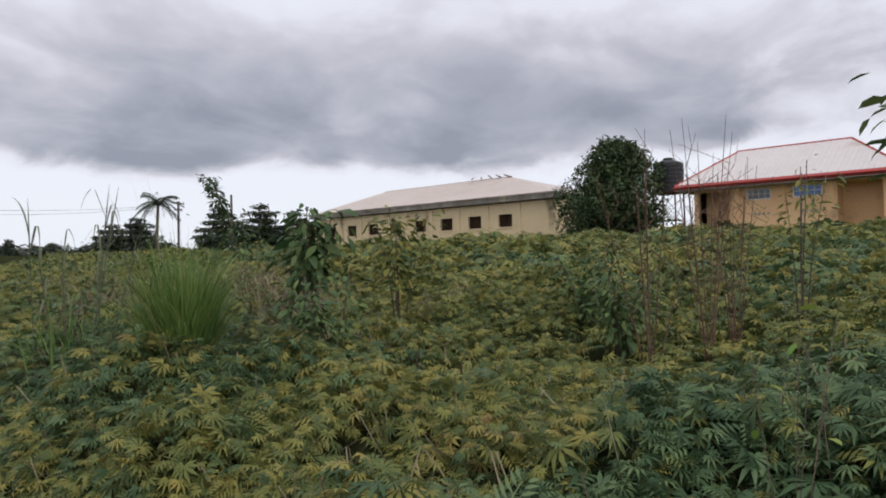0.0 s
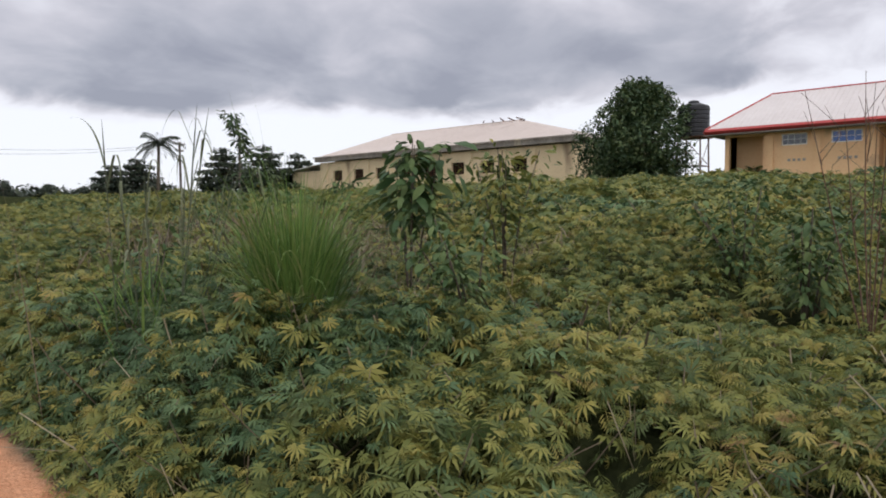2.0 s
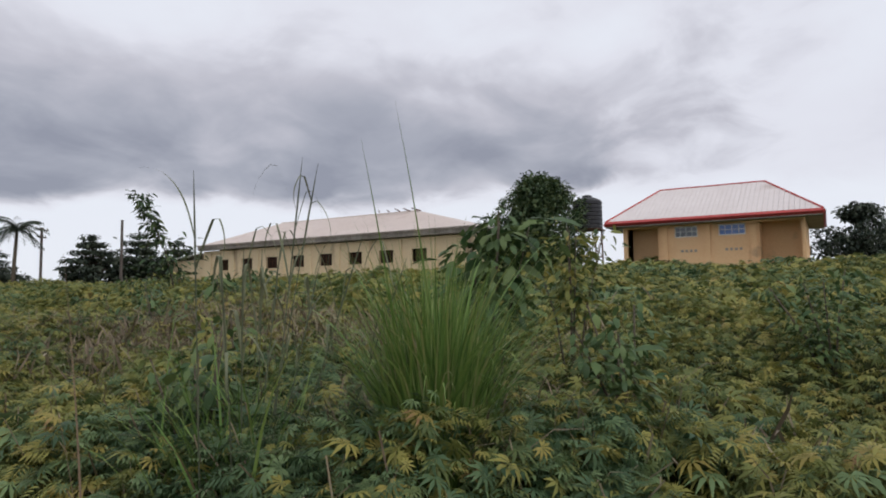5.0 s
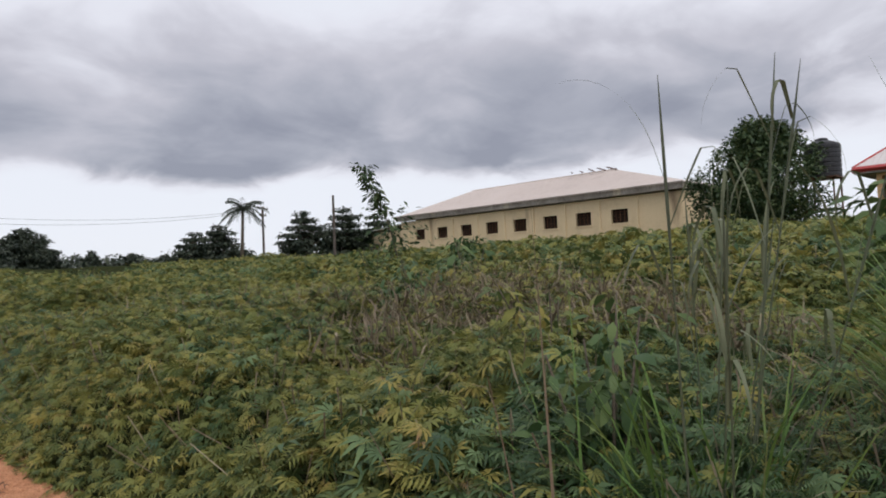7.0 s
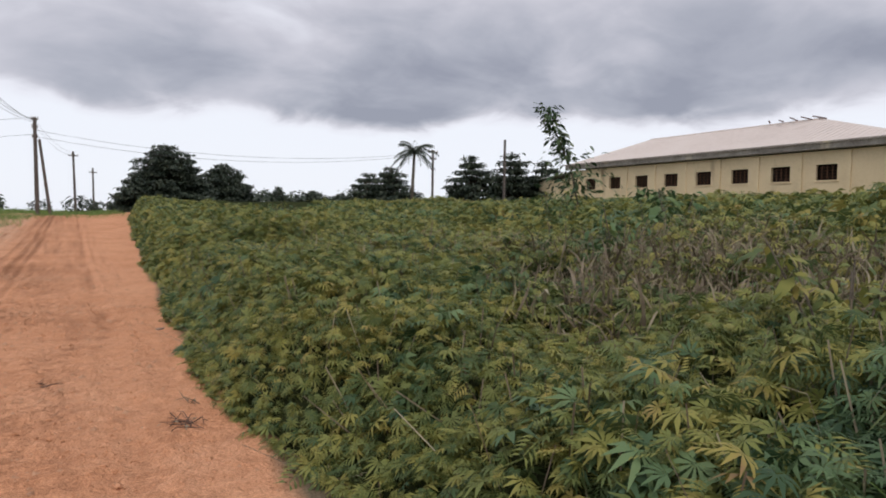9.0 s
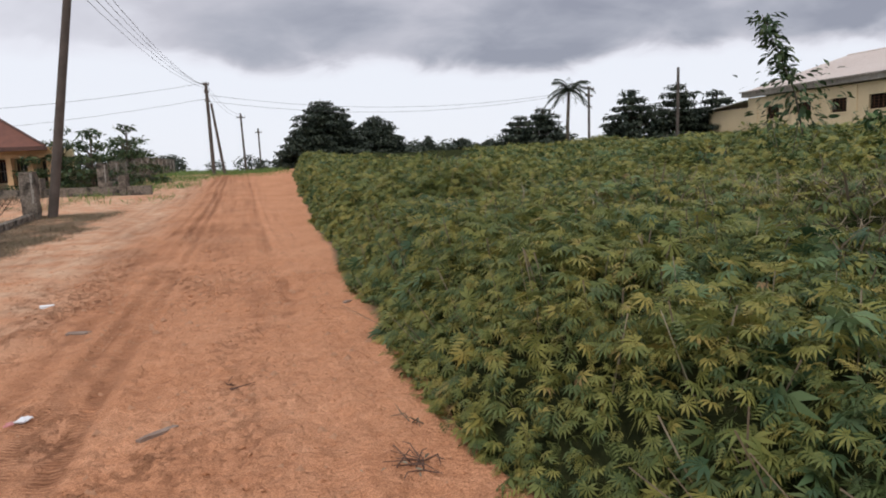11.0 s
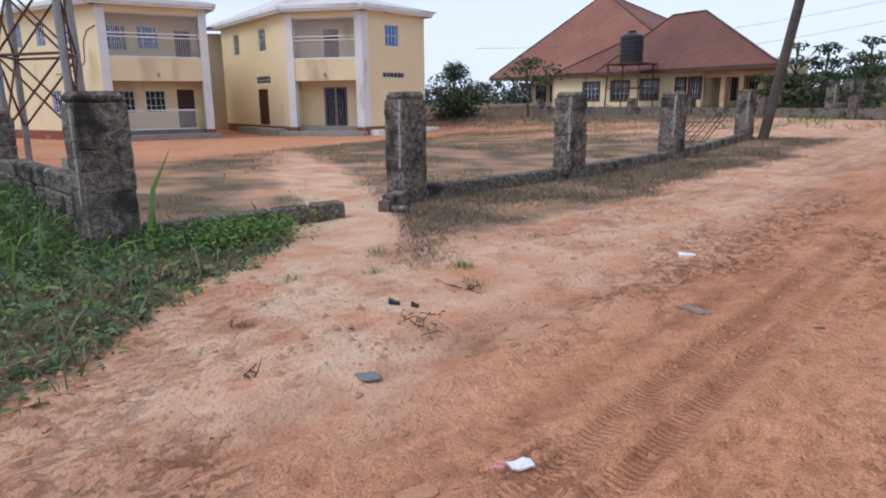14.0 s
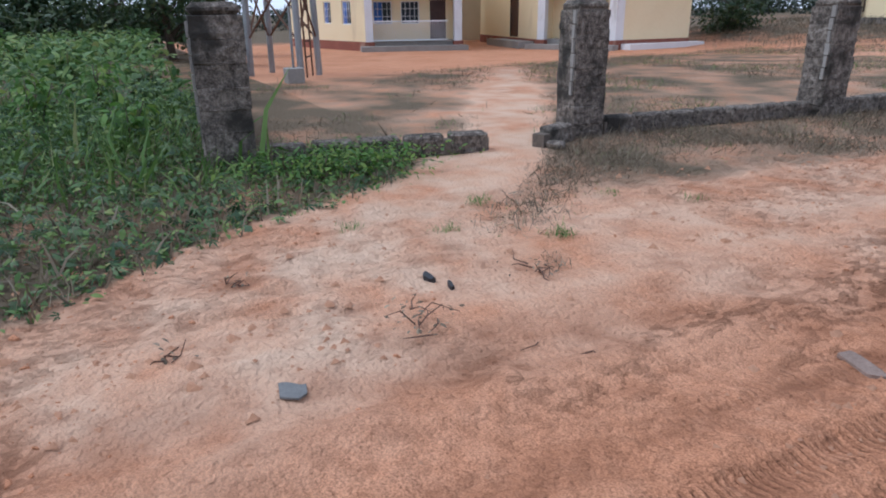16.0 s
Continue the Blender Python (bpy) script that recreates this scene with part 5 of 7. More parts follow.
def hall():
    """The long low hall across the field."""
    g = thing("hall", "long weathered cream hall with a pale sheet roof and broken windows", "building", (0, 0, 0))
    x, y0, y1, zb, ze = 41.4, 30.1, 59.0, 1.6, 6.0
    p, q = (x, y1), (x, y0)
    holes = []
    for i in range(8):
        yw = 56.97 - i * 3.07
        holes.append((y1 - yw, y1 - yw + 1.35, 4.15, 5.15))
    wall("wall", p, q, zb, ze, M["hallwall"], g, holes)
    wall("wall", (x + 13.775, y1), (x + 0.225, y1), zb, ze, M["hallwall"], g, [(2, 3.4, 4.15, 5.15), (6, 7.4, 4.15, 5.15)])
    wall("wall", (x + 0.225, y0), (x + 13.775, y0), zb, ze, M["hallwall"], g)
    wall("wall", (x + 14, y0), (x + 14, y1), zb, ze, M["hallwall"], g)
    for h in holes:
        m, ln = frame_of(p, q)
        bm = bmesh.new()
        box(bm, h[0], h[1], 0.1, 0.14, h[2], h[2] + 0.04, m)
        win = part("window", bm, M["rustmetal"], g, "rusted open window frame with missing louvres")
        for k in range(1, 5):
            z = h[2] + (h[3] - h[2]) * k / 5
            bm = bmesh.new()
            box(bm, h[0], h[1], 0.1, 0.13, z - 0.012, z + 0.012, m)
            part("louvre_rail", bm, M["rustmetal"], win)
        for k in range(1, 4):
            u = h[0] + (h[1] - h[0]) * k / 4
            bm = bmesh.new()
            box(bm, u - 0.02, u + 0.02, 0.085, 0.099, h[2] + 0.041, h[3], m)
            part("mullion", bm, M["rustmetal"], win)
        bm = bmesh.new()
        box(bm, h[0] - 0.1, h[1] + 0.1, -0.06, 0.0, h[2] - 0.1, h[2] - 0.003, m)
        part("sill", bm, M["hallwall"], win)
    for i in range(9):
        u = 59.0 - 57.9 + i * 3.07 - 0.2
        bm = bmesh.new()
        box(bm, u, u + 0.25, -0.1, -0.003, zb, ze - 0.05, frame_of(p, q)[0])
        part("pilaster", bm, M["hallwall"], g)
    # added near-black sheet, painted as the unlit inside behind the windows
    bm = bmesh.new()
    box(bm, 0.3, y1 - y0 - 0.3, 1.6, 1.7, zb, ze + 0.4, frame_of(p, q)[0])
    part("dark_backing", bm, M["dark"], g)
    # gutter beam, cracked and grey
    bm = bmesh.new()
    box(bm, -0.3, y1 - y0 + 0.3, -0.45, 0.25, ze + 0.08, ze + 0.45, frame_of(p, q)[0])
    part("roof_gutter", bm, M["gutter"], g, "grey streaked concrete gutter beam")
    bm = bmesh.new()
    box(bm, -0.4, y1 - y0 + 0.4, -0.62, -0.5, ze + 0.45, ze + 0.55, frame_of(p, q)[0])
    part("gutter_lip", bm, M["gutter"], g)
    e = ze + 0.52
    a, b, c, d = (x - 0.3, y0 - 0.4, e), (x - 0.3, y1 + 0.4, e), (x + 14.3, y1 + 0.4, e), (x + 14.3, y0 - 0.4, e)
    r0, r1 = (x + 7, y0 + 9.2, e + 2.6), (x + 7, y1 - 3.2, e + 2.6)
    for face in ((a, r0, r1, b), (b, r1, c), (c, r1, r0, d), (d, r0, a)):
        bm = bmesh.new()
        sheet_face(bm, face[::-1])
        solid(bm, 0.05)
        part("roof_slope", bm, M["hallsheet"], g)
    bm = bmesh.new()
    for k in range(1, 60):
        yy = y0 + (y1 - y0) * k / 60
        t = min(1, (yy - y0) / 9.2, (y1 - yy) / 3.2)
        rod(bm, (x - 0.3, yy, e + 0.01), (x - 0.3 + 7.3 * t, yy, e + 0.01 + 2.6 * t), 0.018, 0.018, 4)
    tagged(part("ribbing", bm, M["hallsheet"], g), kind="stuff")
    bm = bmesh.new()
    rod(bm, r0, r1, 0.08, 0.08, 6)
    part("ridge_cap", bm, M["hallsheet"], g)
    # timbers bared where the sheets have gone
    for k in range(5):
        bm = bmesh.new()
        yy = y0 + 8.6 + k * 0.9
        rod(bm, (x + 6.4 - 0.3 * k, yy, e + 2.5), (x + 7.4, yy + 1.6, e + 2.95 + 0.05 * (k % 3)), 0.06, 0.05, 5)
        part("loose_timber", bm, M["rusttrim"], g, "dark loose timbers sticking out of the ridge")
    # low lean-to with pale green sheets at the north end
    a = thing("lean_to", "low lean-to with pale greenish roof sheets", "shed", (0, 0, 0))
    wall("wall", (x + 0.5, y1 + 5.5), (x + 0.5, y1 + 0.3), zb, 5.3, M["hallwall"], a)
    wall("wall", (x + 9, y1 + 5.5), (x + 0.5, y1 + 5.5), zb, 5.3, M["hallwall"], a)
    bm = bmesh.new()
    sheet_face(bm, [(x, y1 + 0.45, 5.9), (x + 9, y1 + 0.45, 6.6), (x + 9, y1 + 6, 5.9), (x, y1 + 6, 5.35)])
    solid(bm, 0.05)
    part("roof_slope", bm, M["white"], a)


hall()


def small_house():
    """The peach house with a red-edged hipped roof."""
    g = thing("small_house", "peach single-storey house with red-edged pale hipped roof", "house", (0, 0, 0))
    x0, x1, y0, y1, zb, ze = 35.3, 42.0, 9.0, 17.7, 1.7, 5.1
    p, q = (x0, y1), (x0, y0)
    holes = [(0.22, 1.85, zb, 4.95), (2.68, 3.82, 4.38, 4.95), (4.82, 6.08, 4.38, 4.95), (6.72, 8.55, zb, 4.95)]
    wall("wall", p, q, zb, ze, M["redwall"], g, holes)
    wall("wall", (x0 + 0.225, y0), (x1 - 0.225, y0), zb, ze, M["redwall"], g)
    wall("wall", (x1, y0), (x1, y1), zb, ze, M["redwall"], g)
    wall("wall", (x1 - 0.225, y1), (x0 + 0.225, y1), zb, ze, M["redwall"], g, [(1.5, 2.7, 3.9, 4.7)])
    m, ln = frame_of(p, q)
    for h in (holes[0], holes[3]):
        bm = bmesh.new()
        box(bm, h[0], h[1], 1.2, 1.4, zb, ze, m)
        box(bm, h[0] - 0.12, h[0], 0.222, 1.4, zb, ze, m)
        box(bm, h[1], h[1] + 0.12, 0.222, 1.4, zb, ze, m)
        part("porch_recess", bm, M["redwall"], g, "shaded plastered porch recess")
    window(p, q, holes[1], g, M["white"], M["glass"], 2, 1)
    window(p, q, holes[2], g, M["white"], (M["blueglass"], M["blueglass"]), 2, 1)
    for u in (2.05, 4.15, 6.3):
        bm = bmesh.new()
        box(bm, u, u + 0.28, -0.1, -0.003, zb, ze - 0.05, m)
        part("pilaster", bm, M["redwall"], g)
    for h in holes[1:3]:
        for k in range(4):
            bm = bmesh.new()
            box(bm, h[0] + 0.3 + k * 0.22, h[0] + 0.42 + k * 0.22, -0.03, 0.02, 3.6, 3.72, m)
            part("vent", bm, M["concrete"], g)
    e, ov = ze + 0.25, 0.75
    a, b, c, d = (x0 - ov, y0 - ov, e), (x0 - ov, y1 + ov, e), (x1 + ov, y1 + ov, e), (x1 + ov, y0 - ov, e)
    xm = (x0 + x1) / 2
    r0, r1 = (xm, y0 + 1.9, e + 2.1), (xm, y1 - 1.35, e + 2.1)
    for face in ((a, r0, r1, b), (b, r1, c), (c, r1, r0, d), (d, r0, a)):
        bm = bmesh.new()
        sheet_face(bm, face[::-1])
        solid(bm, 0.04)
        part("roof_slope", bm, M["sheet"], g)
    bm = bmesh.new()
    n = 44
    for k in range(1, n):
        yy = a[1] + (b[1] - a[1]) * k / n
        t = min(1, (yy - a[1]) / (r0[1] - a[1]), (b[1] - yy) / (b[1] - r1[1]))
        rod(bm, (a[0], yy, e + 0.012), (a[0] + (xm - a[0]) * t, yy, e + 0.012 + 2.1 * t), 0.02, 0.02, 4)
    tagged(part("ribbing", bm, M["sheet"], g), kind="stuff")
    bm = bmesh.new()
    for s, t in ((a, b), (b, c), (c, d), (d, a)):
        rod(bm, (s[0], s[1], e - 0.13), (t[0], t[1], e - 0.1), 0.13, 0.13, 4)
    part("fascia", bm, M["redtrim"], g, "red painted roof edge")
    bm = bmesh.new()
    for s, t in ((r0, r1), (a, r0), (b, r1), (c, r1), (d, r0)):
        rod(bm, s, t, 0.06, 0.06, 6)
    part("ridge_cap", bm, M["redtrim"], g)
    bm = boxes((x0 - ov, x1 + ov, y0 - ov, y1 + ov, e - 0.3, e - 0.26))
    part("soffit", bm, M["concrete"], g)


small_house()


def water_tank(loc, legs, rad, ht, label, leg_mat, side, braces=True):
    g = thing("water_tank", label, "tank", loc)
    s = side / 2
    for dx in (-s, s):
        for dy in (-s, s):
            bm = bmesh.new()
            rod(bm, (dx, dy, 0), (dx * 0.92, dy * 0.92, legs), 0.05, 0.05, 6)
            part("leg", bm, leg_mat, g)
    if braces:
        z = legs * 0.5
        for a, b in (((-s, -s), (s, -s)), ((s, -s), (s, s)), ((s, s), (-s, s)), ((-s, s), (-s, -s))):
            for top, rr in ((z, 0.03), (legs, 0.022)):
                bm = bmesh.new()
                rod(bm, (*a, z), (*b, top), rr, rr, 5)
                part("brace", bm, leg_mat, g)
    bm = boxes((-s - 0.15, s + 0.15, -s - 0.15, s + 0.15, legs, legs + 0.07))
    part("platform", bm, leg_mat, g)
    bm = bmesh.new()
    prof = [(rad * 0.98, legs + 0.07)]
    n = 7
    for i in range(n):
        z = legs + 0.1 + ht * 0.84 * i / n
        prof += [(rad, z), (rad, z + ht * 0.075), (rad * 0.965, z + ht * 0.09), (rad * 0.965, z + ht * 0.11)]
    prof += [(rad * 0.9, legs + ht * 0.9), (rad * 0.45, legs + ht * 0.98)]
    lathe(bm, prof, 28)
    part("tank", bm, M["black"], g, "ribbed black plastic tank")
    bm = bmesh.new()
    lathe(bm, [(rad * 0.34, legs + ht * 0.97), (rad * 0.34, legs + ht * 1.04), (rad * 0.2, legs + ht * 1.06)], 18)
    part("lid", bm, M["black"], g)
    return g


water_tank((41.3, 21.6, 2.2), 3.45, 0.95, 2.2, "black plastic water tank on a steel stand near the small house", M["rustmetal"], 1.5)


# ---------------------------------------------------------------- the compound on the west side
def shift(p, n, d):
    return (p[0] + n[0] * d, p[1] + n[1] * d)


def inward(p, q):
    d = Vector((q[0] - p[0], q[1] - p[1])).normalized()
    return (-d.y, d.x)


def along(p, q, u):
    d = Vector((q[0] - p[0], q[1] - p[1])).normalized()
    return (p[0] + d.x * u, p[1] + d.y * u)


def bay(g, p, q, back_low, back_up, ground_rail=None):
    """Two storeys of open porch and balcony between white columns, with a wall set back behind them."""
    m, ln = frame_of(p, q)
    n = inward(p, q)
    depth = 1.35
    for u in (0.0, ln - 0.42):
        bm = bmesh.new()
        box(bm, u, u + 0.42, -0.06, 0.36, 0.05, 6.3, m)
        c = part("column", bm, M["white"], g, "white painted column with grey rain streaks")
        bm = bmesh.new()
        box(bm, u - 0.05, u + 0.47, -0.1, 0.4, -0.5, 0.045, m)
        part("column_base", bm, M["plinth"], c)
    bm = bmesh.new()
    box(bm, 0.42, ln - 0.42, 0, 0.25, 2.62, 3.8, m)
    part("spandrel", bm, M["yellow"], g)
    bm = bmesh.new()
    box(bm, 0.42, ln - 0.42, 0, 0.25, 6.0, 6.3, m)
    part("head_beam", bm, M["yellow"], g)
    for z0, z1 in ((-0.5, 0.08), (3.0, 3.15), (6.15, 6.25)):
        bm = bmesh.new()
        box(bm, 0.43, ln - 0.43, 0.26, depth, z0, z1, m)
        part("slab", bm, M["concrete"], g)
    bp, bq = shift(p, n, depth), shift(q, n, depth)
    for z0, z1, holes in ((-0.4, 3.0, back_low), (3.15, 6.15, back_up)):
        wall("back_wall", bp, bq, z0, z1, M["yellow"], g, [h[:4] for h in holes])
        for h in holes:
            if h[4] == "door":
                door(g, bp, bq, h[:4], M["brownwood"])
            elif h[4] == "gate":
                gate(g, bp, bq, h[:4])
            else:
                window(bp, bq, h[:4], g, M["white"], h[5] if len(h) > 5 else (M["blueglass"], M["glass"]), 2, 2)
    for a in (p, q):
        s = 0.0 if a is p else -0.2
        a2 = along(p, q, 0.2 if a is p else ln - 0.02)
        bm = bmesh.new()
        u = 0.02 if a is p else ln - 0.24
        box(bm, u, u + 0.22, 0.37, depth, -0.4, 6.15, m)
        part("side_wall", bm, M["yellow"], g)
    r0, r1 = along(p, q, 0.42), along(p, q, ln - 0.42)
    railing(r0, r1, 3.84, 4.82, g, M["white"], 0.105)
    railing(r0, r1, 5.0, 5.98, g, M["white"], 0.105)
    if ground_rail:
        railing(r0, along(p, q, ground_rail), 0.12, 1.1, g, M["white"], 0.105)
    # wall lamp over the porch
    bm = bmesh.new()
    rod(bm, m @ Vector((ln * 0.5, -0.1, 2.85)), m @ Vector((ln * 0.5, -0.1, 3.02)), 0.09, 0.05, 8)
    box(bm, ln * 0.5 - 0.03, ln * 0.5 + 0.03, -0.1, -0.001, 2.98, 3.04, m)
    part("wall_lamp", bm, M["greymetal"], g)


def door(g, p, q, h, mat):
    m, ln = frame_of(p, q)
    bm = bmesh.new()
    for b in ((h[0], h[0] + 0.07, h[2], h[3]), (h[1] - 0.07, h[1], h[2], h[3]), (h[0] + 0.07, h[1] - 0.07, h[3] - 0.07, h[3])):
        box(bm, b[0], b[1], 0.02, 0.16, b[2], b[3], m)
    d = part("door", bm, mat, g, "dark brown door")
    bm = bmesh.new()
    box(bm, h[0] + 0.07, h[1] - 0.07, 0.07, 0.12, h[2], h[3] - 0.07, m)
    for k in range(2):
        for j in range(3):
            u0 = h[0] + 0.13 + k * (h[1] - h[0] - 0.2) / 2
            z0 = h[2] + 0.15 + j * (h[3] - h[2] - 0.3) / 3
            box(bm, u0, u0 + (h[1] - h[0]) / 2 - 0.18, 0.055, 0.069, z0, z0 + (h[3] - h[2]) / 3 - 0.18, m)
    leaf = part("leaf", bm, mat, d)
    bm = bmesh.new()
    rod(bm, m @ Vector((h[1] - 0.16, 0.03, h[2] + 1.0)), m @ Vector((h[1] - 0.28, 0.03, h[2] + 1.0)), 0.015, 0.015, 6)
    part("door_handle", bm, M["greymetal"], d)


def gate(g, p, q, h):
    """A double glazed door behind an ornamental grille."""
    m, ln = frame_of(p, q)
    bm = bmesh.new()
    mid = (h[0] + h[1]) / 2
    for b in ((h[0], h[0] + 0.08, h[2], h[3]), (h[1] - 0.08, h[1], h[2], h[3]), (mid - 0.05, mid + 0.05, h[2], h[3] - 0.08), (h[0] + 0.08, h[1] - 0.08, h[3] - 0.08, h[3])):
        box(bm, b[0], b[1], 0.04, 0.14, b[2], b[3], m)
    d = part("entrance_door", bm, M["greymetal"], g, "grey double entrance door with an ornamental steel grille")
    bm = bmesh.new()
    box(bm, h[0] + 0.08, h[1] - 0.08, 0.1, 0.11, h[2], h[3] - 0.08, m)
    part("pane", bm, M["glass"], d)
    bm = bmesh.new()
    zc = (h[2] + h[3]) / 2
    for rad in (0.42, 0.25):
        pts = [m @ Vector((mid + rad * math.cos(a), 0.03, zc + rad * 1.6 * math.sin(a))) for a in np.linspace(0, 2 * math.pi, 25)]
        tube(bm, pts, [0.018] * 25, 5)
    for k in range(1, 9):
        u = h[0] + (h[1] - h[0]) * k / 9
        rod(bm, m @ Vector((u, 0.035, h[2])), m @ Vector((u, 0.035, h[3])), 0.012, 0.012, 5)
    part("grille", bm, M["greymetal"], d)


def duplex():
    g = thing("duplex_house", "two-storey cream house with white columns and railed balconies", "house", (0, 0, 0))
    A, B, C, D, E, F = (-35.4, 29.7), (-33.9, 34.8), (-31.8, 38.4), (-42.0, 40.5), (-27.9, 40.6), (-27.9, 45.6)
    bay(g, A, B, [(0.55, 1.6, 0.95, 2.15, "window"), (2.1, 3.15, 0.95, 2.15, "window", (M["glass"], M["glass"])), (3.75, 4.65, 0.08, 2.2, "door")],
        [(0.5, 1.5, 4.2, 5.5, "window"), (2.0, 3.1, 4.3, 5.5, "window", (M["blueglass"], M["blueglass"])), (3.9, 4.7, 3.15, 5.3, "door")], ground_rail=4.55)
    bay(g, C, E, [(1.55, 3.0, 0.08, 2.3, "gate")], [(1.7, 2.6, 3.15, 5.5, "door")])
    nA = inward(A, B)
    A2, B2 = (-44.4, 27.9), shift(B, nA, 9.5)
    hs = [(6.2, 7.0, 4.5, 5.8), (3.8, 4.6, 4.5, 5.8), (6.7, 7.7, 0.95, 2.2), (1.6, 2.4, 4.5, 5.8), (4.5, 5.4, 1.0, 2.2)]
    wall("wall", A2, A, -0.5, 6.3, M["yellow"], g, hs)
    for h in hs:
        window(A2, A, h, g, M["white"], (M["blueglass"], M["glass"]), 2, 2)
    wall("wall", B, B2, -0.5, 6.3, M["yellow"], g, [(0.6, 1.4, 0.2, 2.3)])
    door(g, B, B2, (0.6, 1.4, 0.2, 2.3), M["brownwood"])
    hs = [(2.2, 3.2, 4.45, 5.75), (6.4, 7.5, 4.45, 5.75), (5.7, 7.9, 2.55, 3.0), (5.9, 7.4, 0.1, 2.25)]
    ln = (Vector(C) - Vector(D)).length
    wall("wall", D, C, -0.5, 6.3, M["yellow"], g, hs)
    for h in hs[:3]:
        window(D, C, h, g, M["white"], (M["glass"], M["glass"]), 2, 1)
    door(g, D, C, hs[3], M["brownwood"])
    hs = [(1.75, 2.85, 4.5, 5.7), (1.5, 3.3, 2.75, 3.1)]
    wall("wall", along(E, F, 0.0), F, -0.5, 6.3, M["yellow"], g, hs)
    window(E, F, hs[0], g, M["white"], (M["blueglass"], M["blueglass"]), 2, 1)
    window(E, F, hs[1], g, M["white"], (M["glass"], M["glass"]), 3, 0)
    F2 = (-42, 47.5)
    wall("wall", F, F2, -0.5, 6.3, M["yellow"], g)
    wall("wall", F2, (-46, 40), -0.5, 6.3, M["yellow"], g)
    wall("wall", (-46, 40), A2, -0.5, 6.3, M["yellow"], g)
    # plinth, steps and paving edge
    for p, q, off in ((A2, A, 0.05), (D, C, 0.05), (E, F, 0.05)):
        m, l2 = frame_of(p, q)
        bm = bmesh.new()
        box(bm, 0, l2, -off, -0.003, -0.5, 0.06, m)
        part("plinth", bm, M["plinth"], g, "red-brown painted plinth band")
    for p, q in ((A, B), (C, E)):
        m, l2 = frame_of(p, q)
        bm = bmesh.new()
        box(bm, -0.3, l2 + 0.2, -0.9, -0.11, -0.6, -0.16, m)
        part("step", bm, M["concrete"], g, "low worn concrete step")
    m, l2 = frame_of(E, F)
    bm = bmesh.new()
    box(bm, 0.3, l2 + 0.4, -0.8, -0.06, -0.6, -0.12, m)
    part("paving_edge", bm, M["white"], g)
    m, l2 = frame_of(D, C)
    bm = bmesh.new()
    box(bm, 4.5, l2 - 0.3, -1.0, -0.06, -0.6, -0.05, m)
    part("step", bm, M["concrete"], g)
    # white corner strip of the right wall
    m, l2 = frame_of(E, F)
    bm = bmesh.new()
    box(bm, -0.1, 0.42, -0.05, -0.002, 0.065, 6.3, m)
    part("corner_strip", bm, M["white"], g)
    # fascia with moulding round all the eaves and low sheet roofs behind
    for p, q in ((A2, A), (A, B), (B, B2), (D, C), (C, E), (E, F), (F, F2)):
        m, l2 = frame_of(p, q)
        bm = bmesh.new()
        box(bm, -0.25, l2 + 0.25, -0.45, 0.25, 6.3, 6.42, m)
        box(bm, -0.3, l2 + 0.3, -0.52, -0.40, 6.42, 6.62, m)
        part("eaves_moulding", bm, M["white"], g)
    def lid(pts, apex):
        for a, b in zip(pts, pts[1:] + pts[:1]):
            bm = bmesh.new()
            sheet_face(bm, [(*a, 6.6), (*b, 6.6), apex])
            solid(bm, 0.05)
            part("roof_slope", bm, M["sheet"], g)
    lid([shift(A2, nA, 0.5), (A[0] + 0.1, A[1] - 0.6), (B[0] + 0.6, B[1] + 0.2), shift(B2, nA, 0.5)], (-40, 33.5, 8.3))
    lid([(-46, 41), (C[0], C[1] - 0.5), (E[0] + 0.3, E[1] - 0.5), (F[0] + 0.6, F[1] + 0.5), (-42, 48)], (-35.5, 43.0, 8.6))
    # cable stapled on the side wall
    m, l2 = frame_of(A2, A)
    bm = bmesh.new()
    tube(bm, [m @ Vector(p) for p in ((9.1, -0.03, 5.3), (8.4, -0.04, 5.1), (8.0, -0.03, 4.6), (7.9, -0.03, 3.6), (7.4, -0.04, 3.2), (5.2, -0.03, 3.0))], [0.02] * 6, 5)
    part("wall_cable", bm, M["wire"], g)


duplex()


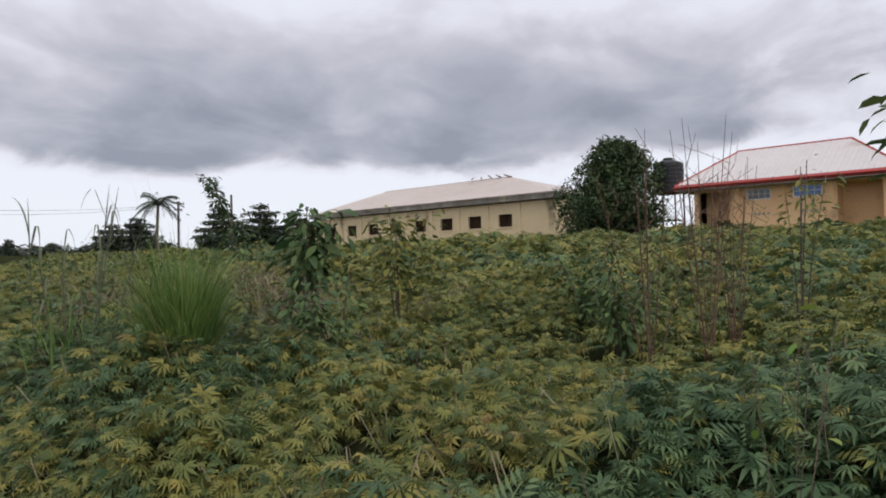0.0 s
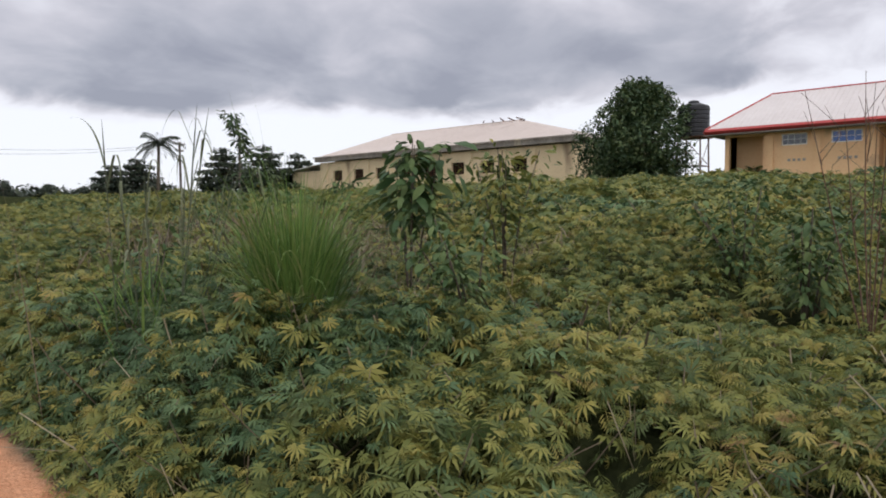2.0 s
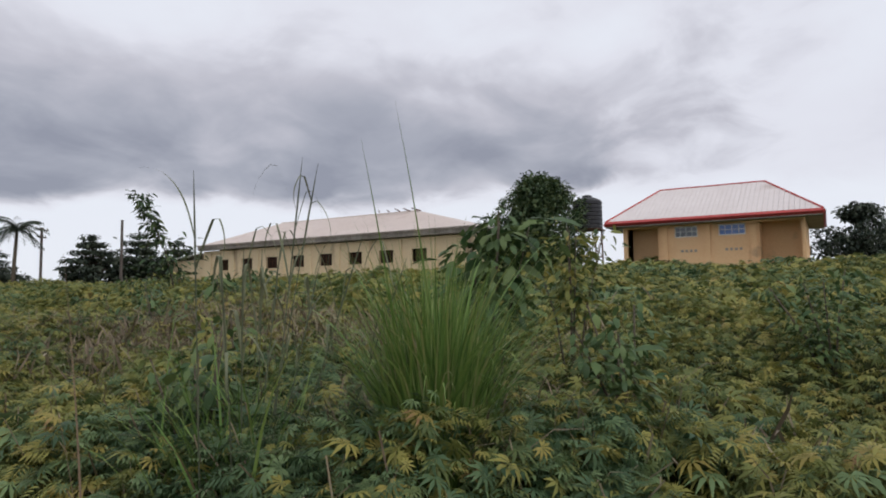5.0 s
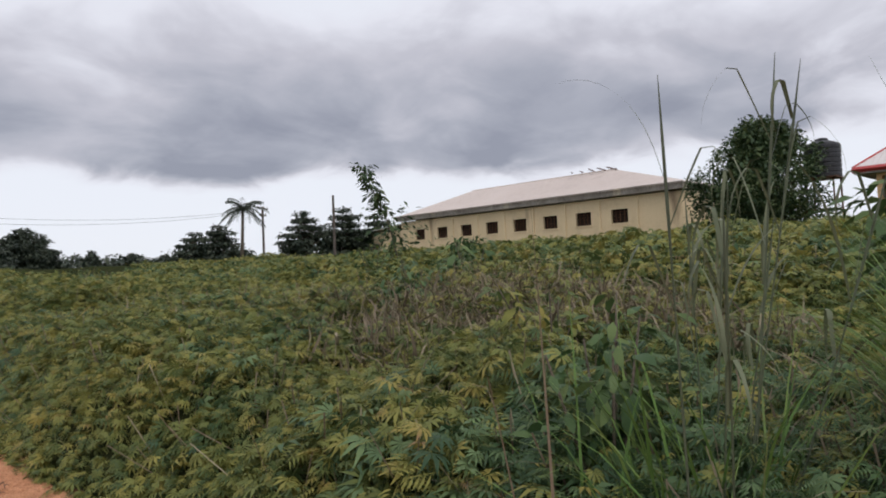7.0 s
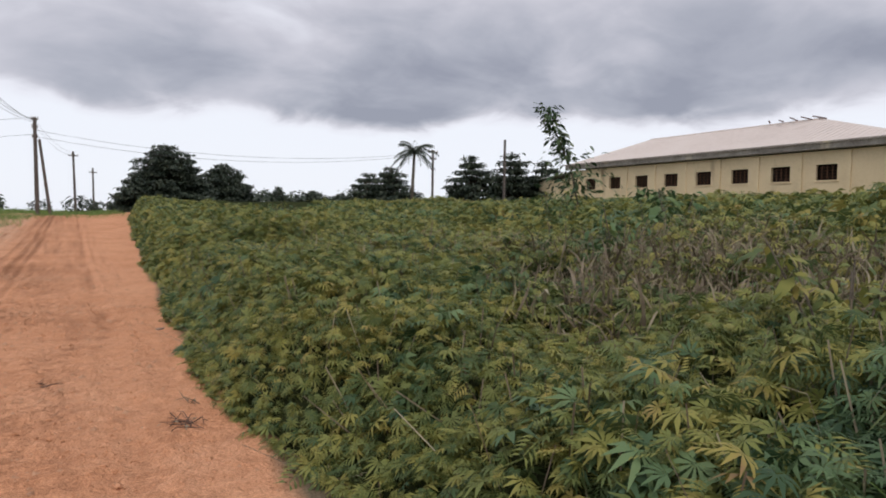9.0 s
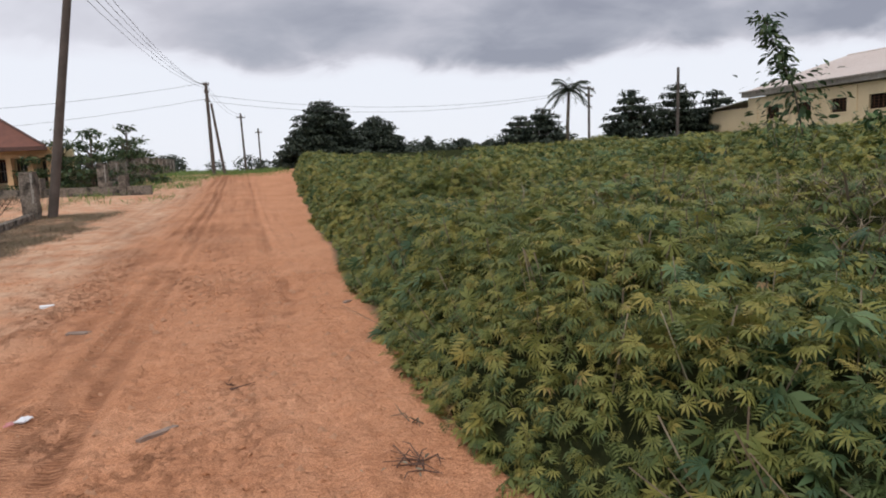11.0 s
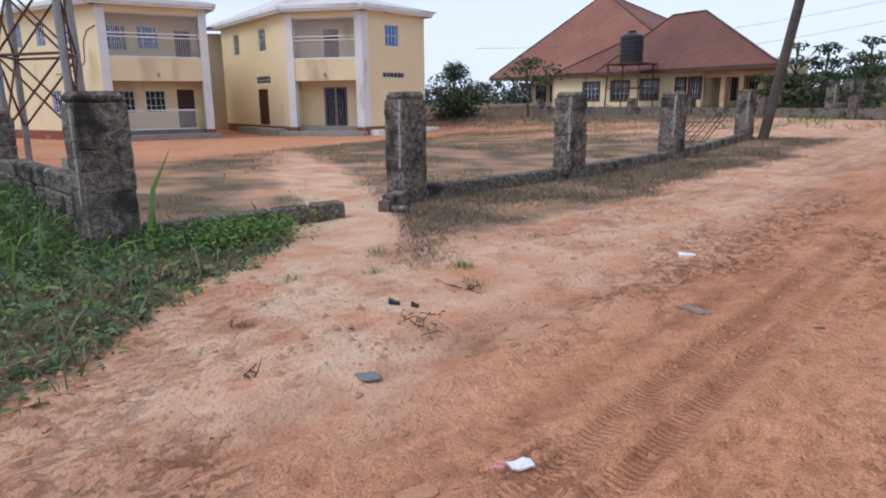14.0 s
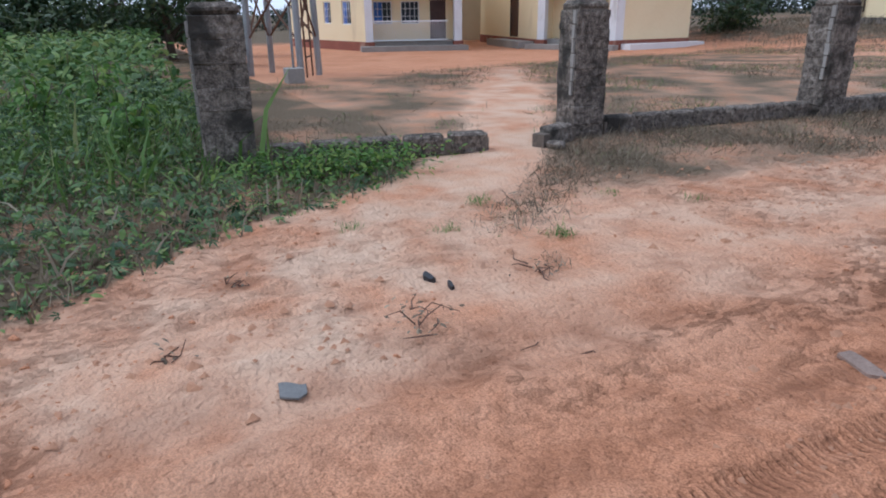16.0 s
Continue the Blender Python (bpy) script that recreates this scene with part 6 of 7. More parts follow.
def lattice_tower():
    g = thing("lattice_tower", "galvanised steel lattice water-tank tower with ladder rungs", "tower", (0, 0, 0))
    feet = [Vector((-18.6, 20.45, 0)), Vector((-16.6, 21.3, 0)), Vector((-18.2, 22.2, 0)), Vector((-20.2, 21.35, 0))]
    c = sum(feet, Vector()) / 4
    H = 11.0

    def at_h(f, z):
        return Vector((c.x + (f.x - c.x) * (1 - 0.22 * z / H), c.y + (f.y - c.y) * (1 - 0.22 * z / H), z))
    for f in feet:
        bm = bmesh.new()
        rod(bm, at_h(f, -0.2), at_h(f, H), 0.085, 0.085, 8)
        part("leg", bm, M["greymetal"], g)
    zs = [0.9 + 1.75 * i for i in range(6)]
    for i in range(4):
        a, b = feet[i], feet[(i + 1) % 4]
        for z0, z1 in zip(zs, zs[1:]):
            for s, t in (((a, z0), (b, z1)), ((b, z0), (a, z1))):
                bm = bmesh.new()
                rod(bm, at_h(*s), at_h(*t), 0.028, 0.028, 5)
                part("diagonal", bm, M["rustmetal"], g)
            bm = bmesh.new()
            rod(bm, at_h(a, z1), at_h(b, z1), 0.035, 0.035, 5)
            part("girt", bm, M["rustmetal"], g)
    bm = bmesh.new()
    for k in range(26):
        z = 0.5 + k * 0.38
        rod(bm, at_h(feet[1], z).lerp(at_h(feet[2], z), 0.3), at_h(feet[1], z).lerp(at_h(feet[2], z), 0.62), 0.02, 0.02, 4)
    for u in (0.3, 0.62):
        rod(bm, at_h(feet[1], 0).lerp(at_h(feet[2], 0), u), at_h(feet[1], H).lerp(at_h(feet[2], H), u), 0.025, 0.025, 5)
    part("ladder", bm, M["rustmetal"], g)
    bm = bmesh.new()
    box(bm, c.x - 1.2, c.x + 1.2, c.y - 1.2, c.y + 1.2, H, H + 0.12)
    part("platform", bm, M["greymetal"], g)
    b = thing("concrete_stand", "small concrete tap stand with an upright pipe", "stand", (-15.9, 20.95, 0))
    part("block", boxes((-0.22, 0.22, -0.2, 0.2, -0.05, 0.35), bevel=0.02), M["concrete"], b)
    bm = bmesh.new()
    rod(bm, (0, 0, 0.35), (0.02, 0, 1.7), 0.03, 0.03, 8)
    part("pipe", bm, M["greymetal"], b)


lattice_tower()


def bungalow():
    g = thing("bungalow", "cream bungalow with a large rust-red hipped sheet roof", "house", (0, 0, 0))
    G0, G1 = (-28.2, 63.6), (-17.5, 60.1)
    m, _ = frame_of(G0, G1)

    def P(u, v):
        q = m @ Vector((u, v, 0))
        return (q.x, q.y)
    z0, z1 = 0.45, 3.35
    a, b = P(-2.4, 0), P(12.8, 0)
    hs = [(2.4 + 1.5, 2.4 + 3.15, 1.4, 2.65), (2.4 + 4.55, 2.4 + 6.2, 1.4, 2.65), (2.4 + 7.45, 2.4 + 8.95, 1.45, 2.7), (2.4 + 10.6, 2.4 + 11.3, 1.5, 2.7), (2.4 + 11.7, 2.4 + 12.5, 1.5, 2.7)]
    wall("wall", a, b, z0, z1, M["yellow"], g, hs)
    for h in hs:
        window(a, b, h, g, M["brownwood"], M["glass"], 2, 2, surround=M["rusttrim"])
    a, b = P(-10.2, 4.0), P(-2.4, 4.0)
    hs = [(0.8, 2.0, 1.3, 2.6), (2.9, 4.3, 1.3, 2.6), (6.2, 7.3, 0.5, 2.7)]
    wall("wall", a, b, z0, z1, M["yellow"], g, hs)
    for h in hs[:2]:
        window(a, b, h, g, M["brownwood"], M["glass"], 2, 2, surround=M["rusttrim"])
    door(g, a, b, hs[2], M["brownwood"])
    wall("wall", P(-2.4, 4.0), P(-2.4, 0), z0, z1, M["yellow"], g)
    wall("wall", P(12.8, 0), P(12.8, 2.2), z0, z1, M["yellow"], g)
    a, b = P(12.8, 2.2), P(18.2, 2.2)
    hs = [(0.6, 1.5, 1.4, 2.6), (1.9, 2.8, 1.4, 2.6), (3.4, 4.4, 0.5, 2.6)]
    wall("wall", a, b, z0, z1, M["yellow"], g, hs)
    for h in hs[:2]:
        window(a, b, h, g, M["brownwood"], M["glass"], 2, 1, surround=M["rusttrim"])
    door(g, a, b, hs[2], M["brownwood"])
    wall("wall", P(18.0, 2.2), P(12.0, 9.4), z0, z1, M["yellow"], g)
    wall("wall", P(12.0, 9.4), P(8.0, 15.5), z0, z1, M["yellow"], g)
    wall("wall", P(8.0, 15.5), P(-10.2, 15.5), z0, z1, M["yellow"], g)
    wall("wall", P(-10.2, 15.5), P(-10.2, 4.0), z0, z1, M["yellow"], g)
    for u in (14.2, 15.5, 16.8, 18.0):
        bm = bmesh.new()
        box(bm, u - 0.17, u + 0.17, 0.0, 0.34, z0, 2.75, m)
        part("porch_column", bm, M["redwall"], g, "terracotta porch column")
    bm = bmesh.new()
    box(bm, 12.81, 18.2, -0.02, 0.36, 2.752, z1, m)
    part("porch_beam", bm, M["redwall"], g)
    bm = bmesh.new()
    box(bm, 12.81, 18.4, -0.3, 2.19, 0.3, 0.52, m)
    part("porch_floor", bm, M["plinth"], g)
    hip_roof(g, m, -10.4, 12.0, 0.0, 16.0, 3.42, 10.75, (-5.0, -4.7, 8.0), M["rust"], M["rusttrim"], over=0.55, back=4.0)
    hip_roof(g, m, 4.2, 18.0, -0.5, 9.0, 3.36, 7.5, (6.3, 9.2, 4.2), M["rust"], M["rusttrim"], over=0.5, back=6.0)
    # a small front hip over the middle windows
    bm = bmesh.new()
    for face in (((-1.5, -0.62, 3.46), (8.5, -0.62, 3.46), (4.2, 2.3, 6.0)), ((8.5, -0.62, 3.46), (8.0, 4, 6.1), (4.2, 2.3, 6.0)), ((4.2, 2.3, 6.0), (0.4, 4, 6.1), (-1.5, -0.62, 3.46))):
        sheet_face(bm, [m @ Vector(p) for p in face])
    solid(bm, 0.04)
    part("front_hip", bm, M["rust"], g)
    bm = bmesh.new()
    for s, t in (((-1.5, -0.6, 3.5), (4.2, 2.3, 6.05)), ((8.5, -0.6, 3.5), (4.2, 2.3, 6.05))):
        rod(bm, m @ Vector(s), m @ Vector(t), 0.06, 0.06, 6)
    part("hip_cap", bm, M["rusttrim"], g)
    # tank on its rusty stand before the house
    q = m @ Vector((8.8, -2.6, 0.55))
    water_tank((q.x, q.y, 0.6), 3.1, 0.78, 2.1, "ribbed black water tank on a rusty steel stand before the bungalow", M["rustmetal"], 2.4)
    # low dark compound wall with short posts
    w = thing("garden_wall", "low dark block wall with short posts before the bungalow", "wall", (0, 0, 0))
    bm = bmesh.new()
    box(bm, 3.5, 27, -6.2, -6.0, 0.1, 0.95, m)
    part("wall_run", bm, M["block"], w)
    for k in range(6):
        bm = bmesh.new()
        u = 3.6 + k * 4.4
        box(bm, u - 0.18, u + 0.18, -6.32, -5.9, 0.1, 1.5, m)
        part("post", bm, M["block"], w)


bungalow()


# ---------------------------------------------------------------- block pillars and broken walls
def rough_block(l, w, h, seed, cut=0.02, wear=0.012):
    """A worn hollow-block face: a bevelled box with its corners knocked about."""
    r = np.random.default_rng(seed)
    bm = bmesh.new()
    box(bm, -l / 2, l / 2, -w / 2, w / 2, 0, h)
    bmesh.ops.bevel(bm, geom=bm.edges[:], offset=cut, segments=1, affect="EDGES")
    bmesh.ops.subdivide_edges(bm, edges=[e for e in bm.edges if e.calc_length() > 0.1], cuts=3, use_grid_fill=True)
    o = Vector((seed * 3.7, seed * 1.9, 0))
    for v in bm.verts:
        k = noise.noise(v.co * 9 + o) * 0.6 + noise.noise(v.co * 23 + o) * 0.6
        d = Vector((v.co.x, v.co.y, 0)).normalized()
        v.co += d * k * wear * 1.5 + Vector(r.normal(0, wear * 0.3, 3)) * Vector((1, 1, 0.4)).length * 0.5
    me = bpy.data.meshes.new("block")
    bm.to_mesh(me)
    bm.free()
    me.materials.append(M["block"])
    return me


PILLAR_BLOCKS = [rough_block(0.47, 0.47, 0.226, s, 0.007, 0.011) for s in range(6)]
WALL_BLOCKS = [rough_block(0.44, 0.21, 0.24, 20 + s, 0.025, 0.014) for s in range(6)]
CAP = rough_block(0.45, 0.45, 0.12, 40, 0.045, 0.012)


def pillar(x, y, rz, height, label, size=1.0, group="fence pillars", lean=0.0):
    z = float(land(x, y)) - 0.05
    g = thing("block_pillar", label, "pillar", (x, y, z), rz, group=group)
    n = int(round((height - 0.1) / 0.225))
    r = random.Random(int(x * 31 + y * 17))
    bm = bmesh.new()
    box(bm, -0.21 * size, 0.21 * size, -0.21 * size, 0.21 * size, -0.1, height - 0.05)
    part("mortar_core", bm, M["mortar"], g)
    for i in range(n):
        o = new("block", PILLAR_BLOCKS[r.randrange(6)])
        o.parent = g
        o.matrix_local = pose(r.uniform(-0.008, 0.008), r.uniform(-0.008, 0.008), i * 0.225, 0, 0, 90 * r.randrange(4) + r.uniform(-1, 1)) @ Matrix.Diagonal((size, size, 1, 1))
    o = new("cap", CAP)
    o.parent = g
    o.matrix_local = pose(0, 0, n * 0.225 - 0.005) @ Matrix.Diagonal((size, size, 1, 1))
    # a streak of spilt mortar down the face
    bm = bmesh.new()
    for k in range(6):
        zz = height * (0.35 + 0.1 * k)
        box(bm, 0.12 + 0.01 * (k % 2), 0.17 + 0.012 * (k % 3), -0.262 * size, -0.235 * size, zz, zz + height * 0.09)
    part("mortar_streak", bm, M["concrete"], g)
    return g


lab = "weathered grey sandcrete block pillar of an unfinished fence"
pillar(-7.22, 18.12, -4, 1.62, "thick blackened concrete pillar at the fence corner", 1.06)
pillar(-6.98, 22.45, -6, 1.68, lab, 0.94)
pillar(-6.55, 26.55, -6, 1.7, lab, 0.96)
pillar(-6.55, 31.5, -4, 1.72, lab)
pillar(-7.0, 38.6, -2, 1.75, lab)
pillar(-12.9, 18.7, -84, 1.5, lab)
pillar(-18.8, 19.4, -84, 1.5, lab)
pillar(-24.6, 20.1, -84, 1.5, lab)
for k in range(12):
    pillar(-7.2 - 0.02 * k, 52.5 + 3.7 * k, 0, 1.65, "weathered grey sandcrete block pillar of the far fence", 1.05)


def low_wall(p, q, label, courses=1, top=0.26, seed=1, drop=0.0):
    g = thing("block_wall", label, "wall", (0, 0, 0))
    r = random.Random(seed)
    m, ln = frame_of(p, q)
    n = max(1, int(ln / 0.46))
    for c in range(courses):
        for i in range(n):
            if c == courses - 1 and r.random() < drop:
                continue
            u = (i + 0.5) * ln / n
            pt = m @ Vector((u, 0, 0))
            z = float(land(pt.x, pt.y)) - 0.03 + (top - 0.24) + c * 0.245
            o = new("block", WALL_BLOCKS[r.randrange(6)])
            o.parent = g
            o.matrix_local = Matrix.Translation((0, 0, z)) @ m @ pose(u, r.uniform(-0.012, 0.012), 0, r.uniform(-1.5, 1.5), r.uniform(-2, 2), r.uniform(-1.5, 1.5) + 180 * r.randrange(2))
    bm = bmesh.new()
    box(bm, 0.02, ln - 0.02, -0.08, 0.08, -0.15, top - 0.1 + (courses - 1) * 0.24, m)
    for v in bm.verts:
        v.co.z += float(land(v.co.x, v.co.y))
    part("mortar_bed", bm, M["mortar"], g)
    return g


low_wall((-7.1, 18.4), (-6.72, 20.95), "low broken stub of grey block wall", seed=2)
low_wall((-6.52, 21.5), (-6.8, 22.2), "low broken end of grey block wall", seed=3)
low_wall((-6.93, 22.75), (-6.57, 26.3), "low grey block wall between pillars", seed=4)
low_wall((-6.53, 26.8), (-6.53, 31.25), "low grey block wall between pillars", seed=5)
low_wall((-6.57, 31.75), (-6.98, 38.35), "low grey block wall between pillars", seed=6)
low_wall((-7.5, 18.15), (-12.65, 18.65), "crumbling side wall of grey blocks", courses=3, seed=7, drop=0.4)
low_wall((-13.15, 18.72), (-18.55, 19.35), "crumbling side wall of grey blocks", courses=3, seed=8, drop=0.3)
low_wall((-19.05, 19.45), (-24.4, 20.05), "crumbling side wall of grey blocks", courses=3, seed=9, drop=0.3)
low_wall((-7.2, 52.8), (-7.45, 92), "long low grey block wall of the far fence", courses=2, seed=10, drop=0.2)
stack = thing("rebar_frame", "rusty bent reinforcement frames leaning by the pillar", "rebar", (-7.6, 36.4, 0))
for k in range(9):
    bm = bmesh.new()
    rod(bm, (-0.2 * k, 0.3 * (k % 2), 0.0), (-0.2 * k + 0.7, 0.2, 1.0 - 0.05 * k), 0.014, 0.014, 5)
    part("bar", bm, M["rustmetal"], stack)
for k in range(3):
    bm = bmesh.new()
    rod(bm, (-1.6 + 0.25 * k, 0.25, 0.12 + 0.3 * k), (0.1 + 0.2 * k, 0.15, 0.15 + 0.3 * k), 0.012, 0.012, 5)
    part("bar", bm, M["rustmetal"], stack)
rubble = thing("block_rubble", "loose broken blocks lying beside the driveway", "rubble", (-7.6, 47.5, 0))
for k in range(9):
    o = new("block", WALL_BLOCKS[k % 6])
    o.parent = rubble
    o.matrix_local = pose(-0.55 * k + 1.5, 0.3 * (k % 3), 0.0, 0, 6 * (k % 3), 25 * k)
st = tagged(new("loose_block", rough_block(0.22, 0.14, 0.1, 77, 0.03, 0.01)), "small pale broken stone at the end of the wall", "stone")
st.matrix_world = pose(-6.35, 21.65, 0.0, 0, 0, 20)


# ---------------------------------------------------------------- weeds and dry grass on the west side
SPRIG = (np.array([(0, 0.03, 0), (0, -0.03, 0), (0.2, 0.024, 0.55), (0.2, -0.024, 0.55), (0.65, 0, 0.85)], float), np.array([(0, 1, 3), (0, 3, 2), (2, 3, 4)]))


def straws(name, x, y, size, mat, label, lie=0.45):
    n = len(x)
    z = land(x, y) + road_relief(x, y) * (x > -6.2) - 0.005
    v, f = scatter(*SPRIG, np.column_stack([x, y, z]), turns(rng.uniform(0, 6.283, n), rng.normal(0, lie, n), rng.normal(0, lie, n)), size * rng.lognormal(0, 0.35, n))
    tagged(tri_mesh(name, v, f, [mat]), label, "grass", kind="stuff")


def region(n, x0, x1, y0, y1, want):
    x, y = rng.uniform(x0, x1, n), rng.uniform(y0, y1, n)
    k = rng.random(n) < want(x, y)
    return x[k], y[k]


def verge(x, y):
    edge = np.interp(y, [18.8, 19.5, 20.4, 23.0, 24.5, 34], [-4.3, -3.9, -4.3, -4.9, -4.2, -4.2]) + 0.9 * (vnoise(x, y, 1.4, 51) - 0.5)
    return smooth(0.15, -0.9, x - edge) * smooth(0.45, 1.0, off_path(x, y)) * (0.3 + 1.0 * smooth(0.3, 0.6, vnoise(x, y, 0.9, 52))) * smooth(18.9, 19.6, y + 0.5 * (x + 4.7))


def yard(x, y):
    return smooth(0.25, 0.6, off_path(x, y)) * smooth(0.34, 0.54, vnoise(x, y, 2.4, 53) * 0.75 + vnoise(x, y, 0.6, 57) * 0.25) * smooth(-17.5, -15, x + 0.35 * (y - 22)) * 0.9


x, y = region(240000, -7.4, -3.4, 18.8, 40, verge)
straws("verge_dry_grass", x, y, 0.075, M["straw"], "short grey-brown dry grass along the low wall", 1.1)
x, y = region(36000, -7.4, -3.8, 19.3, 40, lambda x, y: verge(x, y) * smooth(0.45, 0.7, vnoise(x, y, 0.7, 54)))
straws("verge_green_grass", x, y, 0.045, M["grass"], "short green grass patches along the low wall", 0.9)
x, y = region(200000, -26, -7.3, 16, 46, yard)
straws("yard_dry_grass", x, y, 0.08, M["straw"], "patchy brown dry grass in the yard", 0.9)
x, y = region(50000, -26, -7.3, 16, 46, lambda x, y: yard(x, y) * smooth(0.4, 0.7, vnoise(x, y, 1.1, 55)))
straws("yard_green_grass", x, y, 0.085, M["grass"], "patchy green grass in the yard")
x, y = region(22000, -34, -8, 43, 62, lambda x, y: smooth(44, 48, y) * smooth(-8, -10, x))
straws("lawn_grass", x, y, 0.22, M["straw"], "rough brownish grass before the bungalow")
x, y = region(42000, -8, 4.0, 42, 125, lambda x, y: np.clip(smooth(-2.6, -3.8, x - 0.04 * (y - 42)) * smooth(42, 50, y) + smooth(62, 74, y), 0, 1) * smooth(0.2, 0.5, vnoise(x, y, 2.0, 92)))
straws("roadside_grass", x, y, 0.26, M["grass"], "green grass spreading over the far road")

# low herbs outside the fence corner
def herb_want(x, y):
    e = weed_edge_left(np.clip(y, 8, 20.3)) + 0.35 * (vnoise(x, y, 0.6, 61) - 0.5)
    return smooth(0.05, -0.35, x - e) * (y < 20.2) * np.where(y > 18.4, smooth(-7.6, -7.0, x) + (y < 18.2), 1.0)


def herb_height(x, y):
    e = weed_edge_left(np.clip(y, 8, 20.3))
    d = np.clip(e - x, 0, 9)
    return 0.05 + 0.1 * smooth(0, 1.5, d) + 0.35 * smooth(1.8, 5, d) * (0.5 + vnoise(x, y, 1.2, 62)) + 0.5 * smooth(7, 9, d)


for nm, n, x0, y0, sz, tpl, mat, lb in (("herb_leaves", 34000, -12, 9, 0.055, LEAF_OVAL, "herb", "low green herbs and creepers outside the fence corner"),
                                        ("herb_leaves", 9000, -12, 9, 0.075, palm_leaf(5, 190, 0.13), "weed_blue", "low green herbs and creepers outside the fence corner"),
                                        ("far_herb_leaves", 26000, -30, -5, 0.17, LEAF_OVAL, "herb", "rank green weeds before the trees")):
    far_one = x0 == -30
    x, y = region(n, x0, -11 if far_one else -3, y0, 18.3 if far_one else 20.3, herb_want)
    n = len(x)
    h = herb_height(x, y)
    pos = np.column_stack([x, y, land(x, y) + h * rng.uniform(0.15, 1.1, n)])
    v, f = scatter(*tpl, pos, turns(rng.uniform(0, 6.283, n), rng.normal(0.2, 0.4, n), rng.normal(0, 0.4, n)), sz * rng.lognormal(0, 0.35, n))
    tagged(tri_mesh(nm, v, f, [M[mat]]), lb, "herbs", kind="stuff")
x, y = region(14000, -12, -3, 9, 20.3, herb_want)
straws("herb_straw", x, y, 0.16, M["straw"], "thin dry stems among the low herbs")
x, y = region(7000, -13, -5, 9, 18.5, lambda x, y: herb_want(x, y) * smooth(1.5, 3, -4 - x))
straws("herb_grass", x, y, 0.34, M["grass"], "long grass among the low herbs")
for bx, by, bh, bs in ((-8.6, 15.4, 0.75, 31), (-9.6, 16.2, 0.9, 32), (-7.7, 14.6, 0.55, 33), (-8.4, 17.2, 0.7, 34), (-10.6, 16.9, 0.95, 35), (-7.0, 15.9, 0.4, 36)):
    shrub((bx, by), bh, "broad-leaved bright green herb among the grass", leaf=0.12, n=220, seed=bs, mat="bright", name="herb_plant", spread=1.3)
n = 2600
x, y = rng.normal(-6.45, 0.33, n), rng.normal(19.0, 0.5, n)
k = x > -7.0
x, y = x[k], y[k]
n = len(x)
pos = np.column_stack([x, y, 0.02 + rng.uniform(0.02, 0.24, n)])
v, f = scatter(*LEAF_OVAL, pos, turns(rng.uniform(0, 6.283, n), rng.normal(0.2, 0.3, n), rng.normal(0, 0.4, n)), 0.05 * rng.lognormal(0, 0.3, n))
tagged(tri_mesh("bright_herbs", v, f, [M["bright"]]), "bright yellow-green herbs at the foot of the pillar", "herbs", kind="stuff")
grass_clump((-7.75, 17.1), 120, 0.75, 1.6, "tuft of bluish green grass beside the corner pillar", seed=21, dry=12)
grass_clump((-8.9, 16.6), 90, 0.7, 1.6, "tuft of long green grass in the herbs", seed=22, dry=14)
shrub((-13.5, 16.4), 1.1, "rounded bright green bush among the herbs", leaf=0.16, n=420, seed=23, mat="herb")
shrub((-10.2, 15.0), 0.8, "leafy green bush among the herbs", leaf=0.13, n=300, seed=24, mat="herb")
shrub((-12.0, 17.6), 0.75, "leafy green bush at the side wall", leaf=0.14, n=300, seed=25, mat="broad")
for i, (cx, cy, n, s) in enumerate(((-4.8, 19.75, 90, 0.07), (-3.75, 19.85, 110, 0.08), (-4.6, 18.55, 60, 0.06), (-4.25, 19.2, 60, 0.06), (-4.5, 20.9, 50, 0.05), (-4.0, 21.4, 40, 0.05), (-3.3, 19.5, 50, 0.06))):
    r = np.random.default_rng(90 + i)
    g = thing("grass_tuft", "small flat tuft of green grass on the sand", "grass", (cx, cy, 0.0), group="grass tufts")
    blades("foliage", [((r.normal(0, 0.06), r.normal(0, 0.06), 0), dict(length=s * r.uniform(0.6, 1.6), width=0.003, yaw=r.uniform(0, 6.283), lean=r.uniform(0.3, 1.1), curl=0.5, seg=3)) for _ in range(n)], M["grass"] if i != 6 else M["straw"], g)


# crumbs and clods of sand kicked up by wheels and feet
def clods(n, x0, x1, y0, y1, size, want, label):
    ico = bmesh.new()
    bmesh.ops.create_icosphere(ico, subdivisions=1, radius=1.0)
    ico.verts.ensure_lookup_table()
    base = np.array([v.co[:] for v in ico.verts]) * np.array([1.3, 0.8, 0.5]) * (1 + 0.3 * np.sin(np.arange(len(ico.verts)) * 2.4))[:, None]
    tri = np.array([[v.index for v in f.verts] for f in ico.faces])
    ico.free()
    x, y = region(n, x0, x1, y0, y1, want)
    n = len(x)
    z = land(x, y) + road_relief(x, y) - 0.001
    v, f = scatter(base, tri, np.column_stack([x, y, z]), turns(rng.uniform(0, 6.283, n), rng.normal(0, 0.3, n), rng.normal(0, 0.3, n)), size * rng.lognormal(0, 0.5, n))
    tagged(tri_mesh("sand_clods", v, f, [M["earth"]]), label, "clods", kind="stuff")


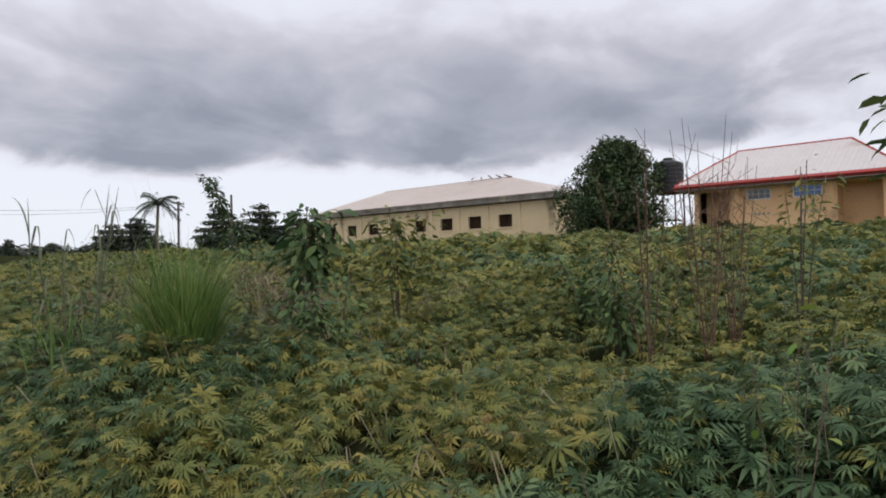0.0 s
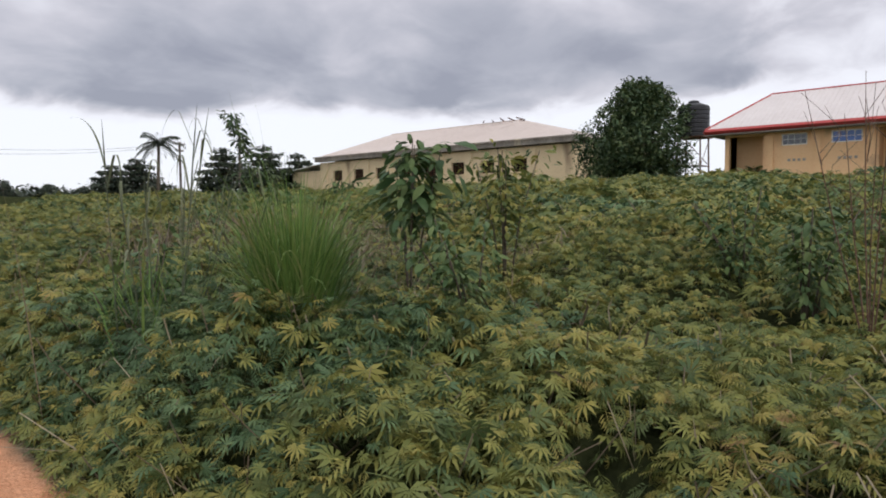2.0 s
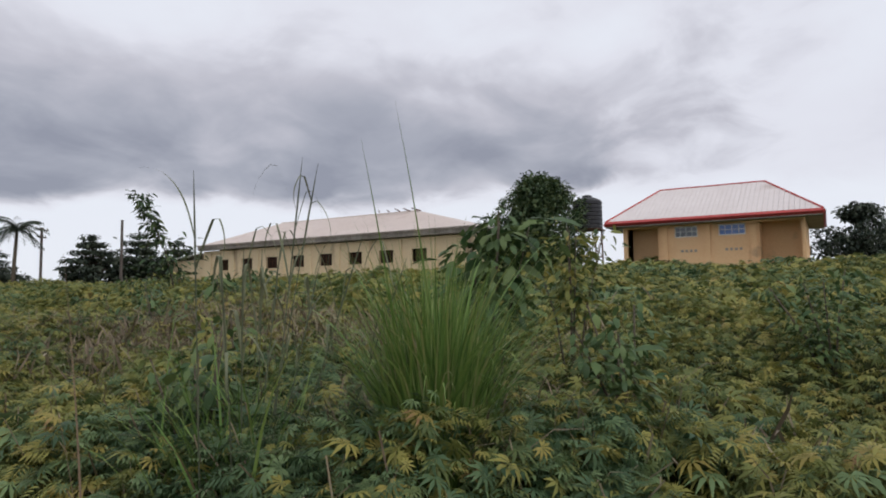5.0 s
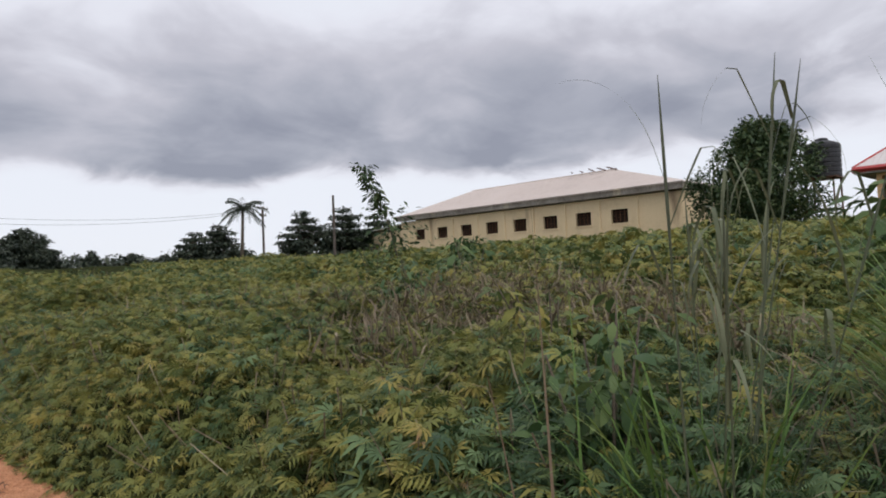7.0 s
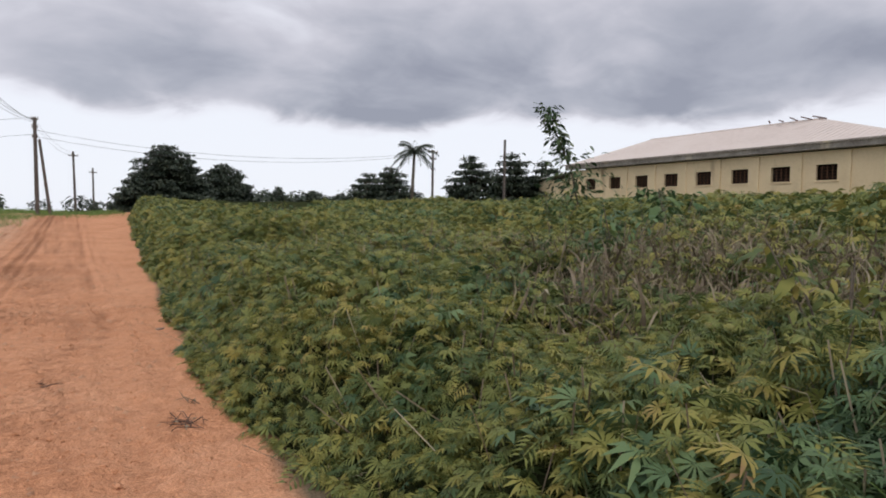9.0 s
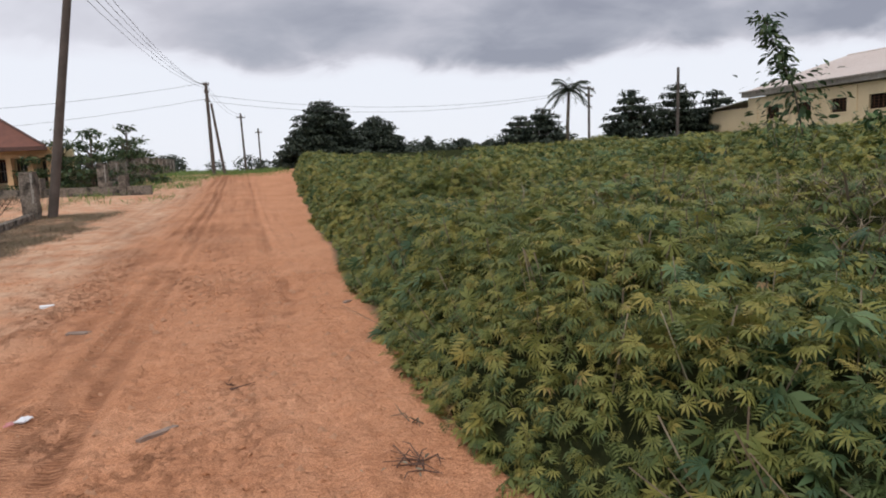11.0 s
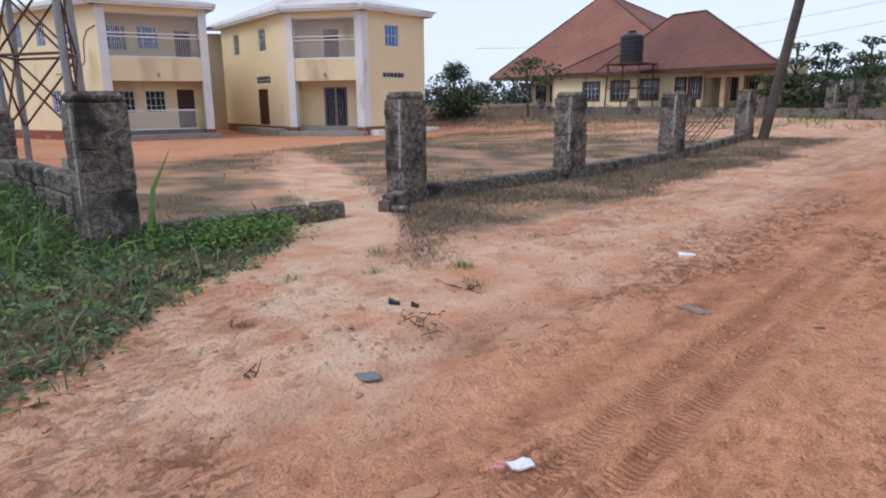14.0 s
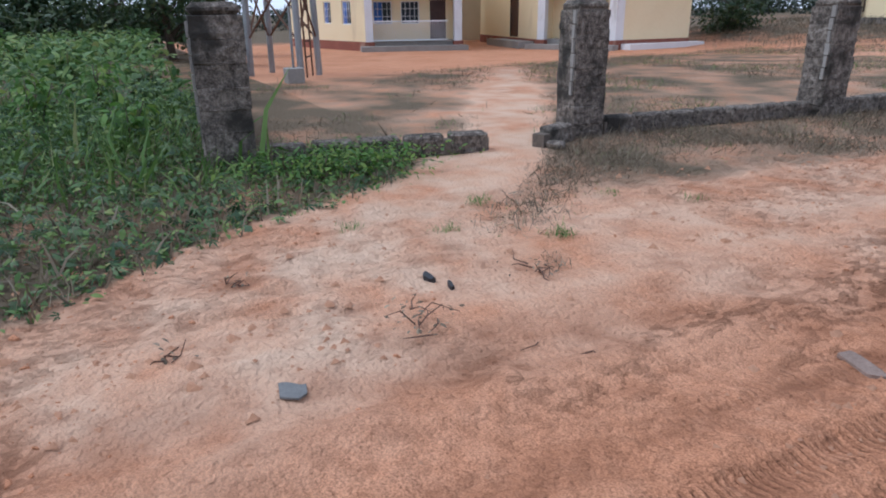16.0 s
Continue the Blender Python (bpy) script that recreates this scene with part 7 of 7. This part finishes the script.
clods(9000, -5.2, 1.1, 14.5, 24, 0.006, lambda x, y: smooth(0.42, 0.7, vnoise(x, y, 0.8, 81)) * smooth(0.3, 0.6, off_path(x, y)), "small crumbs of orange sand on the road")
clods(700, -5.2, 1.1, 14.5, 30, 0.011, lambda x, y: smooth(0.5, 0.75, vnoise(x, y * 0.5, 0.9, 82)) * smooth(0.3, 0.6, off_path(x, y)), "larger clods of orange sand on the road")

clods(2600, -0.9, 0.9, 14.5, 27, 0.010, lambda x, y: smooth(0.45, 0.7, vnoise(x, y * 0.5, 0.5, 83)), "scuffed crumbs of sand on the trodden lane")


# ---------------------------------------------------------------- small things on the road
def flat_scrap(name, loc, l, w, t, rz, mat, label, category, seed, bend=0.01):
    r = np.random.default_rng(seed)
    bm = bmesh.new()
    n = 11
    ring = []
    for i in range(n):
        a = 2 * math.pi * i / n
        k = r.uniform(0.82, 1.1)
        ring.append((0.5 * l * k * math.copysign(abs(math.cos(a)) ** 0.6, math.cos(a)), 0.5 * w * k * r.uniform(0.7, 1.1) * math.copysign(abs(math.sin(a)) ** 0.6, math.sin(a))))
    top = [bm.verts.new((x, y, t + r.uniform(0, bend))) for x, y in ring]
    bot = [bm.verts.new((x, y, -0.004)) for x, y in ring]
    bm.faces.new(top)
    bm.faces.new(bot[::-1])
    for i in range(n):
        bm.faces.new((bot[i], bot[(i + 1) % n], top[(i + 1) % n], top[i]))
    ob = mesh_ob(name, bm, mat)
    z = float(road_relief(np.array(loc[0]), np.array(loc[1]))) + float(land(loc[0], loc[1]))
    ob.matrix_world = pose(loc[0], loc[1], z - 0.002, 0, 0, rz)
    return tagged(ob, label, category)


s = thing("sachet", "crumpled white plastic water sachet on the sand", "litter", (-1.39, 17.38, float(road_relief(np.array(-1.39), np.array(17.38)))))
bm = bmesh.new()
r = np.random.default_rng(5)
g0 = [[bm.verts.new((-0.07 + 0.035 * i, -0.045 + 0.03 * j, 0.018 + r.uniform(-0.008, 0.012))) for j in range(4)] for i in range(5)]
for i in range(4):
    for j in range(3):
        bm.faces.new((g0[i][j], g0[i + 1][j], g0[i + 1][j + 1], g0[i][j + 1]))
solid(bm, 0.012)
for v in bm.verts:
    v.co = pose(0, 0, 0, 0, 0, 60) @ v.co
for v in bm.verts:
    v.co *= 0.75
part("film", bm, M["paper"], s)
bm = bmesh.new()
for k in range(5):
    box(bm, -0.075 + 0.012 * (k % 3), -0.05 + 0.012 * (k % 3), -0.115 + 0.014 * k, -0.107 + 0.014 * k, 0.012, 0.024)
part("print", bm, M["pink"], s)
flat_scrap("board_piece", (-0.52, 16.84), 0.27, 0.05, 0.016, 36, M["board"], "broken weathered piece of wood on the sand", "wood", 1)
flat_scrap("cement_patch", (-2.64, 17.65), 0.22, 0.15, 0.006, -25, M["slate"], "flat dark grey patch of spilt cement", "cement", 2, 0.0)
flat_scrap("stone_slab", (-1.63, 20.0), 0.26, 0.11, 0.012, -20, M["board"], "flat pale stone half sunk in the sand", "stone", 3)
flat_scrap("pale_stone", (-2.3, 21.56), 0.16, 0.12, 0.02, 10, M["paper"], "small pale stone on the road", "stone", 4)
flat_scrap("board_piece", (1.14, 20.2), 0.14, 0.06, 0.012, 40, M["board"], "small broken piece of wood by the weeds", "wood", 5)
flat_scrap("sole_print", (-1.62, 16.98), 0.2, 0.10, 0.006, 62, M["clod"], "worn flat shoe sole pressed into the sand", "litter", 6)
flat_scrap("dark_scrap", (-3.46, 18.68), 0.10, 0.05, 0.02, 15, M["black"], "small black scrap of rubber", "litter", 7, 0.03)
flat_scrap("dark_scrap", (-3.3, 18.75), 0.09, 0.03, 0.02, -10, M["black"], "small black scrap of rubber", "litter", 8, 0.03)


def sprigs(loc, n, size, mat, label, name="dead_sprig", seed=1, leaves=0):
    r = np.random.default_rng(seed)
    z = float(road_relief(np.array(loc[0]), np.array(loc[1])))
    g = thing(name, label, "twigs", (loc[0], loc[1], z))
    for _ in range(n):
        a = r.uniform(0, 6.283)
        o = Vector((r.normal(0, size * 0.25), r.normal(0, size * 0.25), 0.004))
        k = size * r.uniform(0.4, 1.0)
        d = Vector((math.cos(a) * k, math.sin(a) * k, 0.0))
        bm = bmesh.new()
        tube(bm, [o, o + d * 0.5 + Vector((r.normal(0, 0.03), r.normal(0, 0.03), abs(r.normal(0.03, 0.03)))), o + d + Vector((0, 0, abs(r.normal(0.02, 0.03))))], [0.005, 0.004, 0.002], 4)
        part("twig", bm, mat, g)
    if leaves:
        pos = np.column_stack([r.normal(0, size * 0.5, leaves), r.normal(0, size * 0.5, leaves), r.uniform(0.005, 0.06, leaves)])
        v, f = scatter(*LEAF_OVAL, pos, turns(r.uniform(0, 6.28, leaves), r.normal(0, 0.3, leaves), r.normal(0, 0.4, leaves)), 0.03 * r.lognormal(0, 0.3, leaves))
        ob = tri_mesh("foliage", v, f, [M["straw"]])
        ob.parent = g


sprigs((0.85, 15.9), 14, 0.24, M["twig"], "dry reddish root twigs at the edge of the weeds", seed=1, leaves=14)
sprigs((1.05, 11.2), 12, 0.3, M["twig"], "dry curved twigs at the edge of the weeds", seed=2, leaves=20)
sprigs((-2.9, 18.35), 9, 0.22, M["twig"], "small dead weed with brown leaves", seed=3, leaves=50)
sprigs((-3.3, 19.35), 8, 0.2, M["twig"], "small dead weed with brown leaves", seed=4, leaves=40)
sprigs((-2.45, 18.9), 2, 0.3, M["twig"], "single thin curved dry twig", seed=5)
sprigs((0.95, 16.5), 6, 0.16, M["straw"], "small heap of pale dry stalks", seed=6)
sprigs((-0.1, 17.6), 5, 0.18, M["twig"], "thin dry twigs lying on the road", seed=7)
sprigs((-3.9, 17.6), 6, 0.1, M["twig"], "thin dry twigs lying on the sand", seed=8, leaves=14)
sprigs((-3.1, 17.2), 4, 0.1, M["twig"], "thin dry twigs lying on the sand", seed=9, leaves=10)

# crumbs of earth thrown up by wheels
n = 9000
x, y = rng.uniform(-5.0, 1.2, n), rng.uniform(12.5, 30, n)
k = rng.random(n) < (0.12 + smooth(0.5, 0.75, vnoise(x, y, 0.9, 71)))
x, y = x[k], y[k]
n = len(x)
clod = (np.array([(1, 0, 0), (-0.5, 0.8, 0), (-0.5, -0.8, 0), (0.1, 0.1, 0.8)], float), np.array([(0, 1, 3), (1, 2, 3), (2, 0, 3)]))
v, f = scatter(*clod, np.column_stack([x, y, road_relief(x, y) - 0.002]), turns(rng.uniform(0, 6.28, n), rng.normal(0, 0.2, n), rng.normal(0, 0.2, n)), np.minimum(0.016 * rng.lognormal(0, 0.55, n), 0.05))
tagged(tri_mesh("earth_crumbs", v, f, [M["clod"]]), "small crumbs and clods of orange earth on the road", "earth", kind="stuff")

# dry brown grass in a hollow of the thicket
n = 12000
x, y = rng.normal(5.2, 2.0, n), rng.normal(14.4, 2.3, n)
h = thicket_top(x, y)
k = (x > 2.6) & (rng.random(n) < smooth(0.35, 0.6, vnoise(x, y, 1.5, 81)))
x, y, h = x[k], y[k], h[k]
n = len(x)
v, f = scatter(*SPRIG, np.column_stack([x, y, land(x, y) + h * 0.88]), turns(rng.uniform(0, 6.283, n), rng.normal(0.2, 0.5, n), rng.normal(0, 0.4, n)), 0.2 * rng.lognormal(0, 0.3, n))
tagged(tri_mesh("thicket_dry_grass", v, f, [M["straw"]]), "fine brown seed grass among the weeds", "grass", kind="stuff")


# distant scrub that closes the horizon to the west and north
n = 260
a = rng.uniform(radians(60), radians(215), n)
d = rng.uniform(62, 150, n)
cx, cy = d * np.cos(a) - 2, d * np.sin(a) + 16
keep = ~((cx > -14) & (cx < 6) & (cy < 118)) & ~((cx > -50) & (cx < -8) & (cy > 55) & (cy < 82))
cx, cy, d = cx[keep], cy[keep], d[keep]
rs = rng.uniform(1.2, 2.6, len(cx)) * (0.7 + d / 200)
cen = [(p, q, float(land(p, q)) + 0.45 * r) for p, q, r in zip(cx, cy, rs)]
v, f = crown_leaves(cen, rs, 60, 0.55, rng, flat=0.7)
tagged(tri_mesh("distant_scrub", v, f, [M["far"]]), "hazy line of distant bushes and scrub", "bushes", kind="stuff")

x, y = region(30000, -14, -3, -12, 9, lambda x, y: smooth(-3.0, -3.6, x + 0.4 * (vnoise(x, y, 0.7, 91) - 0.5)))
n = len(x)
pos = np.column_stack([x, y, land(x, y) + rng.uniform(0.03, 0.4, n)])
v, f = scatter(*LEAF_OVAL, pos, turns(rng.uniform(0, 6.283, n), rng.normal(0.2, 0.4, n), rng.normal(0, 0.4, n)), 0.1 * rng.lognormal(0, 0.35, n))
tagged(tri_mesh("herb_leaves", v, f, [M["herb"]]), "low green herbs along the road", "herbs", kind="stuff")
